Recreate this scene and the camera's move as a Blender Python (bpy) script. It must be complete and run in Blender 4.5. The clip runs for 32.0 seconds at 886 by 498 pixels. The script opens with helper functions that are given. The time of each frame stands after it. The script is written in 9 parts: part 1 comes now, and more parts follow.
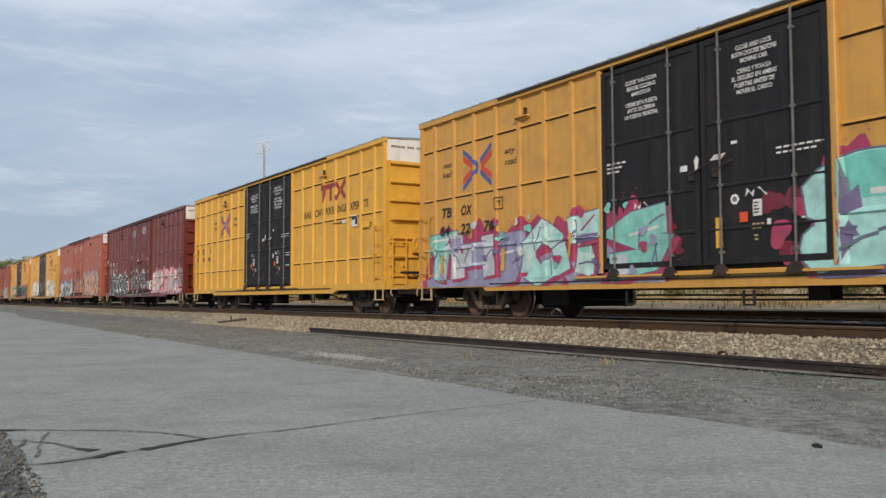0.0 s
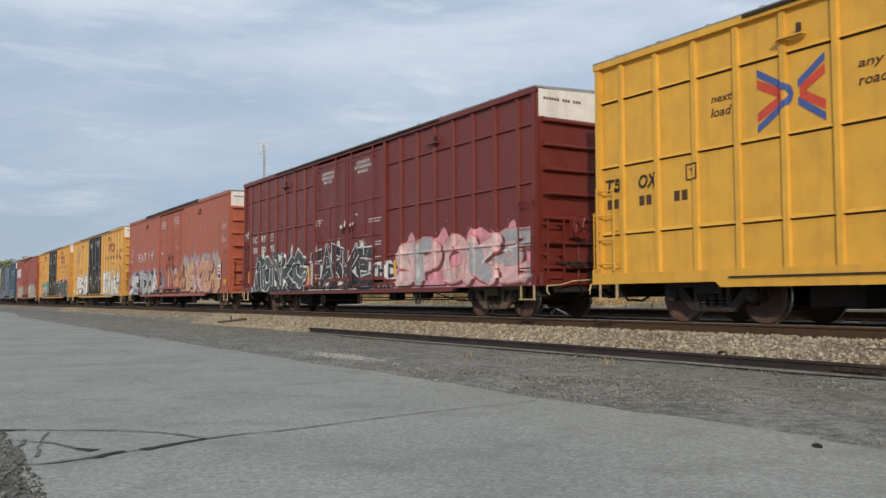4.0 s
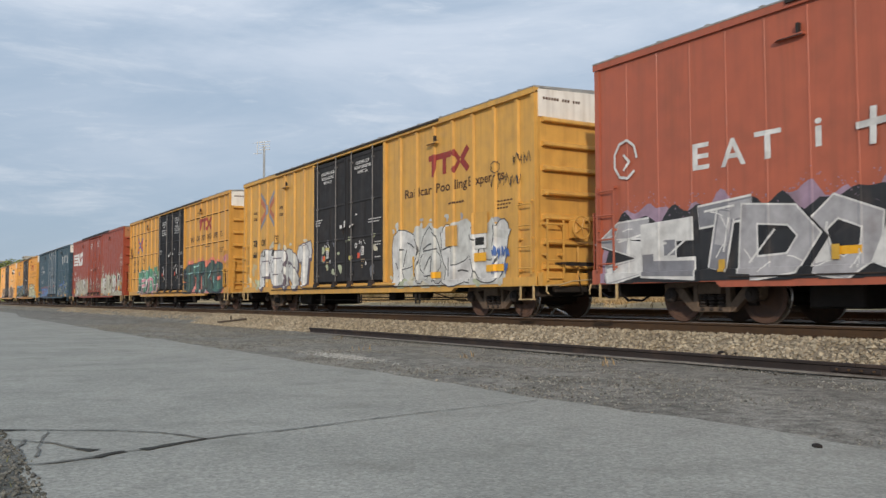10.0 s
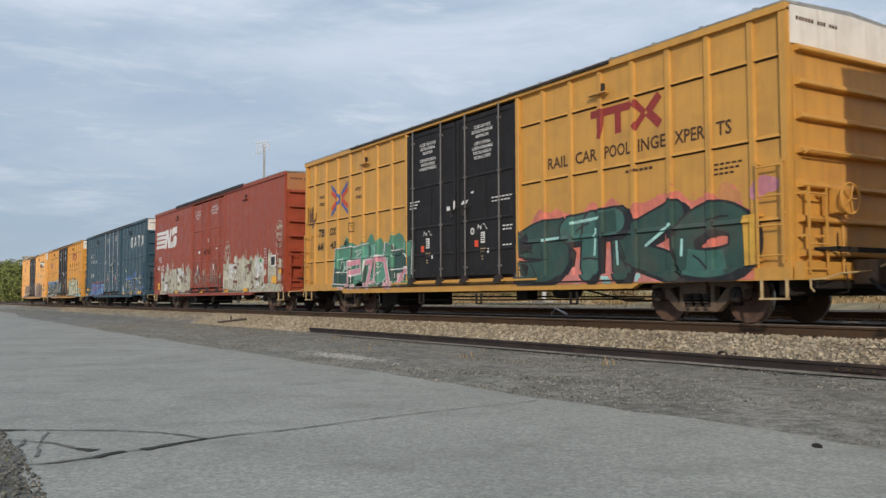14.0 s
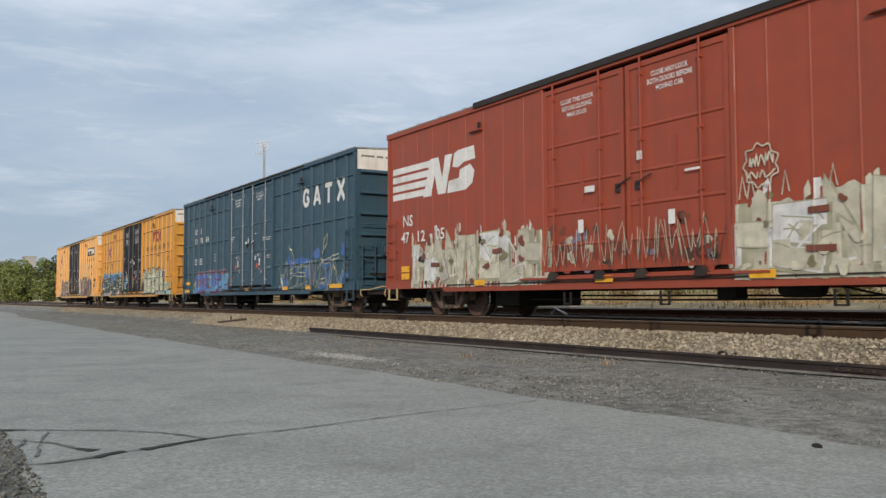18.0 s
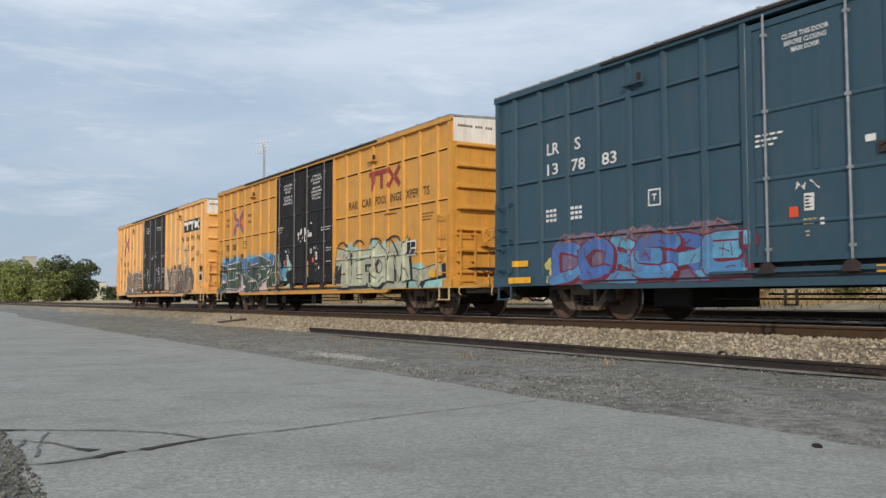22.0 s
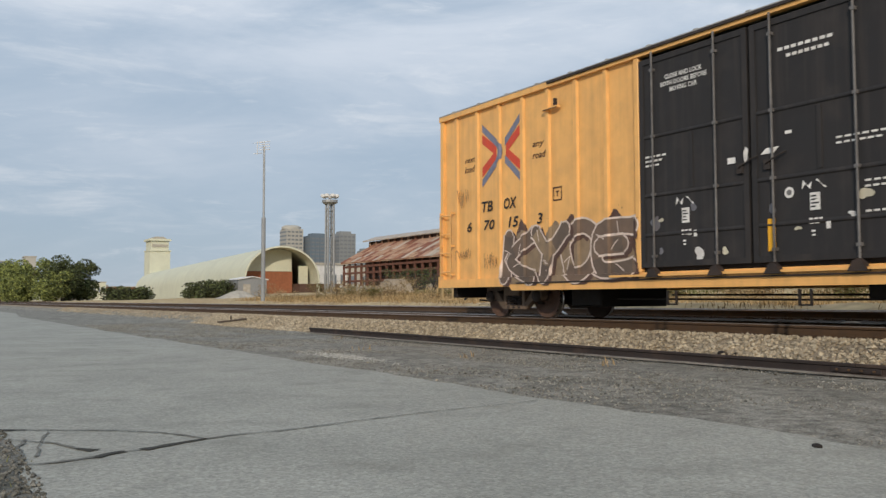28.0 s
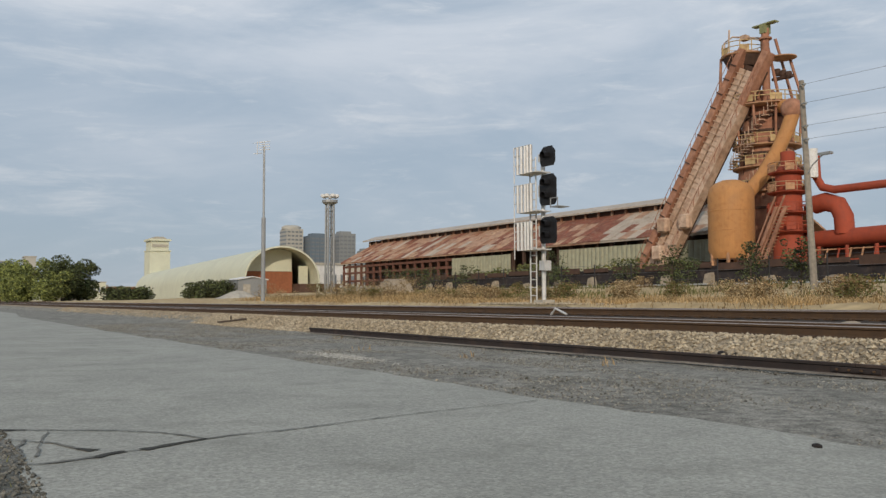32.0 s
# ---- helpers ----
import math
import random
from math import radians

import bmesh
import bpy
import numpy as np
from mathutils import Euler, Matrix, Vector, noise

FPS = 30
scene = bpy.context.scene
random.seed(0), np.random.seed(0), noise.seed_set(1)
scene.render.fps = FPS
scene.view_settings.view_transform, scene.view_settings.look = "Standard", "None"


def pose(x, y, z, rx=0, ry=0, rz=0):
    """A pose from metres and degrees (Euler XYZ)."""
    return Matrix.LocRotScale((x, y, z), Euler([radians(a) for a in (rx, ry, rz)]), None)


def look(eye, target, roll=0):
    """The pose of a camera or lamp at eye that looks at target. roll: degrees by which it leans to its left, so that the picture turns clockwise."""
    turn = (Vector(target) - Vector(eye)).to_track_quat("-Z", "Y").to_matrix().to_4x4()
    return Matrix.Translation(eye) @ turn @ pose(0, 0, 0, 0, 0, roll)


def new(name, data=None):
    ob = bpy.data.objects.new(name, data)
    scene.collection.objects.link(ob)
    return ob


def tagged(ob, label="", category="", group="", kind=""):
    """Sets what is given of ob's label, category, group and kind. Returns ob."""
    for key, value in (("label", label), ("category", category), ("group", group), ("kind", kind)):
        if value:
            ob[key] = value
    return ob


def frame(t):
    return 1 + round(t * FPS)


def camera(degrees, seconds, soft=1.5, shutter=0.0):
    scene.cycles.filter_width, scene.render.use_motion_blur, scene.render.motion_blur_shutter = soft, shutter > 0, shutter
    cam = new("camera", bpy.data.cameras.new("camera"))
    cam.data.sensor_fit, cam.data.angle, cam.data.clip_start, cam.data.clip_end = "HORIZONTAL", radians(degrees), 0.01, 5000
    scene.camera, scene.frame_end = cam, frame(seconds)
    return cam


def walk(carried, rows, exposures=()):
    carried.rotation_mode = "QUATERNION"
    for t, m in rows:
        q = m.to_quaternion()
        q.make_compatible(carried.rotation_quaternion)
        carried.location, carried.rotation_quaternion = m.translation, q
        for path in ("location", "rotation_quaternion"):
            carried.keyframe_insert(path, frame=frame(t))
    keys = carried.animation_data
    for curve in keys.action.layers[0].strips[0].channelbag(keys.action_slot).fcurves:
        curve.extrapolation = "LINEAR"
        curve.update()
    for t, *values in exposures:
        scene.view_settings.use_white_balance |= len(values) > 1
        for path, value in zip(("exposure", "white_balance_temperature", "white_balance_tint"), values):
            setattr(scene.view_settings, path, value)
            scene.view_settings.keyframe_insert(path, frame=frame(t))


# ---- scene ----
# ---------------------------------------------------------------- camera
cam = camera(53.81, 32.0, soft=1.4, shutter=0.12)
EYE_Z = 1.05
walk(cam, [(0.0, pose(0, 0, EYE_Z, 93.2734, 0.18, 58.4105)),
           (32.0, pose(0, 0, EYE_Z, 93.2734, 0.18, 58.4105))],
     [(0.0, 0.02, 6180, 10), (19.5, 0.02, 6180, 10), (21.0, 0.10, 6190, 10), (22.5, 0.09, 6200, 10), (25.5, 0.09, 6200, 10), (29.0, -0.02, 6430, 10), (32.0, -0.09, 6490, 10)])

# ---------------------------------------------------------------- sky and sun
SUN = Vector((0.745, -0.565, 0.355)).normalized()


def make_world():
    w = bpy.data.worlds.new("sky")
    scene.world = w
    w.use_nodes = True
    nt = w.node_tree
    nt.nodes.clear()
    N, L = nt.nodes.new, nt.links.new
    out, bg = N("ShaderNodeOutputWorld"), N("ShaderNodeBackground")
    sky = N("ShaderNodeTexSky")
    sky.sky_type = "NISHITA"
    sky.sun_disc = False
    sky.sun_elevation = math.asin(SUN.z)
    sky.sun_rotation = math.atan2(SUN.x, SUN.y)
    sky.air_density, sky.dust_density, sky.ozone_density = 1.0, 0.6, 2.5
    def mixc(kind, fac, a, b):
        x = N("ShaderNodeMix")
        x.data_type, x.blend_type = "RGBA", kind
        for sock, v in ((0, fac), (6, a), (7, b)):
            if isinstance(v, (tuple, float)):
                x.inputs[sock].default_value = v
            else:
                L(v, x.inputs[sock])
        return x.outputs[2]

    clear = mixc("MULTIPLY", 1.0, sky.outputs[0], (SKY_GAIN, SKY_GAIN, SKY_GAIN, 1))
    hazy = mixc("MIX", 0.90, clear, HAZE)
    co = N("ShaderNodeTexCoord")

    def clouds(scale, stretch, turn, lo, hi, top, detail=8, rough=0.6, warp=0.4):
        mp = N("ShaderNodeMapping")
        mp.inputs["Rotation"].default_value = (radians(4), radians(-3), radians(turn))
        mp.inputs["Scale"].default_value = (1.0, 1.0, stretch)
        L(co.outputs["Generated"], mp.inputs[0])
        n = N("ShaderNodeTexNoise")
        n.inputs["Scale"].default_value, n.inputs["Detail"].default_value = scale, detail
        n.inputs["Roughness"].default_value, n.inputs["Distortion"].default_value = rough, warp
        L(mp.outputs[0], n.inputs[0])
        r = N("ShaderNodeMapRange")
        r.interpolation_type = "SMOOTHSTEP"
        for k, v in enumerate((lo, hi, 0.0, top)):
            r.inputs[1 + k].default_value = v
        L(n.outputs[0], r.inputs[0])
        return r.outputs[0]

    up = N("ShaderNodeSeparateXYZ")
    L(co.outputs["Generated"], up.inputs[0])
    high = N("ShaderNodeMapRange")
    for k, v in enumerate((0.0, 0.32, 0.25, 1.0)):
        high.inputs[1 + k].default_value = v
    L(up.outputs[2], high.inputs[0])
    thick = N("ShaderNodeMath")
    thick.operation = "MULTIPLY"
    L(clouds(2.6, 3.4, -31, 0.32, 0.72, 0.72, 7), thick.inputs[0])
    L(high.outputs[0], thick.inputs[1])
    veil = mixc("MIX", thick.outputs[0], hazy, VEIL)
    wisps = mixc("MIX", clouds(5.0, 5.0, -40, 0.50, 0.86, 0.70, 9, 0.62, 0.7), veil, CLOUD)
    fine = mixc("MIX", clouds(11.0, 6.0, -24, 0.54, 0.80, 0.42, 9, 0.66, 0.5), wisps, CLOUD)
    low = N("ShaderNodeMapRange")
    for k, v in enumerate((0.0, 0.30, 0.90, 1.05)):
        low.inputs[1 + k].default_value = v
    L(up.outputs[2], low.inputs[0])
    L(mixc("MULTIPLY", 1.0, fine, low.outputs[0]), bg.inputs[0])
    bg.inputs[1].default_value = 1.0
    L(bg.outputs[0], out.inputs[0])


SKY_GAIN = 0.10
HAZE = (0.405, 0.490, 0.585, 1)
VEIL = (0.70, 0.74, 0.80, 1)
CLOUD = (0.76, 0.785, 0.815, 1)
make_world()
sun = new("sun", bpy.data.lights.new("sun", "SUN"))
sun.data.energy, sun.data.angle, sun.data.color = 2.42, radians(1.5), (1.0, 0.84, 0.66)
sun.matrix_world = look(SUN * 200, (0, 0, 0))


# ---------------------------------------------------------------- materials
def surface(name, col, rough=0.7, metal=0.0, vary=0.25, grain=8.0, big=0.7, dirt=None, dirt_amount=0.35,
            streak=0.0, bump=0.15, bump_scale=40.0, col2=None, speck=0.0, island=0.0, spec=0.4):
    """Paint, stone or metal: a base colour that varies at two scales, dirt in patches or in upright runs, fine relief."""
    m = bpy.data.materials.new(name)
    m.use_nodes = True
    nt = m.node_tree
    N, L = nt.nodes.new, nt.links.new
    b = nt.nodes["Principled BSDF"]
    b.inputs["Metallic"].default_value = metal
    b.inputs["Specular IOR Level"].default_value = spec
    co, info = N("ShaderNodeTexCoord"), N("ShaderNodeObjectInfo")
    off = N("ShaderNodeVectorMath")
    off.operation = "MULTIPLY_ADD"
    off.inputs[1].default_value = (31.0, 17.0, 23.0)
    L(info.outputs["Random"], off.inputs[0])
    L(co.outputs["Object"], off.inputs[2])

    def tex(scale, detail, vec=None):
        n = N("ShaderNodeTexNoise")
        n.inputs["Scale"].default_value, n.inputs["Detail"].default_value = scale, detail
        L((vec or off).outputs[0], n.inputs["Vector"])
        return n

    def rng(src, a, b_, c, d):
        r = N("ShaderNodeMapRange")
        for i, v in enumerate((a, b_, c, d)):
            r.inputs[1 + i].default_value = v
        L(src, r.inputs[0])
        return r.outputs[0]

    def mixc(kind, fac, a, b_):
        x = N("ShaderNodeMix")
        x.data_type, x.blend_type = "RGBA", kind
        for sock, v in ((0, fac), (6, a), (7, b_)):
            if isinstance(v, (tuple, float, int)):
                x.inputs[sock].default_value = v if not isinstance(v, tuple) else (*v[:3], 1)
            else:
                L(v, x.inputs[sock])
        return x.outputs[2]

    g, k = tex(grain, 6), tex(big, 4)
    c = mixc("MIX", rng(k.outputs[0], 0.35, 0.65, 0, 1), col, col2 or tuple(min(1, v * (1 - vary * 0.6)) for v in col))
    val = rng(g.outputs[0], 0.25, 0.75, 1 - vary, 1 + vary)
    c = mixc("MULTIPLY", 1.0, c, val)
    if dirt:
        d = tex(1.7, 8)
        c = mixc("MIX", rng(d.outputs[0], 0.52, 0.72, 0, dirt_amount), c, dirt)
    if streak:
        mp = N("ShaderNodeMapping")
        mp.inputs["Scale"].default_value = (7.0, 7.0, 0.35)
        L(off.outputs[0], mp.inputs[0])
        s = tex(1.0, 7, mp)
        c = mixc("MIX", rng(s.outputs[0], 0.48, 0.75, 0, streak), c, dirt or (0.05, 0.035, 0.025))
    if speck:
        v = N("ShaderNodeTexVoronoi")
        v.inputs["Scale"].default_value = 55
        L(off.outputs[0], v.inputs["Vector"])
        c = mixc("MULTIPLY", 1.0, c, rng(v.outputs["Color"], 0.0, 1.0, 1 - speck, 1 + speck))
    if island:
        geo = N("ShaderNodeNewGeometry")
        c = mixc("MULTIPLY", 1.0, c, rng(geo.outputs["Random Per Island"], 0, 1, 1 - island, 1 + island))
    L(c, b.inputs["Base Color"])
    L(rng(g.outputs[0], 0.3, 0.7, max(0.02, rough - 0.12), min(1, rough + 0.12)), b.inputs["Roughness"])
    if bump:
        bp = N("ShaderNodeBump")
        bp.inputs["Strength"].default_value, bp.inputs["Distance"].default_value = bump, 0.02
        L(tex(bump_scale, 5).outputs[0], bp.inputs["Height"])
        L(bp.outputs[0], b.inputs["Normal"])
    return m


def paint(name, col, **kw):
    a = dict(rough=0.5, vary=0.10, grain=3.0, big=0.35, dirt=(0.16, 0.09, 0.05), dirt_amount=0.22, streak=0.30, bump=0.08, bump_scale=9)
    a.update(kw)
    return surface(name, col, **a)


GRIME = (0.07, 0.045, 0.03)
M = {
    "yellow_bright": paint("yellow_car_paint", (0.74, 0.40, 0.050), streak=0.14, dirt_amount=0.12),
    "yellow_deep": paint("orange_yellow_car_paint", (0.625, 0.328, 0.068), streak=0.18, vary=0.07),
    "yellow_faded": paint("faded_yellow_car_paint", (0.665, 0.370, 0.083), streak=0.26),
    "yellow_pale": paint("pale_yellow_car_paint", (0.85, 0.468, 0.150), streak=0.16, dirt_amount=0.14),
    "yellow_warm": paint("warm_yellow_car_paint", (0.675, 0.333, 0.058), streak=0.20, dirt_amount=0.16),
    "worn_door": paint("worn_black_door_paint", (0.031, 0.030, 0.031), dirt=(0.085, 0.07, 0.062), streak=0.30, rough=0.72, spec=0.25),
    "black_door": paint("black_door_paint", (0.019, 0.0185, 0.020), dirt=(0.06, 0.05, 0.045), streak=0.30, rough=0.72, spec=0.25),
    "maroon": paint("maroon_car_paint", (0.165, 0.028, 0.020), dirt=(0.12, 0.05, 0.035), rough=0.42),
    "brick": paint("brick_red_car_paint", (0.435, 0.120, 0.066), dirt=(0.17, 0.08, 0.05)),
    "red": paint("oxide_red_car_paint", (0.345, 0.068, 0.031), dirt=(0.14, 0.06, 0.04)),
    "blue": paint("slate_blue_car_paint", (0.037, 0.083, 0.116), dirt=(0.09, 0.10, 0.11)),
    "white_top": paint("white_end_paint", (0.80, 0.76, 0.68), dirt=(0.35, 0.27, 0.18)),
    "tan_top": paint("weathered_tan_end_paint", (0.42, 0.17, 0.06), dirt=(0.3, 0.2, 0.14), dirt_amount=0.6),
    "roof": surface("galvanised_roof", (0.42, 0.40, 0.36), rough=0.5, metal=0.5, dirt=(0.2, 0.13, 0.08)),
    "track_dark": surface("dark_track_and_sill_shade", (0.035, 0.026, 0.022), rough=0.7, dirt=(0.10, 0.06, 0.04)),
    "frame_dark": surface("dark_underframe", (0.022, 0.018, 0.016), rough=0.85, dirt=(0.07, 0.05, 0.035)),
    "truck": surface("dusty_cast_steel", (0.17, 0.122, 0.086), rough=0.8, vary=0.3, grain=12, dirt=(0.09, 0.06, 0.042), dirt_amount=0.6, bump=0.3),
    "truck_dark": surface("dark_cast_steel", (0.040, 0.032, 0.028), rough=0.75, vary=0.3, grain=12, dirt=(0.09, 0.06, 0.04), dirt_amount=0.5, bump=0.3),
    "wheel": surface("rusty_wheel_steel", (0.125, 0.072, 0.050), rough=0.7, vary=0.3, grain=10, dirt=(0.07, 0.045, 0.032), dirt_amount=0.6),
    "tread": surface("worn_wheel_tread", (0.42, 0.40, 0.38), rough=0.3, metal=0.9, vary=0.1),
    "rod_pale": surface("pale_grey_lock_rod", (0.34, 0.36, 0.37), rough=0.5, metal=0.3),
    "rod": surface("grey_lock_rod", (0.20, 0.19, 0.18), rough=0.5, metal=0.4, dirt=GRIME),
    # shade under the stiffener bars, put into the colour of their lower face
    "underside_shade": surface("painted_underside_shade", (0.075, 0.042, 0.020), rough=0.9, vary=0.2),
    "rubber": surface("black_rubber_hose", (0.015, 0.015, 0.015), rough=0.7),
    "lever": surface("tan_painted_rod", (0.55, 0.40, 0.20), rough=0.6, dirt=GRIME),
    "white_mark": surface("white_stencil_paint", (0.78, 0.76, 0.72), rough=0.6, vary=0.12, grain=14, dirt=(0.3, 0.25, 0.2)),
    "black_mark": surface("black_stencil_paint", (0.020, 0.018, 0.016), rough=0.6, vary=0.12),
    "brown_mark": surface("faded_brown_stencil_paint", (0.085, 0.040, 0.018), rough=0.6, vary=0.2),
    "red_mark": surface("faded_red_decal", (0.30, 0.040, 0.030), rough=0.55, vary=0.2, grain=14),
    "em_red": surface("red_emblem_paint", (0.62, 0.075, 0.035), rough=0.55, vary=0.15),
    "em_blue": surface("blue_emblem_paint", (0.075, 0.115, 0.33), rough=0.55, vary=0.15),
    "em_blue_worn": surface("worn_blue_emblem_paint", (0.19, 0.20, 0.27), rough=0.6, vary=0.2),
    "em_red_old": surface("faded_red_emblem_paint", (0.50, 0.175, 0.09), rough=0.6, vary=0.2),
    "em_blue_old": surface("faded_blue_emblem_paint", (0.27, 0.27, 0.30), rough=0.6, vary=0.2),
    "reflector": surface("yellow_reflector_tape", (0.85, 0.43, 0.02), rough=0.35, vary=0.08),
    "orange_mark": surface("orange_red_label", (0.75, 0.09, 0.03), rough=0.5, vary=0.1),
}


def spray(name, col):
    key = "spray_" + name
    if key not in M:
        M[key] = surface("spray_paint_" + name, col, rough=0.45, vary=0.22, grain=5, big=1.6, bump=0.03, streak=0.14, dirt=(0.14, 0.10, 0.08))
    return M[key]


# ---------------------------------------------------------------- mesh helpers
def link_mesh(name, me, parent=None, loc=None, label=""):
    ob = new(name, me)
    if parent:
        ob.parent = parent
    if loc:
        ob.location = loc
    if label:
        ob["label"] = label
    return ob


def bm_mesh(name, bm, mats, smooth=False):
    me = bpy.data.meshes.new(name)
    bmesh.ops.recalc_face_normals(bm, faces=bm.faces)
    bm.to_mesh(me)
    bm.free()
    for m in (mats if isinstance(mats, (list, tuple)) else [mats]):
        me.materials.append(m)
    if smooth:
        me.shade_smooth()
        me.set_sharp_from_angle(angle=radians(35))
    return me


def part(name, bm, material, parent, label="", smooth=False, loc=None):
    return link_mesh(name, bm_mesh(name, bm, material, smooth), parent, loc, label)


def thing(name, label, category, group="", loc=(0, 0, 0), rz=0):
    ob = new(name)
    ob.empty_display_size = 0.3
    ob.matrix_basis = pose(*loc, 0, 0, rz)
    return tagged(ob, label, category, group)


def box(bm, x0, x1, y0, y1, z0, z1, mi=0):
    v = [bm.verts.new((x, y, z)) for z in (z0, z1) for y in (y0, y1) for x in (x0, x1)]
    for f in ((0, 1, 3, 2), (4, 5, 7, 6), (0, 1, 5, 4), (2, 3, 7, 6), (0, 2, 6, 4), (1, 3, 7, 5)):
        bm.faces.new([v[i] for i in f]).material_index = mi
    return bm


def prism(bm, pts, place, a, b, mi=0):
    """A closed outline pts in two axes, drawn out from a to b along the third; place(u, v, w) gives the point."""
    lo = [bm.verts.new(place(u, v, a)) for u, v in pts]
    hi = [bm.verts.new(place(u, v, b)) for u, v in pts]
    n = len(pts)
    fs = [bm.faces.new(lo), bm.faces.new(hi[::-1])]
    fs += [bm.faces.new((lo[i], lo[(i + 1) % n], hi[(i + 1) % n], hi[i])) for i in range(n)]
    for f in fs:
        f.material_index = mi
    return bm


def rod(bm, p, q, r, seg=8, r2=None, mi=0, caps=True):
    p, q = Vector(p), Vector(q)
    d = (q - p).normalized()
    a = d.orthogonal().normalized()
    c = d.cross(a)
    r2 = r if r2 is None else r2
    ring = [[bm.verts.new(o + (a * math.cos(2 * math.pi * i / seg) + c * math.sin(2 * math.pi * i / seg)) * rr) for i in range(seg)]
            for o, rr in ((p, r), (q, r2))]
    fs = [bm.faces.new((ring[0][i], ring[0][(i + 1) % seg], ring[1][(i + 1) % seg], ring[1][i])) for i in range(seg)]
    if caps:
        fs += [bm.faces.new(ring[0][::-1]), bm.faces.new(ring[1])]
    for f in fs:
        f.material_index = mi
    return bm


def pipe(bm, pts, r, seg=8, mi=0):
    """A tube through the points."""
    pts = [Vector(p) for p in pts]
    rings, a = [], None
    for i, p in enumerate(pts):
        d = (pts[min(i + 1, len(pts) - 1)] - pts[max(i - 1, 0)]).normalized()
        a = d.orthogonal().normalized() if a is None else (a - d * a.dot(d)).normalized()
        c = d.cross(a)
        rings.append([bm.verts.new(p + (a * math.cos(2 * math.pi * k / seg) + c * math.sin(2 * math.pi * k / seg)) * r) for k in range(seg)])
    for s, t in zip(rings, rings[1:]):
        for k in range(seg):
            bm.faces.new((s[k], s[(k + 1) % seg], t[(k + 1) % seg], t[k])).material_index = mi
    bm.faces.new(rings[0][::-1]).material_index = mi
    bm.faces.new(rings[-1]).material_index = mi
    return bm


def lathe(bm, prof, seg=24, place=lambda x, y, z: (x, y, z), mis=None):
    """prof: (radius, height) turned about the third axis."""
    rings = [[bm.verts.new(place(r * math.cos(2 * math.pi * k / seg), r * math.sin(2 * math.pi * k / seg), h)) for k in range(seg)] for r, h in prof]
    for j, (s, t) in enumerate(zip(rings, rings[1:])):
        for k in range(seg):
            bm.faces.new((s[k], s[(k + 1) % seg], t[(k + 1) % seg], t[k])).material_index = mis[j] if mis else 0
    bm.faces.new(rings[0][::-1])
    bm.faces.new(rings[-1])
    return bm


# ---------------------------------------------------------------- plan
RAIL_TOP, TRACK_Y, GAUGE_HALF = 0.62, 12.93, 0.755
CAR_LEN, HALF_W, EAVE = 18.8, 1.60, 4.95
SHEET = 1.53
DOOR_A, DOOR_B, DOOR_MID = 6.93, 11.87, 9.40
BARS = (1.60, 2.88, 4.14)
POSTS = [0.70 + 0.89 * i for i in range(7)] + [CAR_LEN - 0.70 - 0.89 * i for i in range(6, -1, -1)]
SEAMS = [0.86 + 0.77 * i for i in range(8)] + [CAR_LEN - 0.86 - 0.77 * i for i in range(7, -1, -1)]
TRUCKS = (2.35, CAR_LEN - 2.35)
WHEEL_R, WHEEL_BASE = 0.457, 1.778


# ---------------------------------------------------------------- side profile and paint laid on it
class Side:
    """Depth of a car's near side from its centre line, and the lines along which it folds."""

    def __init__(self, style):
        self.style = style
        self.posts = SEAMS if style == "smooth" else POSTS
        self.base = 1.575 if style == "smooth" else SHEET
        self.hat = (0.032, 0.015, 0.009) if style == "smooth" else (0.070, 0.046, 0.055)
        self.bars = BARS if style == "grid" else ()

    def folds_x(self, a, b):
        w, t, _ = self.hat
        xs = [p + s for p in self.posts for s in (-w - 0.003, -t - 0.003, t + 0.003, w + 0.003)] + [DOOR_A - 0.07, DOOR_A + 0.03, DOOR_B - 0.03, DOOR_B + 0.07]
        return [x for x in xs if a < x < b]

    def folds_z(self, a, b):
        zs = [z + s for z in self.bars for s in (0.004, 0.03, 0.105)] + [0.905, 0.90]
        return [z for z in zs if a < z < b]

    def depth(self, x, z):
        if z < 0.9025:
            return 1.612
        if DOOR_A - 0.02 < x < DOOR_B + 0.02:
            return 1.577
        if abs(x - DOOR_A) < 0.09 or abs(x - DOOR_B) < 0.09:
            return 1.605
        w, t, h = self.hat
        d = 0.0
        for p in self.posts:
            a = abs(x - p)
            if a < w + 0.002:
                d = h if a <= t + 0.003 else h * (w + 0.003 - a) / (w - t)
        for b in self.bars:
            if b + 0.004 <= z < b + 0.104:
                d = max(d, 0.05 * ((z - b - 0.003) / 0.027 if z < b + 0.03 else (b + 0.105 - z) / 0.075))
        return self.base + max(0.0, d)


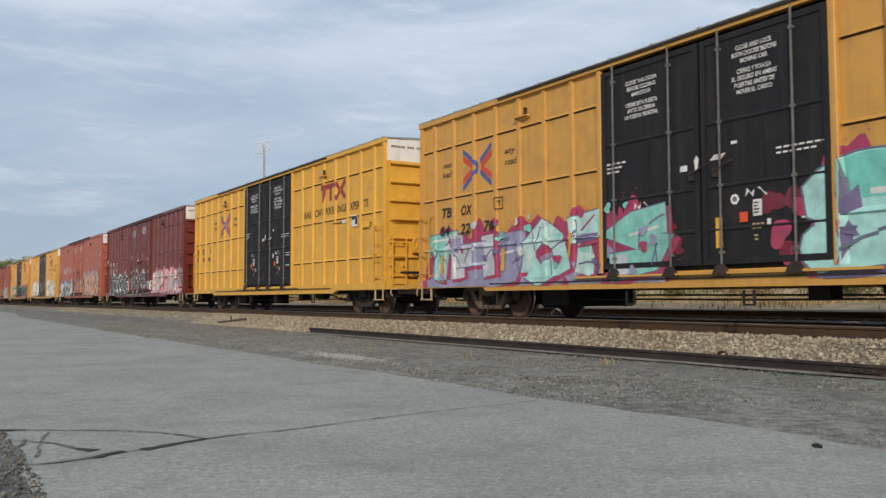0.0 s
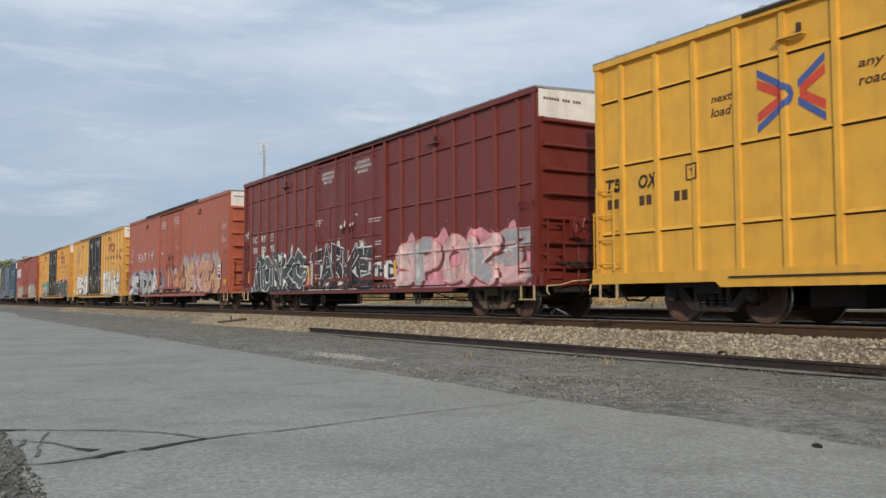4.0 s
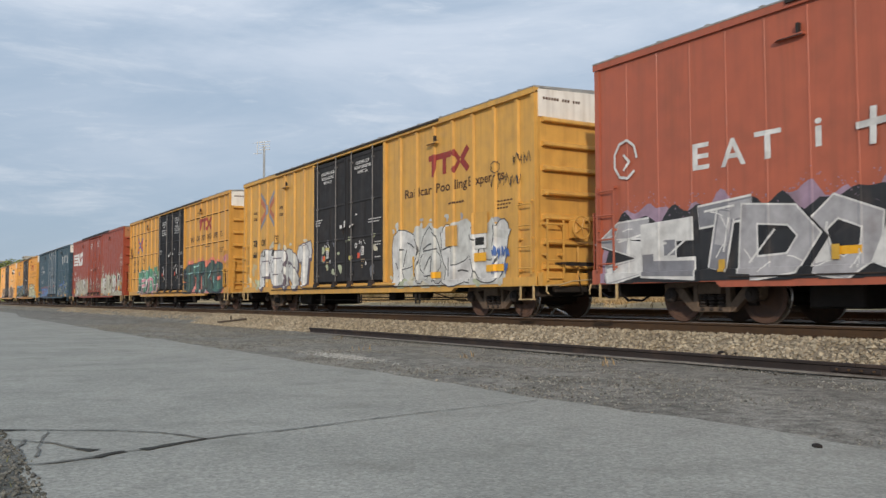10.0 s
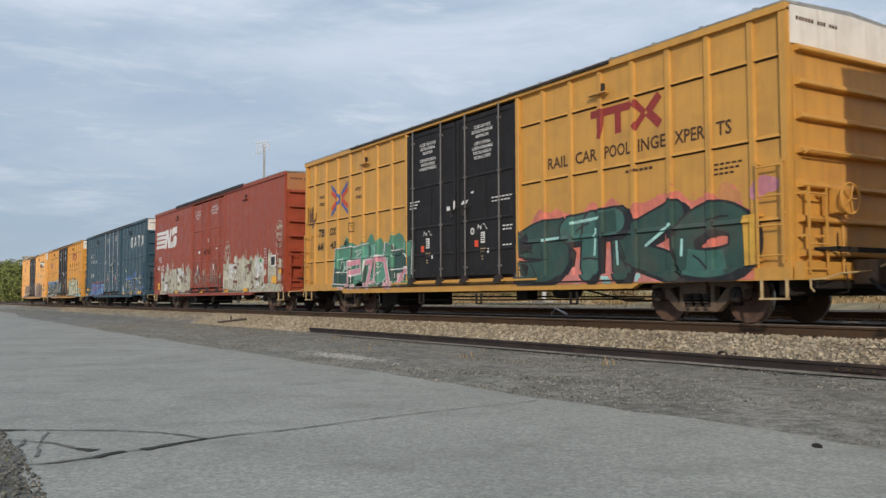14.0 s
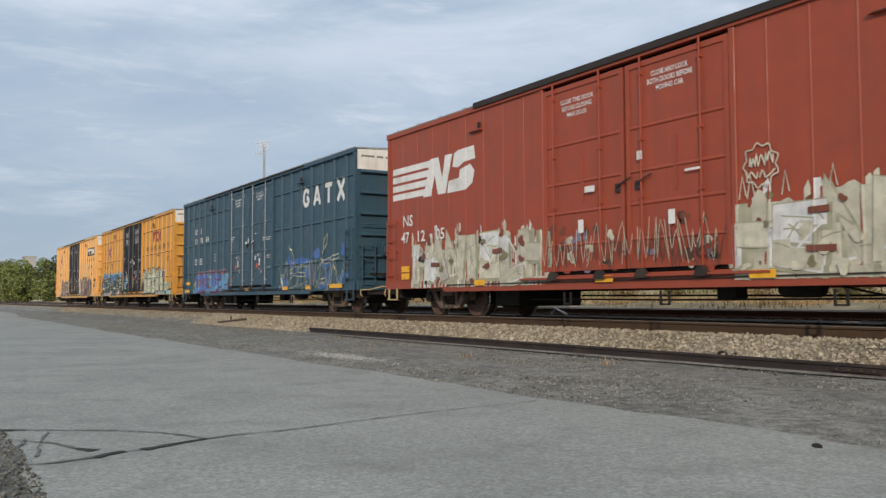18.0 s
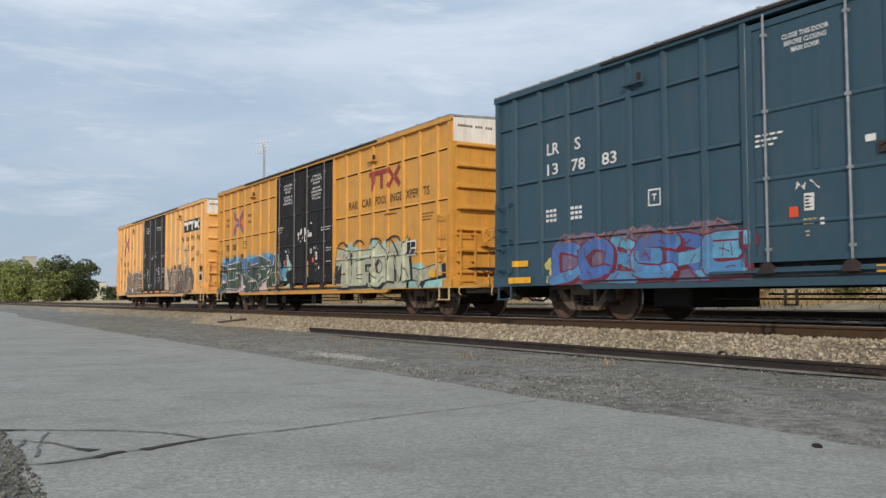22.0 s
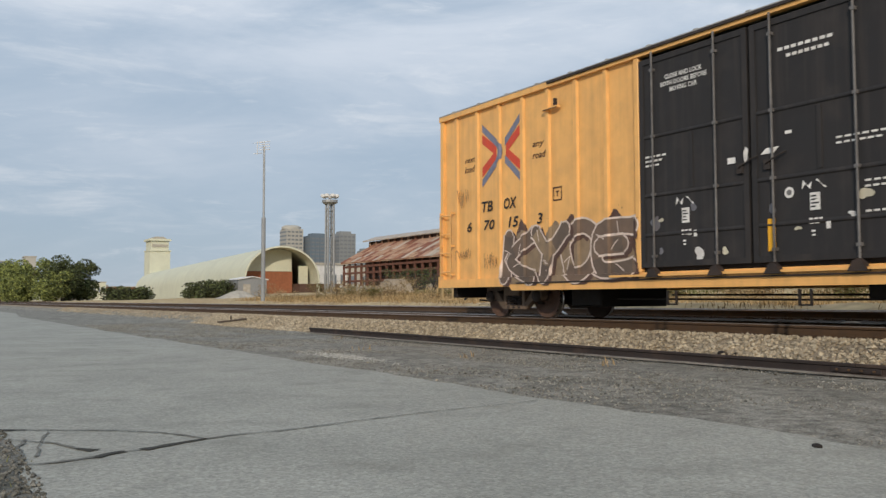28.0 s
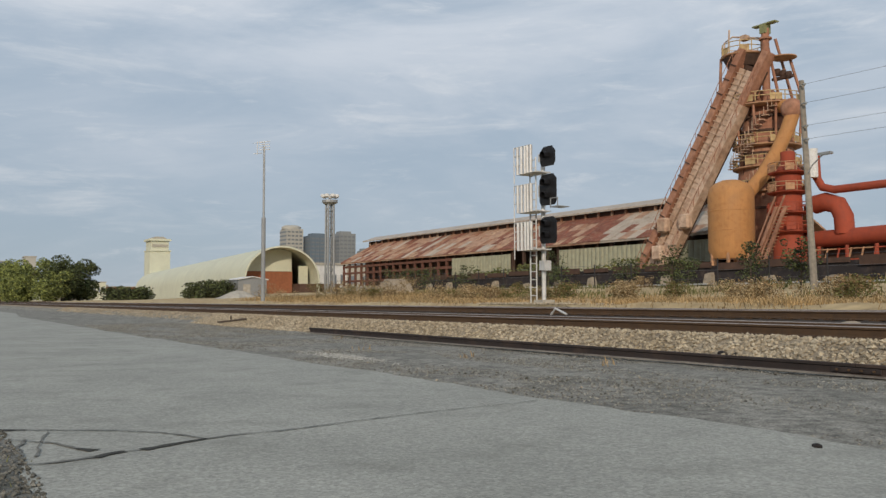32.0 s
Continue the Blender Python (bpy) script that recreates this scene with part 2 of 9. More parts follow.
def drape(bm, side, lift=0.005):
    """Lays a flat drawing (x along the car, y its layer, z up) on the car's side."""
    xs, zs = [v.co.x for v in bm.verts], [v.co.z for v in bm.verts]
    if not xs:
        return bm
    for x in side.folds_x(min(xs), max(xs)):
        bmesh.ops.bisect_plane(bm, geom=bm.verts[:] + bm.edges[:] + bm.faces[:], plane_co=(x, 0, 0), plane_no=(1, 0, 0), dist=1e-5)
    for z in side.folds_z(min(zs), max(zs)):
        bmesh.ops.bisect_plane(bm, geom=bm.verts[:] + bm.edges[:] + bm.faces[:], plane_co=(0, 0, z), plane_no=(0, 0, 1), dist=1e-5)
    for v in bm.verts:
        v.co.y = -(side.depth(v.co.x, v.co.z) + lift + v.co.y)
    return bm


def flat_face(bm, pts, layer=0.0, mi=0):
    f = bm.faces.new([bm.verts.new((x, layer, z)) for x, z in pts])
    f.material_index = mi
    return f


def ribbon(bm, pts, w, layer, mi, round_ends=True):
    """A thick stroke through points of the (x, z) plane."""
    for k, ((ax, az), (bx, bz)) in enumerate(zip(pts, pts[1:])):
        dx, dz = bx - ax, bz - az
        n = math.hypot(dx, dz) or 1
        ox, oz = -dz / n * w / 2, dx / n * w / 2
        flat_face(bm, [(ax + ox, az + oz), (bx + ox, bz + oz), (bx - ox, bz - oz), (ax - ox, az - oz)], layer + k * 0.00003, mi)
    if round_ends:
        for k, (x, z) in enumerate(pts):
            flat_face(bm, [(x + w / 2 * math.cos(i * math.pi / 4 + 0.3), z + w / 2 * math.sin(i * math.pi / 4 + 0.3)) for i in range(8)], layer + 0.00018 + k * 0.00003, mi)


# hand strokes of letters: points on a grid of ninths, strokes parted by a bar
GLYPHS = {
    "A": "00 49 90|23 73", "B": "00 09 68 75 15|55 83 70 00", "C": "97 59 16 03 40 92", "D": "00 09 68 95 71 00", "E": "98 08 01 91|05 65", "F": "00 09 99|05 65",
    "G": "97 49 06 12 60 93 94 54", "H": "00 09|90 99|05 95", "I": "40 49", "K": "00 09|99 14 90", "L": "09 00 91", "M": "00 19 53 89 90", "N": "00 09 80 99",
    "O": "11 06 49 87 82 40 11", "P": "00 09 78 75 14", "R": "00 09 78 75 14|44 90", "S": "98 38 06 84 71 00", "T": "08 99|59 40", "U": "09 12 50 82 99",
    "W": "09 20 56 70 99", "X": "09 90|00 99", "Y": "09 45 99|45 40", "V": "09 50 99", "Z": "09 98 01 90",
}


def strokes_of(ch):
    return [[(int(p[0]) / 9, int(p[1]) / 9) for p in one.split()] for one in GLYPHS[ch].split("|")]


def rounded(pts, n=5):
    """A smooth line through the points."""
    if len(pts) < 3:
        return pts
    out = []
    for i in range(len(pts) - 1):
        p0, p1, p2, p3 = pts[max(i - 1, 0)], pts[i], pts[i + 1], pts[min(i + 2, len(pts) - 1)]
        for k in range(n):
            t = k / n
            out.append(tuple(0.5 * (2 * b + (c - a) * t + (2 * a - 5 * b + 4 * c - d) * t * t + (3 * b - a - 3 * c + d) * t ** 3) for a, b, c, d in zip(p0, p1, p2, p3)))
    return out + [pts[-1]]


def band(bm, pts, w, layer, mi, flare=0.0, caps=False):
    """A stroke with mitred corners; flare widens its ends, caps rounds them."""
    n = len(pts)
    dirs = []
    for (ax, az), (bx, bz) in zip(pts, pts[1:]):
        d = math.hypot(bx - ax, bz - az) or 1e-6
        dirs.append(((bx - ax) / d, (bz - az) / d))
    rows = []
    for k, (x, z) in enumerate(pts):
        d0, d1 = dirs[max(k - 1, 0)], dirs[min(k, n - 2)]
        mx, mz = -(d0[1] + d1[1]), d0[0] + d1[0]
        q = math.hypot(mx, mz) or 1e-6
        mx, mz = mx / q, mz / q
        reach = w / 2 / max(0.55, abs(-mx * d1[1] + mz * d1[0]))
        if flare and k in (0, n - 1):
            e = -1 if k == 0 else 1
            x, z = x + d1[0] * e * w * flare * 0.5, z + d1[1] * e * w * flare * 0.5
            reach *= 1 + flare
        y = layer + k * 0.00003
        rows.append((bm.verts.new((x + mx * reach, y, z + mz * reach)), bm.verts.new((x - mx * reach, y, z - mz * reach))))
    for (a, b), (c, d) in zip(rows, rows[1:]):
        bm.faces.new((a, c, d, b)).material_index = mi
    if caps:
        for k in (0, n - 1):
            x, z = pts[k]
            flat_face(bm, [(x + w / 2 * math.cos(i * math.pi / 5), z + w / 2 * math.sin(i * math.pi / 5)) for i in range(10)], layer - 0.00012, mi)


def lumps(bm, x0, x1, z0, z1, rise, seed, mi=0, halo=0, layer=0.0):
    """A sprayed cloud: a lumpy upper outline, soft ends, and specks of overspray."""
    rnd = random.Random(seed)
    n = max(10, int((x1 - x0) / 0.09))
    ph = [rnd.uniform(0, 6.28) for _ in range(4)]
    top = []
    for i in range(n + 1):
        u = i / n
        x = x0 + (x1 - x0) * u
        ease = min(1.0, 0.30 + 0.70 * math.sin(min(1.0, min(x - x0, x1 - x) / 0.55) * math.pi / 2))
        wave = abs(math.sin((x - x0) * 1.9 + ph[0])) * 0.55 + abs(math.sin((x - x0) * 4.3 + ph[1])) * 0.30 + 0.15 * math.sin((x - x0) * 11 + ph[2])
        top.append((x, z0 + (z1 - z0) * ease * (1 - rise * (1 - wave)) + rnd.uniform(-0.012, 0.012)))
    for (ax, az), (bx, bz) in zip(top, top[1:]):
        flat_face(bm, [(ax, z0), (bx, z0), (bx, bz), (ax, az)], layer, mi)
    for i in range(halo):
        x, z = top[rnd.randrange(len(top))]
        x, z, r = x + rnd.gauss(0, 0.10), z + abs(rnd.gauss(0, 0.09)), rnd.uniform(0.004, 0.018)
        flat_face(bm, [(x + r * math.cos(a * 1.2566), z + r * math.sin(a * 1.2566)) for a in range(5)], layer + 0.0001 + 0.00004 * (i % 9), mi)


def lay_on(name, bm, mats, parent, side, label=""):
    bmesh.ops.triangulate(bm, faces=bm.faces[:])
    bmesh.ops.bisect_plane(bm, geom=bm.verts[:] + bm.edges[:] + bm.faces[:], plane_co=(0, 0, 0.705), plane_no=(0, 0, -1), clear_outer=True)
    drape(bm, side)
    return part(name, bm, mats, parent, label)


def piece(car, side, x0, x1, z0, z1, word, line, fills, label, seed, thick=0.42, rim=0.04, shine=None, back=None, rise=0.3, halo=0, shadow=None, soft=False,
          wild=0.06, lean=0.0, under=None, tint=0.6, over=0.12, flare=0.18, glow=None, chips=2):
    """A painted run of interlocked letter forms: cloud, under-colour, block shadows, rims, two-tone fills, cut lines and glints."""
    rnd = random.Random(seed)
    n = len(word)
    w, h = (x1 - x0) / n, z1 - z0
    root = None
    if back:
        bm = bmesh.new()
        lumps(bm, x0 - 0.12, x1 + 0.12, z0, z1 + 0.16 * h, rise, seed, 0, halo)
        root = lay_on("graffiti", bm, [back], car, side, label)
    if glow or under:
        bm = bmesh.new()
        if glow:
            lumps(bm, x0, x1, z0, z1 + 0.06 * h, rise * 0.8, seed + 1, 0, 0, 0.0003)
        if under:
            lumps(bm, x0 + 0.1, x1 - 0.1, z0, z0 + h * 0.55, 0.5, seed + 2, 1, 0, 0.0006)
        lay_on("paint_cloud", bm, [glow or under, under or glow], root or car, side, "" if root else label)
    t = thick * min(w, h * 0.8)
    line_of = (lambda p: rounded(p)) if soft else (lambda p: p)
    mats = []
    for m in (line, *fills, shadow, shine):
        if m and m not in mats:
            mats.append(m)
    idx = {m: k for k, m in enumerate(mats)}
    for i, ch in enumerate(word):
        bm = bmesh.new()
        lw, lh = w * (1 + over) - t, h * rnd.uniform(0.86, 1.0) - t
        lx, lz = x0 + i * w - w * over / 2 + t / 2, z0 + t / 2 + rnd.uniform(0, 0.05) * h
        sh = lean + rnd.uniform(-wild, wild)
        j = lambda: rnd.uniform(-wild, wild)
        g = [[(lx + (u + j() + sh * (v - 0.5)) * lw, lz + (v + j() * 0.6) * lh) for u, v in one] for one in strokes_of(ch)]
        o = 0.0012 + 0.0085 * (i % 2)
        if shadow:
            for q in g:
                band(bm, [(x + 0.10 * w, z - 0.05 * h) for x, z in line_of(q)], t + rim * 1.6, o, idx[shadow], flare, soft)
        o += 0.0010
        f1, f2 = fills[i % len(fills)], fills[(i + 1) % len(fills)]
        for k, q in enumerate(g):
            s = line_of(q)
            band(bm, s, t + 2 * rim, o + 0.0018 * k, idx[line], flare, soft)
            band(bm, s, t, o + 0.0018 * k + 0.0009, idx[f1], flare, soft)
        o += 0.0018 * len(g)
        for q in g:
            s = line_of(q)
            if f2 is not f1 and rnd.random() < tint:
                k = rnd.randrange(1, len(s))
                m = (s[k - 1][0] * 0.4 + s[k][0] * 0.6, s[k - 1][1] * 0.4 + s[k][1] * 0.6)
                tail = [m] + s[k:] if rnd.random() < 0.6 else s[:k] + [m]
                if len(tail) > 1 and math.hypot(tail[0][0] - tail[-1][0], tail[0][1] - tail[-1][1]) > 0.1:
                    band(bm, tail, t * 0.96, o, idx[f2])
            if shine:
                a, b = s[0], s[min(len(s) - 1, 2 if not soft else 6)]
                dx, dz = b[0] - a[0], b[1] - a[1]
                d = math.hypot(dx, dz) or 1
                ox, oz = -dz / d * t * 0.28, dx / d * t * 0.28
                band(bm, [(a[0] + ox + dx * 0.1, a[1] + oz + dz * 0.1), (a[0] + ox + dx * 0.7, a[1] + oz + dz * 0.7)], t * 0.13, o + 0.0009, idx[shine])
        for _ in range(chips):
            q = g[rnd.randrange(len(g))]
            k = rnd.randrange(len(q) - 1)
            u = rnd.uniform(0.15, 0.85)
            cx, cz = q[k][0] + (q[k + 1][0] - q[k][0]) * u, q[k][1] + (q[k + 1][1] - q[k][1]) * u
            a = rnd.uniform(0, 3.14)
            dx, dz = math.cos(a) * t * 0.48, math.sin(a) * t * 0.48
            band(bm, [(cx - dx, cz - dz), (cx + dx * 0.2, cz + dz * 0.2 + t * 0.06), (cx + dx, cz + dz)], t * 0.08, o + 0.0013, idx[line])
        lay_on("painted_letter", bm, mats, root or car, side, "" if root else label)
    return root


def flaked(car, side, x0, x1, z0, z1, mats, bare, seed, label):
    """Tall flaking upright strokes, ragged at the top, with bare spots where the paint has come off."""
    rnd = random.Random(seed)
    x, k = x0, 0
    while x < x1:
        wide = rnd.uniform(0.04, 0.13)
        top = z0 + (z1 - z0) * (0.72 + 0.16 * math.sin(k * 0.8 + seed) + rnd.uniform(-0.10, 0.10))
        bm = bmesh.new()
        z = z0
        while z < top:
            tall = min(rnd.uniform(0.25, 0.9), top - z)
            if tall < 0.03:
                break
            j = lambda q: rnd.uniform(-q, q)
            flat_face(bm, [(x + j(0.02), z), (x + wide + j(0.02), z + j(0.02)), (x + wide + j(0.02), z + tall + 0.02), (x + wide * 0.5 + j(0.04), z + tall + abs(j(0.16))), (x + j(0.03), z + tall + 0.02)], 0.0006 * (k % 2) + 0.0003 * rnd.randrange(2), rnd.randrange(len(mats)))
            if rnd.random() < 0.45:
                cx, cz, r = x + rnd.uniform(0, wide), z + rnd.uniform(0, tall), rnd.uniform(0.025, 0.09)
                flat_face(bm, [(cx + r * rnd.uniform(0.5, 1.1) * math.cos(a * 0.9), cz + r * rnd.uniform(0.6, 1.5) * math.sin(a * 0.9)) for a in range(7)], 0.0016, len(mats) + rnd.randrange(len(bare)))
            z += tall
        if rnd.random() < 0.4:
            ribbon(bm, [(x, z0 + rnd.uniform(0, 0.5)), (x + rnd.uniform(-0.05, 0.1), top)], 0.035, 0.0020, len(mats), False)
        drape(bm, side, 0.004)
        part("paint_stroke", bm, [*mats, *bare], car, label)
        x += wide * rnd.uniform(0.9, 1.9)
        k += 1


TEXTS = {}


def text_bm(body, height, x, z, align="LEFT", width=None, slant=0.0):
    """Letters of the built-in font, lying in the (x, z) plane, as a bmesh."""
    key = (body, align, slant)
    if key not in TEXTS:
        cu = bpy.data.curves.new("letters", "FONT")
        cu.body, cu.align_x, cu.size, cu.resolution_u, cu.shear, cu.offset = body, align, 1.0, 2, slant, 0.018
        ob = bpy.data.objects.new("letters", cu)
        me = bpy.data.meshes.new_from_object(ob)
        bpy.data.objects.remove(ob)
        TEXTS[key] = me
    bm = bmesh.new()
    bm.from_mesh(TEXTS[key])
    xs = [v.co.x for v in bm.verts]
    k = height / 0.70
    kx = width / (max(xs) - min(xs)) if width else k
    x_ref = min(xs) if align == "LEFT" else 0
    for v in bm.verts:
        v.co = Vector((x + (v.co.x - x_ref) * kx, 0.0, z + v.co.y * k))
    for f in bm.faces:
        f.material_index = 0
    return bm


def lettering(car, side, body, height, x, z, mat, align="LEFT", width=None, slant=0.0, label="", lift=0.006):
    bm = text_bm(body, height, x, z, align, width, slant)
    drape(bm, side, lift)
    if height < 0.2 or len(body) < 2:
        return tagged(part("lettering", bm, mat, car, label or "stencilled words"), label or "stencilled words", kind="stuff")
    seen = set()
    for start in bm.verts:
        if start in seen:
            continue
        isle, queue = {start}, [start]
        while queue:
            for e in queue.pop().link_edges:
                for v in e.verts:
                    if v not in isle:
                        isle.add(v)
                        queue.append(v)
        seen |= isle
        one = bmesh.new()
        copy = {v: one.verts.new(v.co) for v in bm.verts if v in isle}
        for face in bm.faces:
            if face.verts[0] in isle:
                one.faces.new([copy[v] for v in face.verts])
        part("letter", one, mat, car, label or "stencilled letter")
    bm.free()


def marks(car, side, groups, h, mat, label="stencilled marks", name="stencil"):
    """Plain bars for marks: groups of (x, z, count, width of one)."""
    bm = bmesh.new()
    for x, z, n, w in groups:
        for i in range(n):
            flat_face(bm, [(x + i * w * 1.35, z), (x + i * w * 1.35 + w, z), (x + i * w * 1.35 + w, z + h), (x + i * w * 1.35, z + h)])
    drape(bm, side, 0.006)
    return tagged(part(name, bm, mat, car, label), kind="stuff")


def initials(car, side, groups, h, z, mat, slant=0.0):
    """Stencilled reporting mark in groups of letters."""
    for x, body, w in groups:
        lettering(car, side, body, h, x, z, mat, width=w, slant=slant, label="stencilled reporting mark", lift=0.022)


def number(car, side, groups, h, z, mat, lift=0.022, slant=0.0):
    for x, body, w in groups:
        lettering(car, side, body, h, x, z, mat, width=w, slant=slant, label="stencilled car number", lift=lift)


def patch(car, side, x, z, w, h, mat, name="label_plate", label="", slant=0.0, lift=0.010):
    bm = bmesh.new()
    flat_face(bm, [(x, z), (x + w, z), (x + w + slant, z + h), (x + slant, z + h)])
    drape(bm, side, lift)
    return part(name, bm, mat, car, label)


def emblem(car, side, red, blue, big=False, shift=0.0):
    """Crossed arms, each a blue bar outside a red one; the blue of one half bends round the middle."""
    cx, cz = (2.52, 3.76) if big else (2.58 + shift, 3.53)

    def lay(name, bm, mat, parent, label=""):
        if big:
            for v in bm.verts:
                v.co.x, v.co.z = cx + (v.co.x - cx) * 1.22, cz + (v.co.z - cz) * 1.45
        drape(bm, side, 0.006)
        return part(name, bm, mat, parent, label)

    bm = bmesh.new()
    band(bm, [(cx - 0.10, cz + 0.16), (cx - 0.01, cz + 0.09), (cx + 0.02, cz), (cx - 0.01, cz - 0.09), (cx - 0.10, cz - 0.16)], 0.085, 0.005, 0)
    heart = lay("emblem", bm, blue, car, "emblem of crossed red and blue bars")
    for sx in (-1, 1):
        for sz in (-1, 1):
            gap = 0.05 if sx > 0 else 0.0
            for xa, za, xb, zb, mat in ((0.60, 0.45, 0.09 + gap, 0.13, blue), (0.60, 0.27, 0.12 + gap, 0.02, red)):
                hh = 0.062 if mat is blue else 0.076
                bm = bmesh.new()
                flat_face(bm, [(cx + sx * xb, cz + sz * zb - hh), (cx + sx * xa, cz + sz * za - hh), (cx + sx * xa, cz + sz * za + hh), (cx + sx * xb, cz + sz * zb + hh)], 0.0003 * (2 + sx) + 0.0006 * (sz + 1) + (0.0020 if mat is blue else 0))
                lay("emblem_bar", bm, mat, heart)


# ---------------------------------------------------------------- boxcar pieces
SHARED = {}


def shared(key, make):
    if key not in SHARED:
        SHARED[key] = make()
    return SHARED[key]


def post_mesh(mat, hat, base, z0, z1):
    w, t, h = hat
    bm = bmesh.new()
    prism(bm, [(-w, -0.01), (-t, h), (t, h), (w, -0.01)], lambda u, v, q: (u, -(base + v), q), z0, z1)
    return bm_mesh("side_post", bm, mat)


UNDERSHADED = ("warm_yellow_car_paint", "yellow_car_paint", "orange_yellow_car_paint", "faded_yellow_car_paint", "pale_yellow_car_paint")


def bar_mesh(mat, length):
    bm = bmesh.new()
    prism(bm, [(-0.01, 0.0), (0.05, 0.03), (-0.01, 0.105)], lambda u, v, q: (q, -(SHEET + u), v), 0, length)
    # lower face coloured dark for the shade beneath the bar
    if mat.name in UNDERSHADED:
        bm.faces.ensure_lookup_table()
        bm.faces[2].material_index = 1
    return bm_mesh("stiffener", bm, [mat, M["underside_shade"]])


def truck(car, x, mat_side, mat_wheel, front):
    """Bolster with two side frames, springs and bearing caps."""
    def bolster():
        bm = bmesh.new()
        box(bm, -0.22, 0.22, -1.0, 1.0, 0.40, 0.66)
        box(bm, -0.75, -0.60, -0.85, 0.85, 0.30, 0.38)
        box(bm, 0.60, 0.75, -0.85, 0.85, 0.30, 0.38)
        return bm_mesh("truck", bm, M["truck_dark"])

    def frame_mesh():
        bm = bmesh.new()
        pl = lambda u, v, q: (u, q, v)
        prism(bm, [(-1.10, 0.58), (-0.70, 0.60), (-0.40, 0.66), (0.40, 0.66), (0.70, 0.60), (1.10, 0.58), (1.10, 0.68), (0.78, 0.71), (0.45, 0.78), (-0.45, 0.78), (-0.78, 0.71), (-1.10, 0.68)], pl, -0.07, 0.07)
        prism(bm, [(-0.40, 0.19), (0.40, 0.19), (0.40, 0.28), (-0.40, 0.28)], pl, -0.08, 0.08)
        for s in (-1, 1):
            prism(bm, [(s * 0.36, 0.19), (s * 0.44, 0.19), (s * 0.84, 0.52), (s * 0.78, 0.60), (s * 0.64, 0.60), (s * 0.36, 0.30)], pl, -0.065, 0.065)
            prism(bm, [(s * 0.30, 0.27), (s * 0.42, 0.27), (s * 0.40, 0.67), (s * 0.30, 0.67)], pl, -0.075, 0.075)
            prism(bm, [(s * 0.76, 0.46), (s * 0.80, 0.40), (s * 0.98, 0.40), (s * 1.04, 0.46), (s * 1.04, 0.60), (s * 0.76, 0.60)], pl, -0.10, 0.10)
        box(bm, -0.26, 0.26, -0.13, 0.11, 0.50, 0.70)
        bmesh.ops.bevel(bm, geom=bm.edges[:], offset=0.012, segments=1, affect="EDGES")
        return bm_mesh("side_frame", bm, mat_side)

    def spring():
        bm = bmesh.new()
        for k in range(5):
            lathe(bm, [(0.055, 0.21 + k * 0.06), (0.075, 0.225 + k * 0.06), (0.075, 0.245 + k * 0.06), (0.055, 0.26 + k * 0.06)], 10)
        return bm_mesh("spring", bm, M["truck_dark"])

    def cap():
        bm = bmesh.new()
        lathe(bm, [(0.135, 0.0), (0.135, 0.06), (0.10, 0.10), (0.05, 0.11), (0.05, 0.13), (0.0001, 0.13)], 14, lambda a, b, c: (a, -c, b))
        return bm_mesh("bearing_cap", bm, M["truck_dark"])

    tr = link_mesh("truck", shared("bolster", bolster), car, (x, 0, 0), "dusty cast-steel two-axle truck")
    for s in (-1, 1):
        link_mesh("side_frame", shared(("sf", mat_side.name), frame_mesh), tr, (0, s * 1.0, 0))
        for k in (-0.2, 0.0, 0.2):
            link_mesh("spring", shared("spring", spring), tr, (k, s * 1.03, 0))
    for d in (-1, 1):
        link_mesh("bearing_cap", shared("cap", cap), tr, (d * 0.889, -1.07, WHEEL_R + 0.03))
    wheels = []
    for d in (-1, 1):
        def axle():
            bm = bmesh.new()
            lathe(bm, [(0.08, -1.06), (0.08, -0.86), (0.10, -0.70), (0.085, 0.0), (0.10, 0.70), (0.08, 0.86), (0.08, 1.06)], 12, lambda a, b, c: (a, c, b))
            return bm_mesh("wheelset", bm, M["truck_dark"], True)

        def wheel():
            bm = bmesh.new()
            r = WHEEL_R
            prof = [(0.0001, 0.05), (0.11, 0.06), (0.13, 0.05), (0.16, -0.005), (0.33, 0.02), (0.37, 0.055), (r - 0.012, 0.062), (r, 0.05), (r + 0.004, -0.03), (r + 0.025, -0.045), (r + 0.025, -0.065),
                    (r - 0.04, -0.075), (0.36, -0.06), (0.16, -0.045), (0.11, -0.09), (0.0001, -0.09)]
            mis = [0] * 6 + [0, 1, 1, 0, 0, 0, 0, 0, 0]
            lathe(bm, prof, 36, lambda a, b, c: (a, -c, b), mis)
            return bm_mesh("wheel", bm, [mat_wheel, M["tread"]], True)

        ws = link_mesh("wheelset", shared("axle", axle), car, (x + d * 0.889, 0, WHEEL_R), "rusty axle with two flanged wheels")
        a = link_mesh("wheel", shared(("wheel", mat_wheel.name), wheel), ws, (0, -GAUGE_HALF - 0.01, 0))
        b = link_mesh("wheel", shared(("wheel", mat_wheel.name), wheel), ws, (0, GAUGE_HALF + 0.01, 0))
        b.rotation_euler = (0, 0, math.pi)
        wheels.append(ws)
    return wheels


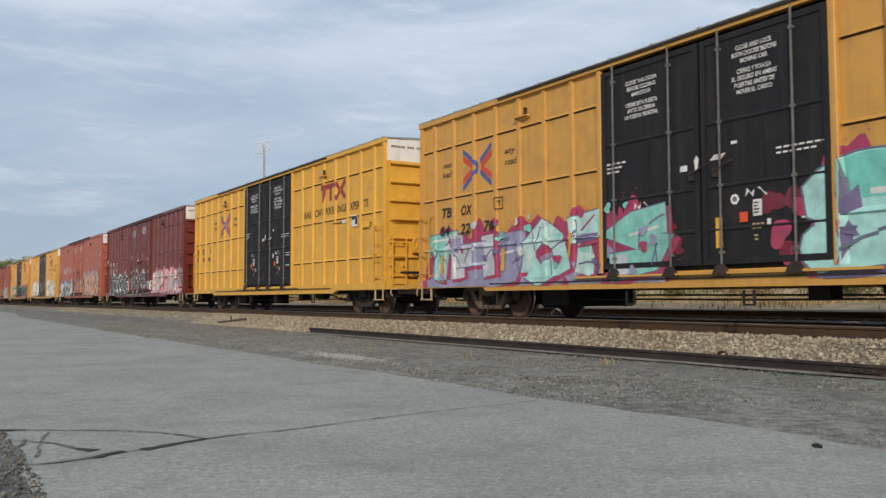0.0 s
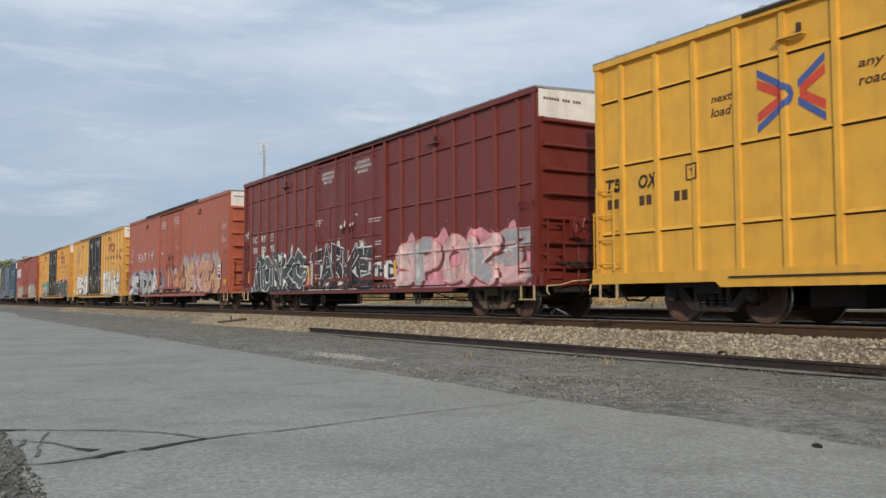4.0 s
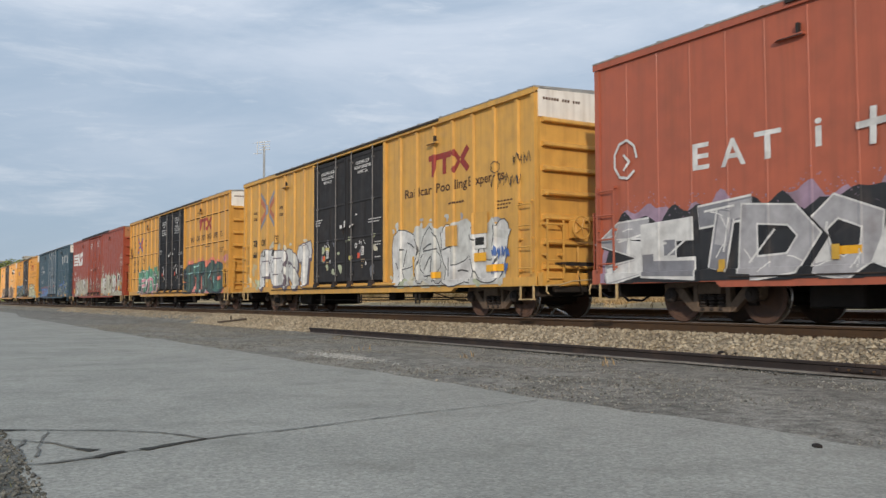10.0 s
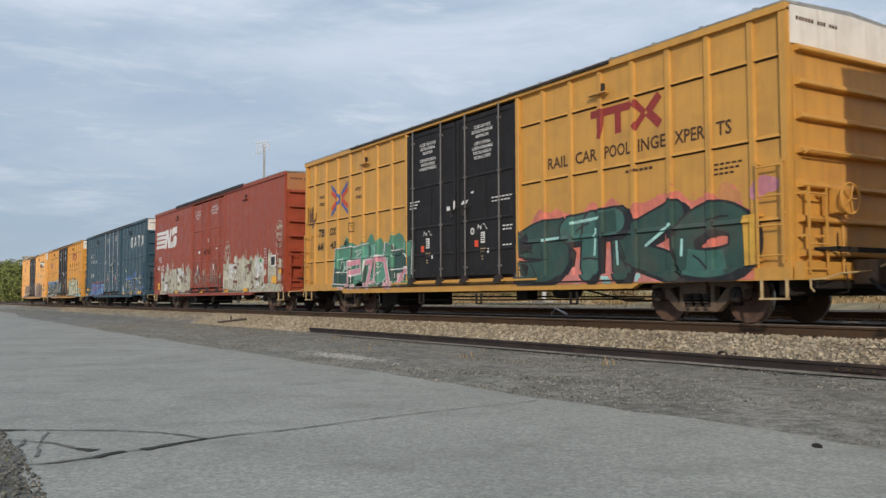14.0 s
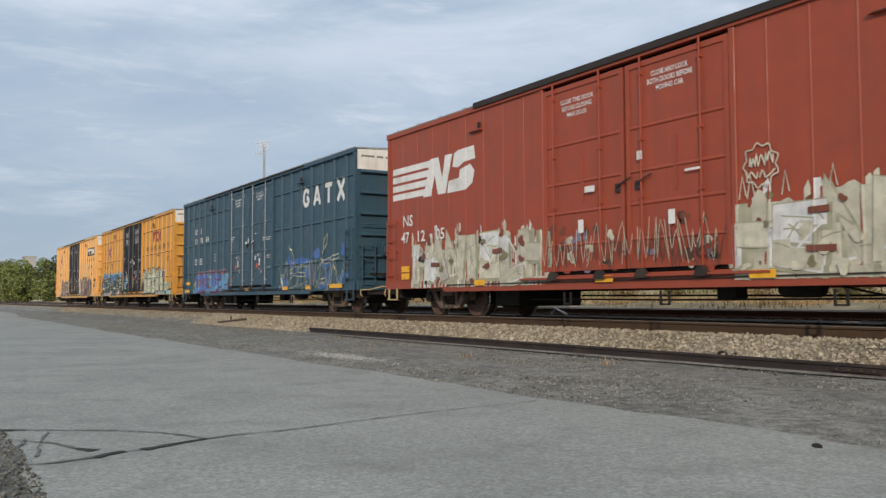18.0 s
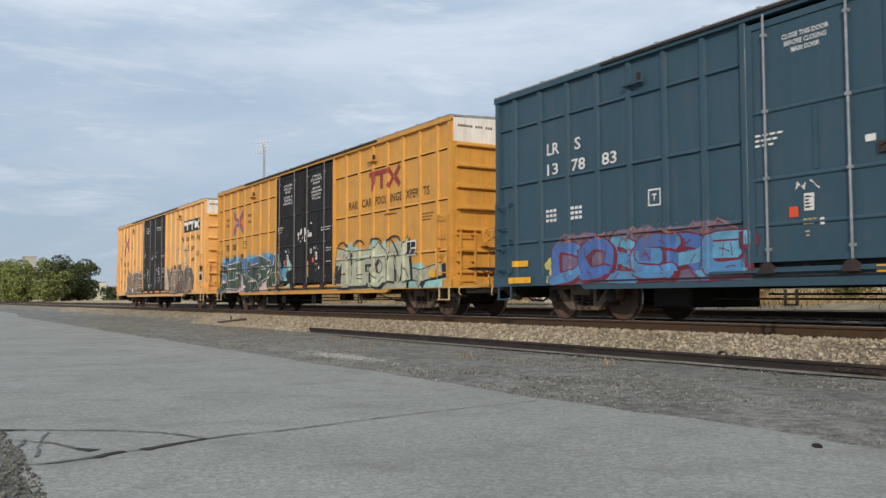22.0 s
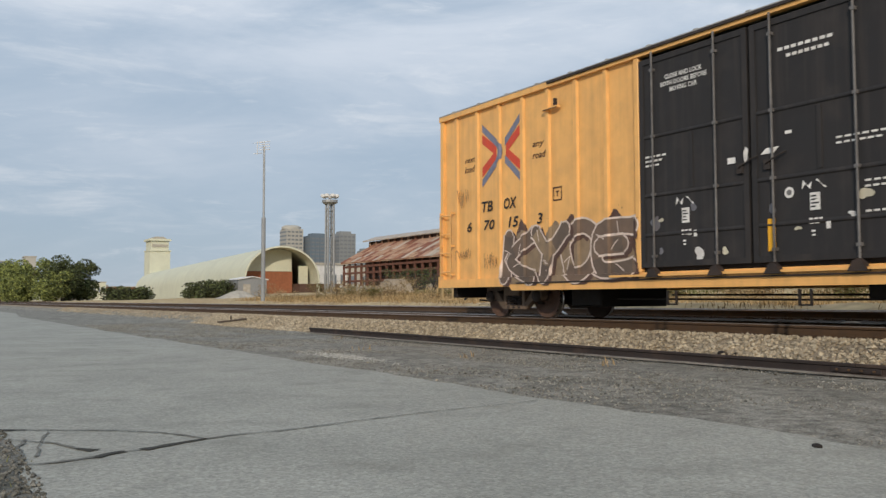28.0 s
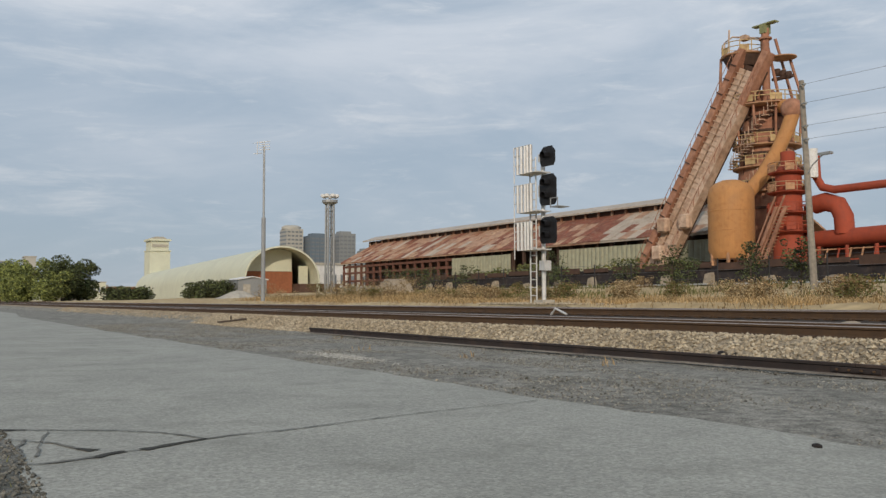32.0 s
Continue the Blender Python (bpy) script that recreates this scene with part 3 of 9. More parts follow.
def end_gear(car, front, body_mat, metal):
    """Coupler, cut lever, hoses, brake wheel, platform, ladder and stirrup at one end; s points outwards."""
    X = CAR_LEN if front else 0.0
    s = 1 if front else -1

    def px(d):
        return X + s * d

    bm = bmesh.new()
    box(bm, min(px(-0.3), px(0.55)), max(px(-0.3), px(0.55)), -0.30, 0.30, 0.64, 1.02)
    box(bm, min(px(0.5), px(0.76)), max(px(0.5), px(0.76)), -0.09, 0.09, 0.78, 0.96)
    prism(bm, [(0.70, -0.17), (0.95, -0.15), (1.00, -0.02), (0.92, 0.02), (0.86, -0.04), (0.82, 0.14), (0.72, 0.16)], lambda u, v, q: (px(u), s * v, q), 0.73, 1.01)
    bmesh.ops.bevel(bm, geom=bm.edges[:], offset=0.015, segments=1, affect="EDGES")
    part("coupler", bm, M["truck"], car, "rusty knuckle coupler with draft gear")
    bm = bmesh.new()
    a, b = sorted((px(-0.42), px(-0.22)))
    box(bm, a, b, -1.38, 1.38, 0.46, 0.72)
    a, b = sorted((px(0.02), px(0.14)))
    box(bm, a, b, -1.20, 1.20, 0.56, 0.70)
    bmesh.ops.bevel(bm, geom=bm.edges[:], offset=0.02, segments=1, affect="EDGES")
    part("cross_member", bm, M["frame_dark"], car, "dark cross member under the end sill")
    bm = bmesh.new()
    pipe(bm, [(px(0.30), 0.30, 0.78), (px(0.52), 0.36, 0.50), (px(0.74), 0.32, 0.38), (px(0.95), 0.22, 0.40)], 0.026, 8)
    part("brake_hose", bm, M["rubber"], car, "black brake hose")
    bm = bmesh.new()
    pipe(bm, [(px(0.20), -0.62, 1.0), (px(0.24), -0.60, 0.70), (px(0.15), -0.45, 0.52), (px(-0.3), -0.40, 0.48)], 0.014, 6)
    part("brake_chain", bm, M["frame_dark"], car, "dark hand-brake chain")
    bm = bmesh.new()
    pipe(bm, [(px(0.25), -1.52, 0.70), (px(0.30), -1.2, 0.72), (px(0.34), -0.9, 0.80), (px(0.42), -0.3, 0.84), (px(0.78), -0.1, 1.02)], 0.016, 6)
    pipe(bm, [(px(0.25), -1.52, 0.70), (px(0.27), -1.54, 0.58), (px(0.30), -1.50, 0.52)], 0.016, 6)
    part("uncoupling_lever", bm, M["lever"], car, "tan uncoupling lever")
    bm = bmesh.new()
    pipe(bm, [(px(0.45), -0.35, 0.72), (px(0.62), -0.34, 0.56), (px(0.82), -0.30, 0.44), (px(0.98), -0.24, 0.42)], 0.028, 8)
    part("air_hose", bm, M["rubber"], car, "black air-brake hose")
    bm = bmesh.new()
    a, b = sorted((px(0.04), px(0.42)))
    for k in range(9):
        box(bm, a, b, -1.1 + k * 0.26, -1.1 + k * 0.26 + 0.06, 1.16, 1.20)
    box(bm, a, a + 0.03, -1.12, 1.06, 1.12, 1.20)
    box(bm, b - 0.03, b, -1.12, 1.06, 1.12, 1.20)
    part("crossover_platform", bm, M["frame_dark"], car, "dark grated end platform")
    # end sill
    bm = bmesh.new()
    a, b = sorted((px(-0.02), px(0.16)))
    box(bm, a, b, -1.56, 1.56, 0.70, 0.98)
    part("end_sill", bm, body_mat, car)
    if front:
        bm = bmesh.new()
        ring = [(px(0.34), -0.62 + 0.24 * math.cos(k * math.pi / 10), 1.95 + 0.24 * math.sin(k * math.pi / 10)) for k in range(21)]
        pipe(bm, ring, 0.02, 6)
        for k in range(5):
            q = k * 2 * math.pi / 5
            rod(bm, (px(0.34), -0.62, 1.95), (px(0.34), -0.62 + 0.24 * math.cos(q), 1.95 + 0.24 * math.sin(q)), 0.012, 6)
        part("brake_wheel", bm, body_mat, car, "painted hand-brake wheel")
        bm = bmesh.new()
        a, b = sorted((px(0.05), px(0.30)))
        box(bm, a, b, -0.76, -0.48, 1.72, 2.12)
        rod(bm, (px(0.2), -0.62, 1.55), (px(0.2), -0.62, 0.8), 0.025, 6)
        bmesh.ops.bevel(bm, geom=bm.edges[:], offset=0.02, segments=1, affect="EDGES")
        part("hand_brake_housing", bm, body_mat, car)
        bm = bmesh.new()
        pipe(bm, [(px(0.12), -1.40, 2.62), (px(0.2), -1.40, 2.66), (px(0.2), 1.2, 2.66), (px(0.12), 1.2, 2.62)], 0.016, 6)
        part("end_grab_rail", bm, body_mat, car)

    # ladders: one on the side, one on the end
    xa, xb = (X - 0.56, X - 0.10) if front else (X + 0.10, X + 0.56)
    bm = bmesh.new()
    for x in (xa, xb):
        box(bm, x - 0.025, x + 0.025, -1.665, -1.655, 0.95, 2.55)
        for z in (1.0, 1.7, 2.5):
            box(bm, x - 0.02, x + 0.02, -1.656, -1.50, z, z + 0.04)
    lad = part("side_ladder", bm, body_mat, car, "steel side ladder")
    rung = shared(("rung", body_mat.name, "side"), lambda: bm_mesh("rung", rod(bmesh.new(), (0, 0, 0), (0.46, 0, 0), 0.016, 6), body_mat))
    for k in range(4):
        link_mesh("rung", rung, lad, (xa, -1.66, 1.08 + k * 0.46))
    bm = bmesh.new()
    for y in (-1.45, -1.02):
        a, b = sorted((px(0.20), px(0.215)))
        box(bm, a, b, y - 0.025, y + 0.025, 0.80, 2.10)
        for z in (0.85, 1.35, 2.0):
            a2, b2 = sorted((px(0.0), px(0.205)))
            box(bm, a2, b2, y - 0.015, y + 0.015, z, z + 0.04)
    lad = part("end_ladder", bm, body_mat, car, "steel end ladder")
    rung = shared(("rung", body_mat.name, "end"), lambda: bm_mesh("rung", rod(bmesh.new(), (0, 0, 0), (0, 0.43, 0), 0.016, 6), body_mat))
    for k in range(4):
        link_mesh("rung", rung, lad, (px(0.21), -1.45, 0.86 + k * 0.38))
    bm = bmesh.new()
    for x in (xa, xb):
        box(bm, x - 0.02, x + 0.02, -1.61, -1.58, 0.42, 0.72)
    box(bm, xa - 0.02, xb + 0.02, -1.64, -1.56, 0.40, 0.43)
    part("stirrup_step", bm, M["lever"] if body_mat is not M["blue"] else M["blue"], car, "stirrup step")


def end_wall(car, front, mat, top_mat, ribs):
    X = CAR_LEN if front else 0.0
    s = 1 if front else -1
    bm = bmesh.new()
    a, b = sorted((X - s * 0.06, X))
    box(bm, a, b, -1.50, 1.50, 0.9, 4.32)
    wall = part("end_wall", bm, mat, car, "corrugated steel end")
    bm = bmesh.new()
    prism(bm, [(-1.52, 4.325), (1.52, 4.325), (1.52, 4.92), (0, 4.98), (-1.52, 4.92)], lambda u, v, q: (q, u, v), a, b + 0.03 * max(0, s))
    part("end_top_panel", bm, top_mat, car, "pale upper end panel")
    if front:
        bm = bmesh.new()
        for k in range(14):
            if k not in (6, 10):
                box(bm, X + 0.030, X + 0.034, -1.40 + k * 0.075, -1.35 + k * 0.075, 4.70, 4.76)
        tagged(part("stencil", bm, M["brown_mark"], car, "small dark stencil line on the end"), kind="stuff")
    rib = shared(("rib", mat.name), lambda: bm_mesh("end_rib", prism(bmesh.new(), [(-0.01, -0.01), (0.105, 0.0), (0.12, 0.02), (0.11, 0.07), (-0.01, 0.13)],
                                                                  lambda u, v, q: (u, q, v), -1.44, 1.44), mat))
    for k in range(ribs):
        r = link_mesh("end_rib", rib, wall, (X, 0, 1.06 + k * (3.16 / (ribs - 1))))
        if not front:
            r.rotation_euler = (0, 0, math.pi)
    for y in (-1, 1):
        bm = bmesh.new()
        box(bm, min(X, X - s * 0.16), max(X, X - s * 0.16), min(y * 1.47, y * 1.602), max(y * 1.47, y * 1.602), 0.70, 4.90)
        bmesh.ops.bevel(bm, geom=bm.edges[:], offset=0.02, segments=2, affect="EDGES")
        part("corner_post", bm, mat, car)


def door_leaf(car, side, x0, x1, mat, rods_x, style, z0=0.98, z1=4.76):
    bm = bmesh.new()
    box(bm, x0, x1, -1.57, -1.50, z0, z1)
    leaf = part("door", bm, mat, car, "closed plug door leaf")
    bm = bmesh.new()
    for a, b, c, d in ((x0, x0 + 0.10, z0, z1), (x1 - 0.10, x1, z0, z1), (x0 + 0.1, x1 - 0.1, z0, z0 + 0.10), (x0 + 0.1, x1 - 0.1, z1 - 0.10, z1)):
        box(bm, a, b, -1.595, -1.56, c, d)
    part("door_frame", bm, mat, leaf)
    hz = (3.32, 2.26, 1.55) if style != "smooth" else (3.55, 2.75, 2.15, 1.5)
    for z in hz:
        rib = shared(("dr", mat.name, round(x1 - x0, 2)), lambda: bm_mesh("door_rib", prism(bmesh.new(), [(1.56, -0.04), (1.592, -0.01), (1.592, 0.01), (1.56, 0.06)],
                                                                          lambda u, v, q: (q, -u, v), 0.1, x1 - x0 - 0.1), mat))
        link_mesh("door_rib", rib, leaf, (x0, 0, z))
    xm = (x0 + x1) / 2
    bm = bmesh.new()
    box(bm, xm - 0.04, xm + 0.04, -1.588, -1.56, 2.33, 3.27)
    part("door_rib", bm, mat, leaf)
    for x in rods_x:
        def lock():
            b2 = bmesh.new()
            rod(b2, (0, -1.625, 0.90), (0, -1.625, 4.86), 0.019, 8)
            for z in (1.15, 2.25, 3.3, 4.5):
                box(b2, -0.034, 0.034, -1.648, -1.56, z, z + 0.05)
            return bm_mesh("lock_rod", b2, mat if mat in (M["brick"], M["red"], M["maroon"]) else M["rod_pale"] if mat is M["blue"] else M["rod"])
        link_mesh("lock_rod", shared(("lock", mat.name), lock), leaf, (x, 0, 0))

        def foot():
            b2 = bmesh.new()
            prism(b2, [(-0.14, 0.80), (0.16, 0.80), (0.10, 0.92), (0.02, 0.98), (-0.06, 0.94)], lambda u, v, q: (u, -q, v), 1.60, 1.72)
            return bm_mesh("roller_bracket", b2, M["track_dark"])
        link_mesh("roller_bracket", shared("foot", foot), leaf, (x, 0, 0))
    bm = bmesh.new()
    hx = x1 - 0.16 if x0 < DOOR_MID - 1 else x0 + 0.30
    pipe(bm, [(hx, -1.60, 2.50), (hx, -1.64, 2.52), (hx + 0.25, -1.64, 2.62), (hx + 0.36, -1.62, 2.66)], 0.014, 6)
    box(bm, hx - 0.06, hx + 0.06, -1.62, -1.56, 2.42, 2.58)
    part("door_handle", bm, M["truck_dark"], leaf)


def boxcar(name_label, style, body, door, top, eave_mat, track_span, truck_mat=None, ribs=7):
    """One sixty-foot boxcar; its origin is at the rail head under the rear end of the body."""
    car = thing("boxcar", name_label, "railway boxcar", "cars of the freight train")
    side = Side(style)
    # side sheets, both flanks
    for y, nm in ((-1, "side_sheet"), (1, "side_sheet")):
        for a, b in ((0.10, DOOR_A - 0.06), (DOOR_B + 0.06, CAR_LEN - 0.10)):
            bm = bmesh.new()
            d = side.base
            box(bm, a, b, min(y * d, y * (d - 0.05)), max(y * d, y * (d - 0.05)), 0.86, 4.86)
            part(nm, bm, body, car, "painted steel side sheet")
    for p in side.posts:
        me = shared(("post", body.name, style), lambda: post_mesh(body, side.hat, side.base, 0.90, 4.84))
        link_mesh("side_post", me, car, (p, 0, 0))
        far = link_mesh("side_post", me, car, (p, 0, 0))
        far.rotation_euler = (0, 0, math.pi)
    if side.bars:
        edges = [0.10] + [p for p in POSTS[:7]] + [DOOR_A - 0.08]
        bays = list(zip(edges, edges[1:]))
        bays += [(CAR_LEN - b, CAR_LEN - a) for a, b in bays]
        for a, b in bays:
            lo = a + (0.075 if a in POSTS or CAR_LEN - a in POSTS else 0.06)
            hi = b - 0.075
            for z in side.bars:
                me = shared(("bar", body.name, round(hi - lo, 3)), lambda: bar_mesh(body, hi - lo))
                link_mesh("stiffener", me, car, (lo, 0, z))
    for x in (DOOR_A - 0.03, DOOR_B + 0.03):
        for s in (-1, 1):
            bm = bmesh.new()
            box(bm, x - 0.06, x + 0.06, min(s * 1.50, s * 1.606), max(s * 1.50, s * 1.606), 0.90, 4.84)
            bmesh.ops.bevel(bm, geom=bm.edges[:], offset=0.012, segments=1, affect="EDGES")
            part("door_post", bm, body, car)
    # doors
    rods = ((7.32, 8.73), (9.84, 11.24))
    for (a, b), rx in zip(((DOOR_A + 0.04, DOOR_MID - 0.03), (DOOR_MID + 0.03, DOOR_B - 0.04)), rods):
        door_leaf(car, side, a, b, door, rx, style)
    bm = bmesh.new()
    box(bm, DOOR_A + 0.04, DOOR_B - 0.04, 1.50, 1.57, 0.98, 4.76)
    part("door", bm, door, car, "closed far-side door")
    # sills
    for s in (-1, 1):
        bm = bmesh.new()
        prism(bm, [(0.0, 0.70), (2.9, 0.70), (3.0, 0.61), (15.4, 0.61), (15.6, 0.70), (CAR_LEN, 0.70), (CAR_LEN, 0.898), (0, 0.898)],
              lambda u, v, q: (u, s * q, v), 1.50, 1.605)
        part("side_sill", bm, body, car)
        # added dark strip: paints the shadow line under the sill's ledge
        bm = bmesh.new()
        prism(bm, [(1.60, 0.755), (1.645, 0.760), (1.645, 0.780), (1.60, 0.785)], lambda u, v, q: (q, s * u, v), 3.2, 15.2)
        part("sill_rail", bm, M["track_dark"], car, "dark strip painted in for the shadow under the sill ledge")
        bm = bmesh.new()
        box(bm, 6.2, 12.6, min(s * 1.60, s * 1.68), max(s * 1.60, s * 1.68), 0.82, 0.86)
        part("door_sill_track", bm, body, car)
        # eave
        bm = bmesh.new()
        box(bm, 0.0, CAR_LEN, min(s * 1.50, s * 1.625), max(s * 1.50, s * 1.625), 4.84, 4.955)
        part("top_chord", bm, eave_mat, car)
        bm = bmesh.new()
        a, b = track_span
        box(bm, a, b, min(s * 1.56, s * 1.665), max(s * 1.56, s * 1.665), 4.905 if style != "smooth" else 4.90, 4.952 if style != "smooth" else 5.03)
        part("door_header", bm, M["track_dark"], car, "dark door header track")
    # roof with cross ribs
    bm = bmesh.new()
    prism(bm, [(-1.63, 4.957), (-1.63, 4.985), (0, 5.07), (1.63, 4.985), (1.63, 4.957)], lambda u, v, q: (q, u, v), 0, CAR_LEN)
    for k in range(17):
        x = 0.6 + k * 1.1
        prism(bm, [(-1.62, 4.98), (-1.62, 5.01), (0, 5.10), (1.62, 5.01), (1.62, 4.98), (0, 5.065)], lambda u, v, q: (q, u, v), x, x + 0.08)
    part("roof", bm, M["roof"], car, "low galvanised roof with cross ribs")
    bm = bmesh.new()
    box(bm, 0.1, CAR_LEN - 0.1, -1.5, 1.5, 0.92, 1.0)
    part("car_floor", bm, M["frame_dark"], car)
    # underframe
    bm = bmesh.new()
    box(bm, 0.3, CAR_LEN - 0.3, -0.20, 0.20, 0.63, 0.92)
    for x in (4.4, 6.2, 7.9, 9.4, 10.9, 12.6, 14.4):
        box(bm, x - 0.06, x + 0.06, -1.5, 1.5, 0.66, 0.92)
    part("centre_sill", bm, M["frame_dark"], car, "dark centre sill and cross bearers")
    bm = bmesh.new()
    box(bm, 4.10, 5.05, -0.85, 1.05, 0.26, 0.86)
    bmesh.ops.bevel(bm, geom=bm.edges[:], offset=0.03, segments=1, affect="EDGES")
    part("well_box", bm, M["frame_dark"], car, "black box under the floor")
    bm = bmesh.new()
    lathe(bm, [(0.0001, 0), (0.10, 0.03), (0.15, 0.1), (0.15, 0.75), (0.10, 0.82), (0.0001, 0.85)], 14, lambda a, b, c: (12.0 + c, -0.65 + a, 0.58 + b))
    part("air_reservoir", bm, M["frame_dark"], car, "black brake reservoir", True)
    bm = bmesh.new()
    pipe(bm, [(5.6, -0.9, 0.42), (10.0, -0.9, 0.40), (15.0, -0.9, 0.42)], 0.018, 6)
    pipe(bm, [(5.6, 0.6, 0.50), (14.0, 0.6, 0.46)], 0.02, 6)
    pipe(bm, [(13.2, -0.75, 0.60), (14.2, -0.6, 0.38), (15.4, -0.5, 0.38)], 0.02, 6)
    box(bm, 10.9, 11.3, -0.9, -0.6, 0.42, 0.62)
    part("brake_rigging", bm, M["frame_dark"], car, "black brake rods and valve")
    for x in (7.55, 10.2, 13.6):
        bm = bmesh.new()
        for d in (0, 0.20):
            box(bm, x + d, x + d + 0.03, -1.58, -1.54, 0.33, 0.56)
        box(bm, x, x + 0.23, -1.58, -1.54, 0.31, 0.34)
        part("hanger_bracket", bm, M["frame_dark"], car)
    for fr in (True, False):
        end_wall(car, fr, body, top, ribs)
        end_gear(car, fr, body, None)
    wheels = []
    for x in TRUCKS:
        wheels += truck(car, x, truck_mat or M["truck"], M["wheel"], x > 9)
    for x in (4.18, CAR_LEN - 4.5):
        bm = bmesh.new()
        box(bm, x, x + 0.52, -1.66, -1.58, 4.36, 4.40)
        ledge = part("roof_bracket", bm, body, car, "small ledge with a dark hasp under the eave")
        bm = bmesh.new()
        box(bm, x + 0.40, x + 0.45, -1.665, -1.60, 4.40, 4.55)
        box(bm, x + 0.06, x + 0.50, -1.664, -1.662, 4.355, 4.372)
        part("hasp", bm, M["track_dark"], ledge)
    return car, side, wheels


# ---------------------------------------------------------------- ground, road, tracks
TRACK2_Y, RAIL2_TOP = 17.65, 0.77
STRAY_Y = 10.25
ROAD_EDGE = 5.80

M.update({
    "dirt": surface("grey_gravelly_dirt", (0.243, 0.236, 0.207), rough=0.95, vary=0.5, grain=6, big=1.1, col2=(0.168, 0.163, 0.141), dirt=(0.31, 0.302, 0.265), dirt_amount=0.75, speck=0.45, bump=1.0, bump_scale=16, spec=0.2),
    "grit": surface("mixed_grey_grit", (0.236, 0.229, 0.200), rough=0.95, vary=0.2, island=0.5, bump=0.3, spec=0.2),
    "asphalt": surface("old_grey_asphalt", (0.345, 0.346, 0.308), rough=0.9, vary=0.17, grain=18, big=0.55, col2=(0.290, 0.292, 0.260), dirt=(0.225, 0.227, 0.198), dirt_amount=0.62, speck=0.26, bump=0.16, bump_scale=60, spec=0.25),
    "broken": surface("broken_dark_asphalt", (0.16, 0.155, 0.135), rough=0.95, vary=0.5, grain=9, big=2.0, col2=(0.07, 0.07, 0.055), dirt=(0.30, 0.29, 0.25), dirt_amount=0.6, speck=0.5, bump=1.0, bump_scale=18),
    "crack": surface("dark_crack", (0.045, 0.045, 0.038), rough=0.95, vary=0.3),
    "crack_pale": surface("worn_crack", (0.17, 0.17, 0.152), rough=0.95, vary=0.3),
    "ballast": surface("pale_limestone_ballast", (0.385, 0.332, 0.245), rough=0.95, vary=0.3, grain=9, big=0.8, col2=(0.325, 0.272, 0.19), island=0.36, bump=0.5, spec=0.2),
    "ballast_bed": surface("packed_ballast_bed", (0.33, 0.275, 0.195), rough=0.95, vary=0.4, grain=16, col2=(0.22, 0.18, 0.13), speck=0.4, bump=1.0, bump_scale=30, spec=0.2),
    "ballast_old": surface("brown_old_ballast", (0.060, 0.046, 0.033), rough=0.95, vary=0.4, grain=16, col2=(0.045, 0.033, 0.025), speck=0.4, bump=1.0, bump_scale=30, spec=0.2),
    "tie": surface("creosoted_tie", (0.045, 0.032, 0.024), rough=0.9, vary=0.3, grain=20, bump=0.6),
    "rail_rust": surface("rusty_rail_web", (0.085, 0.050, 0.026), rough=0.8, vary=0.25, grain=9, big=1.5, dirt=(0.05, 0.030, 0.022), dirt_amount=0.6, bump=0.3),
    "rail_head": surface("polished_rail_head", (0.40, 0.34, 0.30), rough=0.42, metal=0.6, vary=0.2),
    "rail_old": surface("dark_old_rail", (0.034, 0.025, 0.022), rough=0.75, vary=0.3, grain=9, dirt=(0.11, 0.07, 0.05), dirt_amount=0.5, bump=0.3),
    # pale tone that paints in the light caught by the rail's foot
    "rail_foot_light": surface("painted_lit_rail_foot", (0.25, 0.225, 0.19), rough=0.9, vary=0.3, grain=9, dirt=(0.06, 0.045, 0.04), dirt_amount=0.6),
    "dry_grass": surface("dry_grass", (0.40, 0.28, 0.14), rough=0.9, vary=0.3, grain=3, col2=(0.29, 0.22, 0.12), island=0.5, bump=0, spec=0.1),
    "olive_weed": surface("olive_weeds", (0.145, 0.145, 0.055), rough=0.9, vary=0.3, island=0.4, bump=0, spec=0.1),
    "meadow": surface("dry_meadow", (0.47, 0.37, 0.22), rough=1.0, vary=0.35, grain=1.6, big=0.14, col2=(0.40, 0.30, 0.165), bump=0.8, bump_scale=6, spec=0.1),
    "leaf": surface("green_leaves", (0.29, 0.325, 0.095), rough=0.75, vary=0.25, grain=0.5, big=0.25, island=0.30, bump=0, spec=0.2),
    "leaf_dark": surface("dark_leaves", (0.115, 0.14, 0.055), rough=0.75, vary=0.25, grain=0.5, island=0.30, bump=0, spec=0.2),
    "dry_leaf": surface("dry_brown_leaves", (0.24, 0.165, 0.085), rough=0.9, vary=0.3, island=0.5, bump=0, spec=0.1),
    "straw_leaf": surface("straw_leaves", (0.40, 0.31, 0.18), rough=0.9, vary=0.3, island=0.5, bump=0, spec=0.1),
    "chalk": surface("chalky_gravel", (0.43, 0.43, 0.40), rough=0.95, vary=0.2, island=0.3),
    "hedge": surface("black_green_hedge_leaves", (0.045, 0.052, 0.026), rough=0.75, vary=0.3, grain=0.6, island=0.4, bump=0, spec=0.2),
    "bark": surface("grey_bark", (0.10, 0.075, 0.055), rough=0.9, vary=0.3, bump=0.5),
})


def smooth(a, b, x):
    x = min(1.0, max(0.0, (x - a) / (b - a)))
    return x * x * (3 - 2 * x)


PROFILE = [(-4000, -0.03), (5.0, -0.03), (5.7, -0.025), (7.5, 0.0), (9.6, 0.015), (10.45, 0.03), (10.75, 0.07), (11.55, 0.42), (14.3, 0.43), (15.1, 0.40), (15.9, 0.56), (19.4, 0.57), (20.6, 0.55), (22.0, 0.85)]


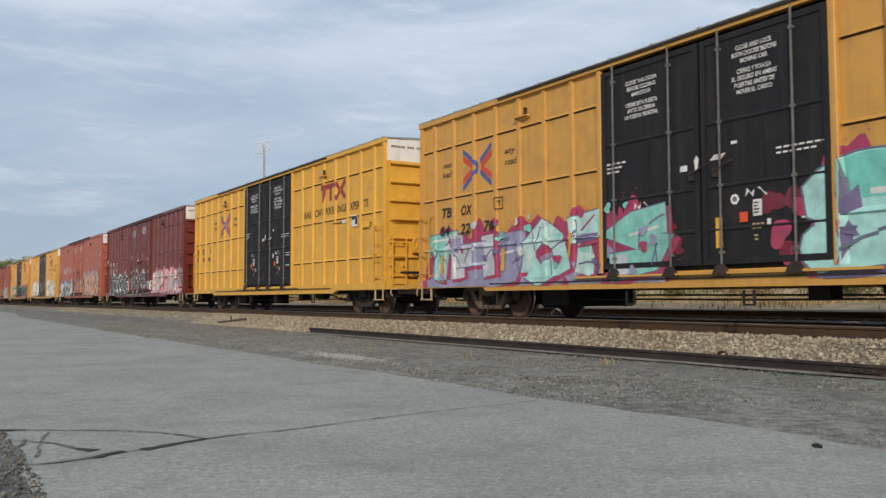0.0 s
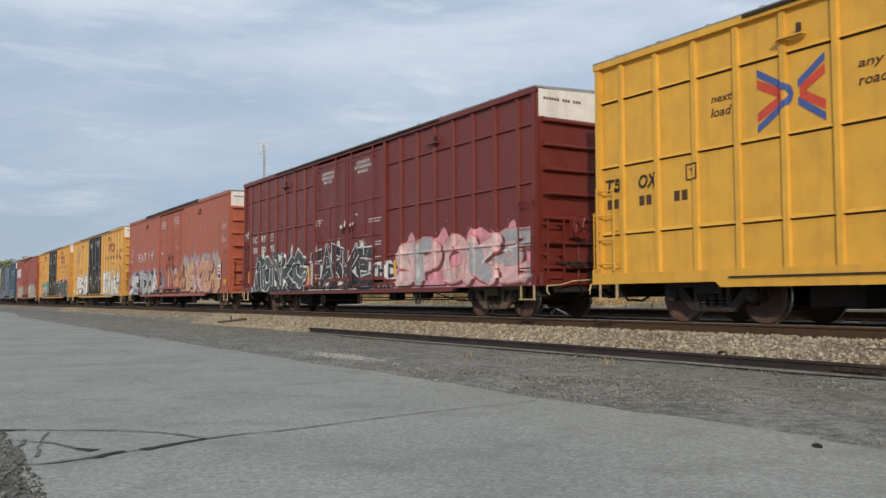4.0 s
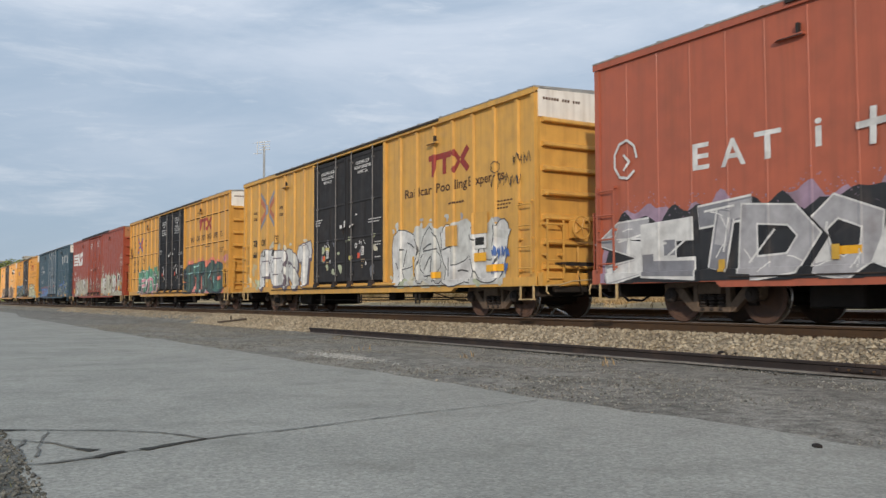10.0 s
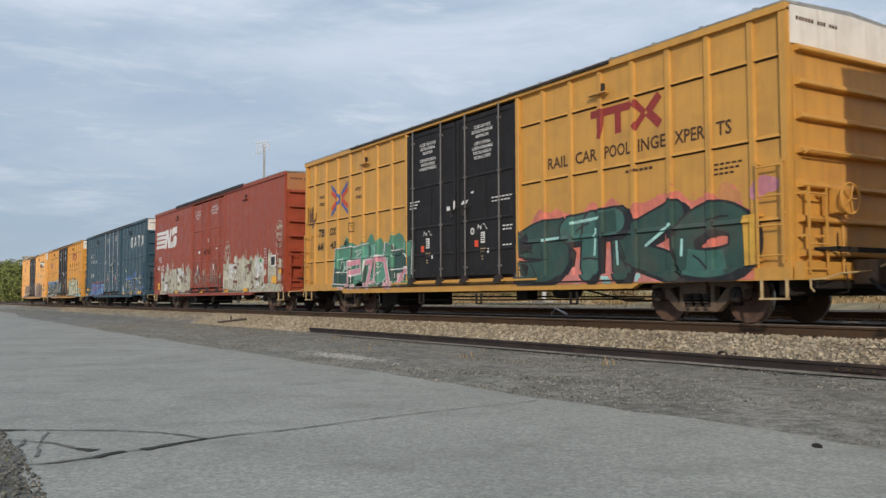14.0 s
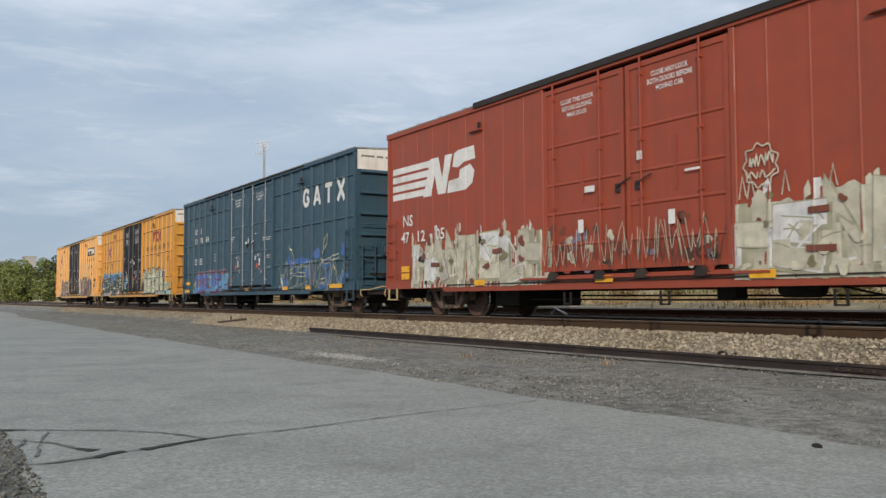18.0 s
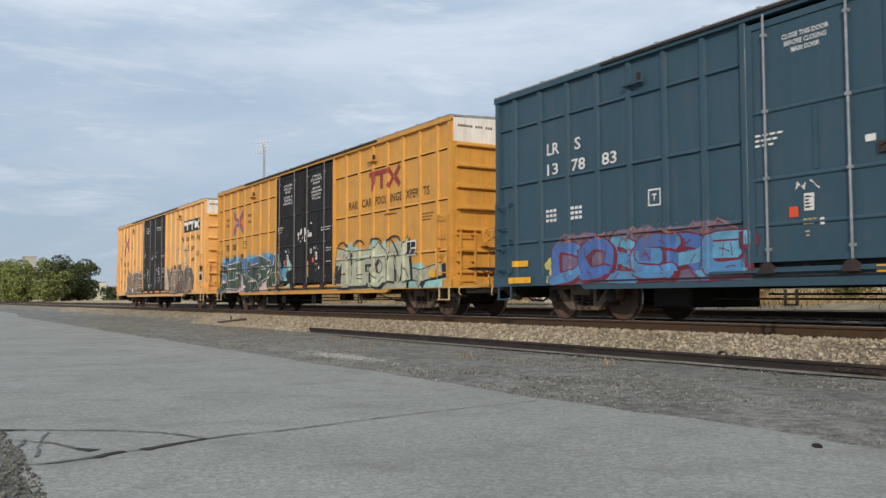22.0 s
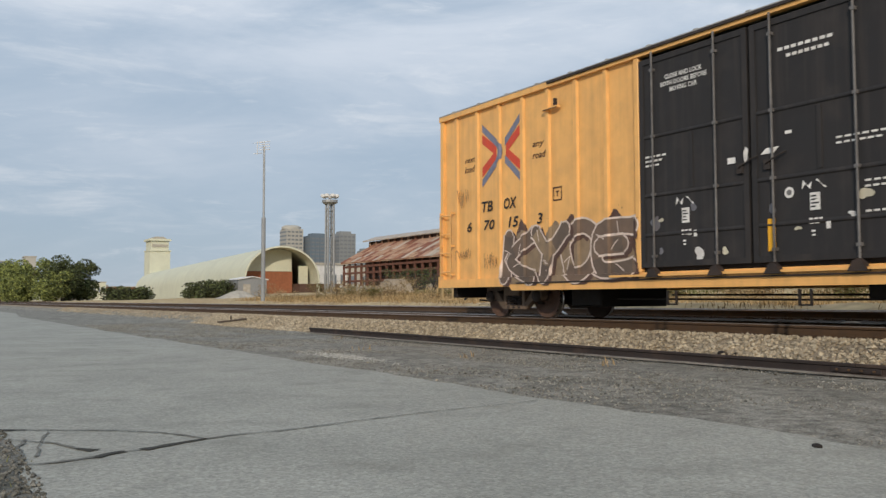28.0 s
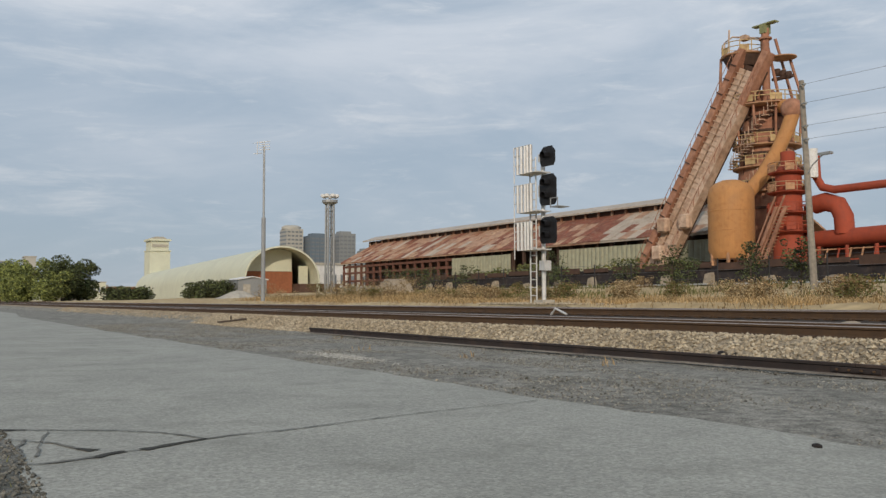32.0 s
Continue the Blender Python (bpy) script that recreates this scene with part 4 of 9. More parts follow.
def ground_z(x, y):
    for (a, za), (b, zb) in zip(PROFILE, PROFILE[1:]):
        if y <= b:
            return za + (zb - za) * (y - a) / (b - a)
    rise = 1.25 * smooth(26, 58, y) * smooth(-185, -125, x)
    return 0.85 + 0.10 * smooth(22, 30, y) + rise


def build_ground():
    ys = [-3500, -600, -120, -40, -15, -6, -2, 1, 3, 4.4, 5.0, 5.4, 5.8, 6.4, 7, 7.8, 8.6, 9.4, 10.0, 10.45, 10.75, 11.0, 11.3, 11.55, 12.2, 12.9, 13.6, 14.3, 14.7, 15.1, 15.5, 15.9, 17.6, 19.4,
          20.0, 20.6, 21.2, 22, 23, 24, 26, 28, 30, 33, 36, 40, 44, 48, 55, 65, 80, 100, 130, 180, 260, 400, 700, 1500, 3500]
    xs = [-4000, -1500, -700, -400, -300, -230, -190, -160, -140, -125, -110, -100, -90, -80] + [-72 + 1.6 * i for i in range(50)] + [10, 14, 20, 30, 50, 100, 300, 1200, 4000]
    rnd = random.Random(3)
    bm = bmesh.new()
    grid = []
    for x in xs:
        row = []
        for y in ys:
            z = ground_z(x, y)
            if 5.7 < y < 10.6 and -80 < x < 10:
                z += rnd.uniform(-0.02, 0.025)
            elif 20.5 < y < 60 and -150 < x < 60:
                z += rnd.uniform(-0.06, 0.08)
            row.append(bm.verts.new((x, y, z)))
        grid.append(row)
    for i in range(len(xs) - 1):
        for j in range(len(ys) - 1):
            f = bm.faces.new((grid[i][j], grid[i + 1][j], grid[i + 1][j + 1], grid[i][j + 1]))
            y = (ys[j] + ys[j + 1]) / 2
            f.material_index = 0 if y < (10.6 if xs[i] > -36 else 11.2) else 1 if y < 14.6 else 2 if y < 21 else 3
    me = bm_mesh("ground", bm, [M["dirt"], M["ballast_bed"], M["ballast_old"], M["meadow"]])
    me.shade_smooth()
    tagged(link_mesh("ground", me), "gravelly dirt, ballast banks and dry meadow", "ground", kind="structure")


def build_road():
    """Old asphalt with a ragged edge along the dirt strip and a wider apron far up the line."""
    rnd = random.Random(8)
    bm = bmesh.new()
    far = [(-1500, 10.2), (-420, 10.2), (-200, 10.2), (-120, 10.2), (-106, 10.1), (-94, 9.2), (-82, 8.0), (-70, 6.9), (-64, 6.4)]
    edge = far + [(-60 + i * 0.35, ROAD_EDGE + 0.38 * smooth(-20, -60, -60 + i * 0.35) + 0.05 * math.sin(i * 0.37) + rnd.uniform(-0.06, 0.06)) for i in range(190)] + [(8, 5.8), (40, 5.8), (400, 5.8)]
    inner = [(x, -60) for x, _ in edge]
    top_e = [bm.verts.new((x, y, 0.0)) for x, y in edge]
    low_e = [bm.verts.new((x, y + 0.03, -0.05)) for x, y in edge]
    top_i = [bm.verts.new((x, y, 0.0)) for x, y in inner]
    for i in range(len(edge) - 1):
        bm.faces.new((top_i[i], top_i[i + 1], top_e[i + 1], top_e[i]))
        bm.faces.new((top_e[i], top_e[i + 1], low_e[i + 1], low_e[i]))
    road = tagged(part("road", bm, M["asphalt"], None), "worn light-grey asphalt lot with cracks", "asphalt", kind="structure")

    def crack(pts, w0, w1, mat, seed):
        r = random.Random(seed)
        b = bmesh.new()
        line = []
        for (ax, ay), (bx, by) in zip(pts, pts[1:]):
            n = max(2, int(math.hypot(bx - ax, by - ay) / 0.09))
            line += [(ax + (bx - ax) * k / n + r.uniform(-0.012, 0.012), ay + (by - ay) * k / n + r.uniform(-0.012, 0.012)) for k in range(n)]
        line.append(pts[-1])
        L, R = [], []
        for k, (x, y) in enumerate(line):
            x2, y2 = line[min(k + 1, len(line) - 1)]
            x1, y1 = line[max(k - 1, 0)]
            d = math.hypot(x2 - x1, y2 - y1) or 1
            w = (w0 + (w1 - w0) * k / len(line)) * r.uniform(0.35, 1.1) / 2
            L.append(b.verts.new((x - (y2 - y1) / d * w, y + (x2 - x1) / d * w, 0.008)))
            R.append(b.verts.new((x + (y2 - y1) / d * w, y - (x2 - x1) / d * w, 0.008)))
        for k in range(len(line) - 1):
            b.faces.new((L[k], L[k + 1], R[k + 1], R[k]))
        part("crack", b, mat, road, "dark crack in the asphalt")

    b = bmesh.new()
    out = [(-8.3, 0.30), (-7.9, 0.62), (-7.53, 0.66), (-7.05, 0.69), (-6.76, 0.72), (-6.28, 0.69), (-6.0, 0.62), (-5.71, 0.61), (-5.35, 0.61), (-5.0, 0.62), (-4.6, 0.55), (-4.2, 0.2), (-4.6, -0.6), (-7, -0.9), (-8.6, -0.4)]
    ring = []
    for (ax, ay), (bx, by) in zip(out, out[1:] + out[:1]):
        for k in range(5):
            ring.append((ax + (bx - ax) * k / 5 + rnd.uniform(-0.012, 0.012), ay + (by - ay) * k / 5 + rnd.uniform(-0.012, 0.012)))
    b.faces.new([b.verts.new((x, y, 0.004)) for x, y in ring])
    part("broken_patch", b, M["broken"], road, "broken dark patch of asphalt and weeds")
    for pts, w0, w1, m, sd in CRACKS:
        crack(pts, w0, w1, M[m], sd)
    return road


CRACKS = [
    ([(-8.0, 0.60), (-7.87, 0.75), (-7.82, 0.86)], 0.09, 0.06, "crack", 5),
    ([(-7.82, 0.86), (-7.71, 1.01), (-7.42, 1.45), (-7.16, 1.70), (-6.84, 1.88), (-6.57, 1.95)], 0.03, 0.045, "crack_pale", 6),
    ([(-7.32, 0.72), (-7.15, 0.84), (-6.98, 0.97), (-6.68, 1.05)], 0.025, 0.05, "crack_pale", 7),
    ([(-6.66, 1.04), (-6.50, 1.15)], 0.11, 0.09, "crack", 8),
    ([(-6.17, 0.66), (-6.17, 0.86), (-6.23, 1.09)], 0.06, 0.05, "crack_pale", 1),
    ([(-6.22, 1.09), (-6.36, 1.32)], 0.07, 0.10, "crack", 2),
    ([(-6.36, 1.32), (-6.36, 1.45)], 0.03, 0.03, "crack_pale", 12),
    ([(-6.35, 1.44), (-6.46, 1.65), (-6.59, 1.96)], 0.10, 0.05, "crack", 3),
    ([(-6.59, 1.96), (-6.68, 2.27), (-6.67, 2.59), (-6.87, 3.39), (-7.03, 4.17), (-7.13, 5.14), (-7.2, 5.6)], 0.035, 0.022, "crack_pale", 4),
    ([(-7.64, 1.0), (-7.21, 0.90), (-6.46, 0.77)], 0.02, 0.025, "crack_pale", 9),
    ([(-7.28, 0.80), (-6.9, 0.70), (-6.4, 0.68)], 0.03, 0.06, "crack_pale", 10),
]


def rail_mesh(name, x0, x1, mats, scale=1.0):
    h = [(-0.076, 0), (0.076, 0), (0.076, 0.012), (0.02, 0.028), (0.009, 0.045), (0.009, 0.125), (0.036, 0.142), (0.037, 0.172), (0.028, 0.186), (-0.028, 0.186),
         (-0.037, 0.172), (-0.036, 0.142), (-0.009, 0.125), (-0.009, 0.045), (-0.02, 0.028), (-0.076, 0.012)]
    h = [(a * scale, b * scale) for a, b in h]
    bm = bmesh.new()
    prism(bm, h, lambda u, v, q: (q, u, v), x0, x1)
    bm.faces.ensure_lookup_table()
    for f in bm.faces:
        if min(v.co.z for v in f.verts) > 0.17 * scale:
            f.material_index = 1 if len(mats) > 1 else 0
    return bm_mesh(name, bm, mats)


def stones(name, n, area, size, mat, seed, label, lift=0.3):
    """Many small broken stones in one mesh."""
    r = np.random.RandomState(seed)
    base = np.array([(1, 0, 0), (-1, 0, 0), (0, 1, 0), (0, -1, 0), (0, 0, 1), (0, 0, -1)], float)
    tri = np.array([(0, 2, 4), (2, 1, 4), (1, 3, 4), (3, 0, 4), (2, 0, 5), (1, 2, 5), (3, 1, 5), (0, 3, 5)])
    pos = area(r, n)
    rad = size * r.uniform(0.6, 1.35, n)
    V = base[None] * rad[:, None, None] * r.uniform(0.6, 1.25, (n, 6, 1))
    a, b = r.uniform(0, 6.28, n), r.uniform(-0.9, 0.9, n)
    ca, sa, cb, sb = np.cos(a), np.sin(a), np.cos(b), np.sin(b)
    x, y, z = V[..., 0].copy(), V[..., 1].copy(), V[..., 2] * 0.8
    x, z = x * cb[:, None] + z * sb[:, None], -x * sb[:, None] + z * cb[:, None]
    x, y = x * ca[:, None] - y * sa[:, None], x * sa[:, None] + y * ca[:, None]
    P = np.stack([x + pos[:, 0, None], y + pos[:, 1, None], z + pos[:, 2, None] + rad[:, None] * lift], -1).reshape(-1, 3)
    F = (tri[None] + (np.arange(n) * 6)[:, None, None]).reshape(-1, 3)
    me = bpy.data.meshes.new(name)
    me.from_pydata(P.tolist(), [], F.tolist())
    me.materials.append(mat)
    return tagged(link_mesh(name, me), label, "gravel", kind="stuff")


def strip(x0, x1, y0, y1, bias=1.0):
    def area(r, n):
        x = x1 - (x1 - x0) * r.uniform(0, 1, n) ** bias
        y = r.uniform(y0, y1, n)
        return np.stack([x, y, [ground_z(a, b) for a, b in zip(x, y)]], -1)
    return area


def blades(name, spots, mat, seed, label, h=(0.3, 0.7), n_each=40, spread=0.35, width=0.02):
    """Tufts of thin upright blades in one mesh."""
    r = random.Random(seed)
    V, F = [], []
    for cx, cy in spots:
        for _ in range(n_each):
            x, y = cx + r.gauss(0, spread), cy + r.gauss(0, spread)
            z = ground_z(x, y) - 0.02
            hh = r.uniform(*h)
            a = r.uniform(0, 6.28)
            lx, ly = math.cos(a) * hh * r.uniform(0.2, 1.1), math.sin(a) * hh * r.uniform(0.2, 1.1)
            w = width * r.uniform(0.6, 1.4)
            px, py = -math.sin(a) * w, math.cos(a) * w
            i = len(V)
            V += [(x - px, y - py, z), (x + px, y + py, z), (x + lx * 0.4 + px * 0.8, y + ly * 0.4 + py * 0.8, z + hh * 0.6), (x + lx * 0.4 - px * 0.8, y + ly * 0.4 - py * 0.8, z + hh * 0.6), (x + lx, y + ly, z + hh)]
            F += [(i, i + 1, i + 2, i + 3), (i + 3, i + 2, i + 4)]
    me = bpy.data.meshes.new(name)
    me.from_pydata(V, [], F)
    me.materials.append(mat)
    return tagged(link_mesh(name, me), label, "grass", kind="stuff")


def build_tracks():
    for nm, cy, top, near in (("track_near", TRACK_Y, RAIL_TOP, True), ("track_far", TRACK2_Y, RAIL2_TOP, False)):
        tr = tagged(new(nm), "railway track with rusty rails on wooden ties", "railway track", kind="structure")
        for s in (-1, 1):
            for a, b in ((-900, -60), (-60, -20), (-20, 80)):
                link_mesh("rail", shared(("rail", a), lambda: rail_mesh("rail", a, b, [M["rail_rust"], M["rail_head"]])), tr, (0, cy + s * GAUGE_HALF, top - 0.186))

        def tie():
            bm = bmesh.new()
            box(bm, -0.115, 0.115, -1.3, 1.3, -0.17, 0)
            bmesh.ops.bevel(bm, geom=bm.edges[:], offset=0.012, segments=1, affect="EDGES")
            return bm_mesh("tie", bm, M["tie"])

        rnd = random.Random(4)
        for k in range(130 if near else 90):
            t = link_mesh("tie", shared("tie", tie), tr, (4 - k * 0.52, cy + rnd.uniform(-0.05, 0.05), top - 0.186 - 0.016 + rnd.uniform(-0.006, 0.002)))
            t.rotation_euler = (0, 0, rnd.uniform(-0.02, 0.02))
        V = bmesh.new()
        for k in range(130 if near else 60):
            for s in (-1, 1):
                x, y, z = 4 - k * 0.52, cy + s * GAUGE_HALF, top - 0.19
                box(V, x - 0.09, x + 0.09, y - 0.17, y + 0.17, z - 0.010, z + 0.008)
                for dx, dy in ((-0.05, -0.1), (0.05, 0.1), (0.05, -0.1), (-0.05, 0.1)):
                    box(V, x + dx - 0.012, x + dx + 0.012, y + dy - 0.018, y + dy + 0.018, z, z + 0.035)
        tagged(part("tie_plates", V, M["rail_rust"], tr), kind="stuff")
    old = thing("loose_rail", "dark rusty length of rail lying on the dirt", "rail", "", (0, STRAY_Y, 0.055))
    for a, b in ((-24.2, -6.71), (-6.70, 30)):
        bar = rail_mesh("rail_length", a, b, [M["rail_old"]], 0.88)
        # upper foot faces coloured pale, as if the flange edge caught the light
        bar.materials.append(M["rail_foot_light"])
        for p in bar.polygons:
            if 0.004 < p.center.z < 0.022 and p.area > 0.1:
                p.material_index = 1
        link_mesh("rail_length", bar, old)
    for y in (-1, 1):
        bm = bmesh.new()
        box(bm, -7.05, -6.36, min(y * 0.010, y * 0.034), max(y * 0.010, y * 0.034), 0.045, 0.112)
        bmesh.ops.bevel(bm, geom=bm.edges[:], offset=0.006, segments=1, affect="EDGES")
        splice = part("splice_bar", bm, M["rail_old"], old, "rusty splice bar over the joint")
        for k in range(4):
            bm = bmesh.new()
            x = -6.96 + k * 0.17
            rod(bm, (x, y * 0.03, 0.078), (x, y * 0.058, 0.078), 0.017, 6)
            part("bolt", bm, M["rail_rust"], splice)
    return old


build_ground()
build_road()
build_tracks()
stones("ballast", 15000, strip(-38, 4, 10.5, 11.85, 1.0), 0.043, M["ballast"], 5, "pale broken limestone ballast beside the rail")
stones("ballast", 2600, strip(-80, -38, 10.9, 11.85, 1.0), 0.04, M["ballast"], 6, "pale broken limestone ballast beside the rail")
stones("ballast", 5000, strip(-45, 2, 11.9, 14.2, 1.0), 0.034, M["ballast_old"], 7, "brown ballast between the rails")
stones("gravel", 26000, strip(-40, 1, 5.75, 10.5, 1.0), 0.013, M["grit"], 9, "small grey stones on the dirt strip")
stones("gravel", 2600, strip(-40, 1, 5.95, 10.4, 1.0), 0.045, M["dirt"], 11, "low grey clods on the dirt strip", -0.45)
stones("gravel", 1100, strip(-34, 1, 5.85, 10.4, 1.0), 0.026, M["broken"], 12, "dark crumbs of asphalt on the dirt strip", -0.2)
stones("gravel", 70, strip(-30, 1, 5.75, 10.4, 1.0), 0.018, M["ballast"], 10, "scattered pale stones on the dirt")
stones("gravel", 900, lambda r, n: np.stack([-14.5 + r.normal(0, 0.8, n), 6.9 + r.normal(0, 0.16, n), np.full(n, 0.0)], -1), 0.012, M["chalk"], 14, "pale spilled gravel on the dirt strip")
stones("rubble", 700, lambda r, n: np.stack([-6.3 + r.uniform(-1.6, 1.2, n), 0.45 + r.uniform(-0.4, 0.25, n), np.full(n, 0.004)], -1), 0.016, M["broken"], 15, "loose broken asphalt crumbs")
blades("weeds", [(-6.9, 0.5), (-6.3, 0.42), (-5.9, 0.40), (-5.5, 0.42), (-7.4, 0.45)], M["olive_weed"], 44, "small weeds in the broken asphalt", (0.03, 0.10), 24, 0.12, 0.006)
blades("weeds", [(-16.3, 8.1), (-13.0, 8.6), (-20.5, 9.4), (-10.2, 9.2)], M["dry_grass"], 45, "dry weeds on the dirt strip", (0.05, 0.2), 12, 0.12, 0.008)
# ---------------------------------------------------------------- beyond the tracks
M.update({
    "f_rust": surface("weathered_rust_brown_steel", (0.40, 0.215, 0.140), rough=0.85, vary=0.3, grain=1.5, big=0.25, col2=(0.30, 0.14, 0.085), dirt=(0.20, 0.09, 0.055), dirt_amount=0.5, streak=0.35, bump=0.2),
    "f_pale": surface("pale_dusty_girder", (0.54, 0.40, 0.30), rough=0.9, vary=0.3, grain=1.5, big=0.3, col2=(0.42, 0.28, 0.19), dirt=(0.28, 0.14, 0.09), dirt_amount=0.6, bump=0.2),
    "f_deck": surface("orange_platform_steel", (0.44, 0.25, 0.14), rough=0.8, vary=0.3, grain=2, dirt=(0.22, 0.10, 0.05), dirt_amount=0.6),
    "f_rail": surface("cream_yellow_handrail", (0.52, 0.38, 0.19), rough=0.8, vary=0.3, grain=2, dirt=(0.25, 0.12, 0.06), dirt_amount=0.6),
    # dark steel; also colours the fills that stand for shaded interiors
    "f_dark": surface("dark_steel_and_interior_shade", (0.085, 0.050, 0.036), rough=0.9, vary=0.3, grain=2),
    "f_orange": surface("ochre_orange_tank_paint", (0.47, 0.235, 0.088), rough=0.75, vary=0.12, grain=1.0, big=0.2, dirt=(0.30, 0.12, 0.04), dirt_amount=0.4, streak=0.25, bump=0.1),
    "f_red": surface("faded_red_furnace_paint", (0.34, 0.066, 0.032), rough=0.75, vary=0.18, grain=1.2, big=0.3, dirt=(0.20, 0.05, 0.03), dirt_amount=0.5, streak=0.25, bump=0.1),
    "shed_roof": surface("rusty_corrugated_roof", (0.30, 0.145, 0.085), rough=0.85, vary=0.4, grain=0.8, big=0.22, col2=(0.48, 0.345, 0.235), dirt=(0.22, 0.08, 0.05), dirt_amount=0.9, streak=0.5, bump=0.2),
    "shed_red": surface("rust_red_roof_sheet", (0.235, 0.085, 0.055), rough=0.85, vary=0.35, grain=1.0, big=0.4, dirt=(0.36, 0.24, 0.17), dirt_amount=0.6, streak=0.4, bump=0.2),
    "shed_pink": surface("faded_pink_roof_sheet", (0.46, 0.31, 0.22), rough=0.85, vary=0.3, grain=1.0, big=0.4, dirt=(0.27, 0.11, 0.07), dirt_amount=0.7, streak=0.4, bump=0.2),
    "shed_column": surface("rusty_brown_column", (0.155, 0.070, 0.048), rough=0.9, vary=0.3, grain=2),
    "shed_pale": surface("pale_corrugated_roof", (0.46, 0.40, 0.33), rough=0.7, vary=0.2, grain=0.6, big=0.12, dirt=(0.27, 0.16, 0.11), dirt_amount=0.6),
    "shed_wall": surface("grey_green_corrugated_wall", (0.36, 0.355, 0.25), rough=0.8, vary=0.15, grain=1.0, big=0.2, dirt=(0.22, 0.18, 0.11), streak=0.3),
    "fence_wood": surface("dark_brown_fence_boards", (0.115, 0.068, 0.050), rough=0.9, vary=0.3, grain=3, streak=0.3),
    "brick_red": surface("red_brick", (0.31, 0.118, 0.058), rough=0.9, vary=0.2, grain=2, big=0.4),
    "concrete": surface("pale_concrete", (0.42, 0.39, 0.33), rough=0.9, vary=0.2, grain=2, big=0.3, dirt=(0.25, 0.21, 0.15)),
    "vault": surface("cream_vault_roof", (0.60, 0.61, 0.475), rough=0.8, vary=0.08, grain=0.3, big=0.06, dirt=(0.52, 0.47, 0.37), dirt_amount=0.4),
    "grey_steel": surface("grey_galvanised_steel", (0.32, 0.33, 0.33), rough=0.5, metal=0.4, vary=0.12),
    "silver_paint": surface("silver_signal_paint", (0.62, 0.62, 0.60), rough=0.45, metal=0.25, vary=0.12, dirt=(0.35, 0.30, 0.25)),
    "signal_black": surface("matt_black_signal", (0.014, 0.014, 0.016), rough=0.6, vary=0.1),
    "wood_pole": surface("grey_wooden_pole", (0.30, 0.27, 0.225), rough=0.9, vary=0.25, grain=6, streak=0.3),
    "wire": surface("dark_wire", (0.12, 0.12, 0.13), rough=0.6),
    "bld_beige": surface("beige_tower_facade", (0.42, 0.41, 0.37), rough=0.8, vary=0.06, grain=0.02),
    "bld_blue": surface("blue_grey_glass_facade", (0.135, 0.175, 0.215), rough=0.4, vary=0.06, grain=0.02),
    "bld_grey": surface("grey_tower_facade", (0.23, 0.245, 0.25), rough=0.7, vary=0.06, grain=0.02),
    "bld_dark": surface("dark_window_band", (0.17, 0.19, 0.21), rough=0.4, vary=0.1),
    "trestle": surface("dark_stock_trestle", (0.030, 0.026, 0.028), rough=0.9, vary=0.4, grain=1.2, big=0.3, dirt=(0.08, 0.06, 0.05), dirt_amount=0.6),
    "lamp_white": surface("white_lamp_housing", (0.70, 0.70, 0.68), rough=0.5),
    "stone": surface("pale_boulder", (0.36, 0.31, 0.24), rough=0.95, vary=0.25, grain=3, bump=0.6),
})


def rail_ring(name, cx, cy, z, r, parent, mat, n=16, h=1.1):
    bm = bmesh.new()
    pts = [(cx + r * math.cos(2 * math.pi * k / n), cy + r * math.sin(2 * math.pi * k / n)) for k in range(n)]
    for k, (x, y) in enumerate(pts):
        rod(bm, (x, y, z), (x, y, z + h), 0.06, 5)
        x2, y2 = pts[(k + 1) % n]
        for zz in (h, h * 0.55):
            rod(bm, (x, y, z + zz), (x2, y2, z + zz), 0.055, 5)
        if k % 2 == 0:
            prism(bm, [(0, 0.05), (1, 0.05), (1, 0.8), (0, 0.8)], lambda u, v, q: (x + (x2 - x) * u * 0.8 + q * 0.02, y + (y2 - y) * u * 0.8, z + v), 0, 1)
    part(name, bm, mat, parent)


def deck_ring(cx, cy, z, r, parent, mat, thick=0.35):
    bm = bmesh.new()
    thick *= 0.7
    lathe(bm, [(0.0001, 0), (r - 0.25, 0), (r, 0.10), (r, thick), (0.0001, thick)], 24, lambda a, b, c: (cx + a, cy + b, z + c))
    return part("platform", bm, mat, parent, "round steel platform")


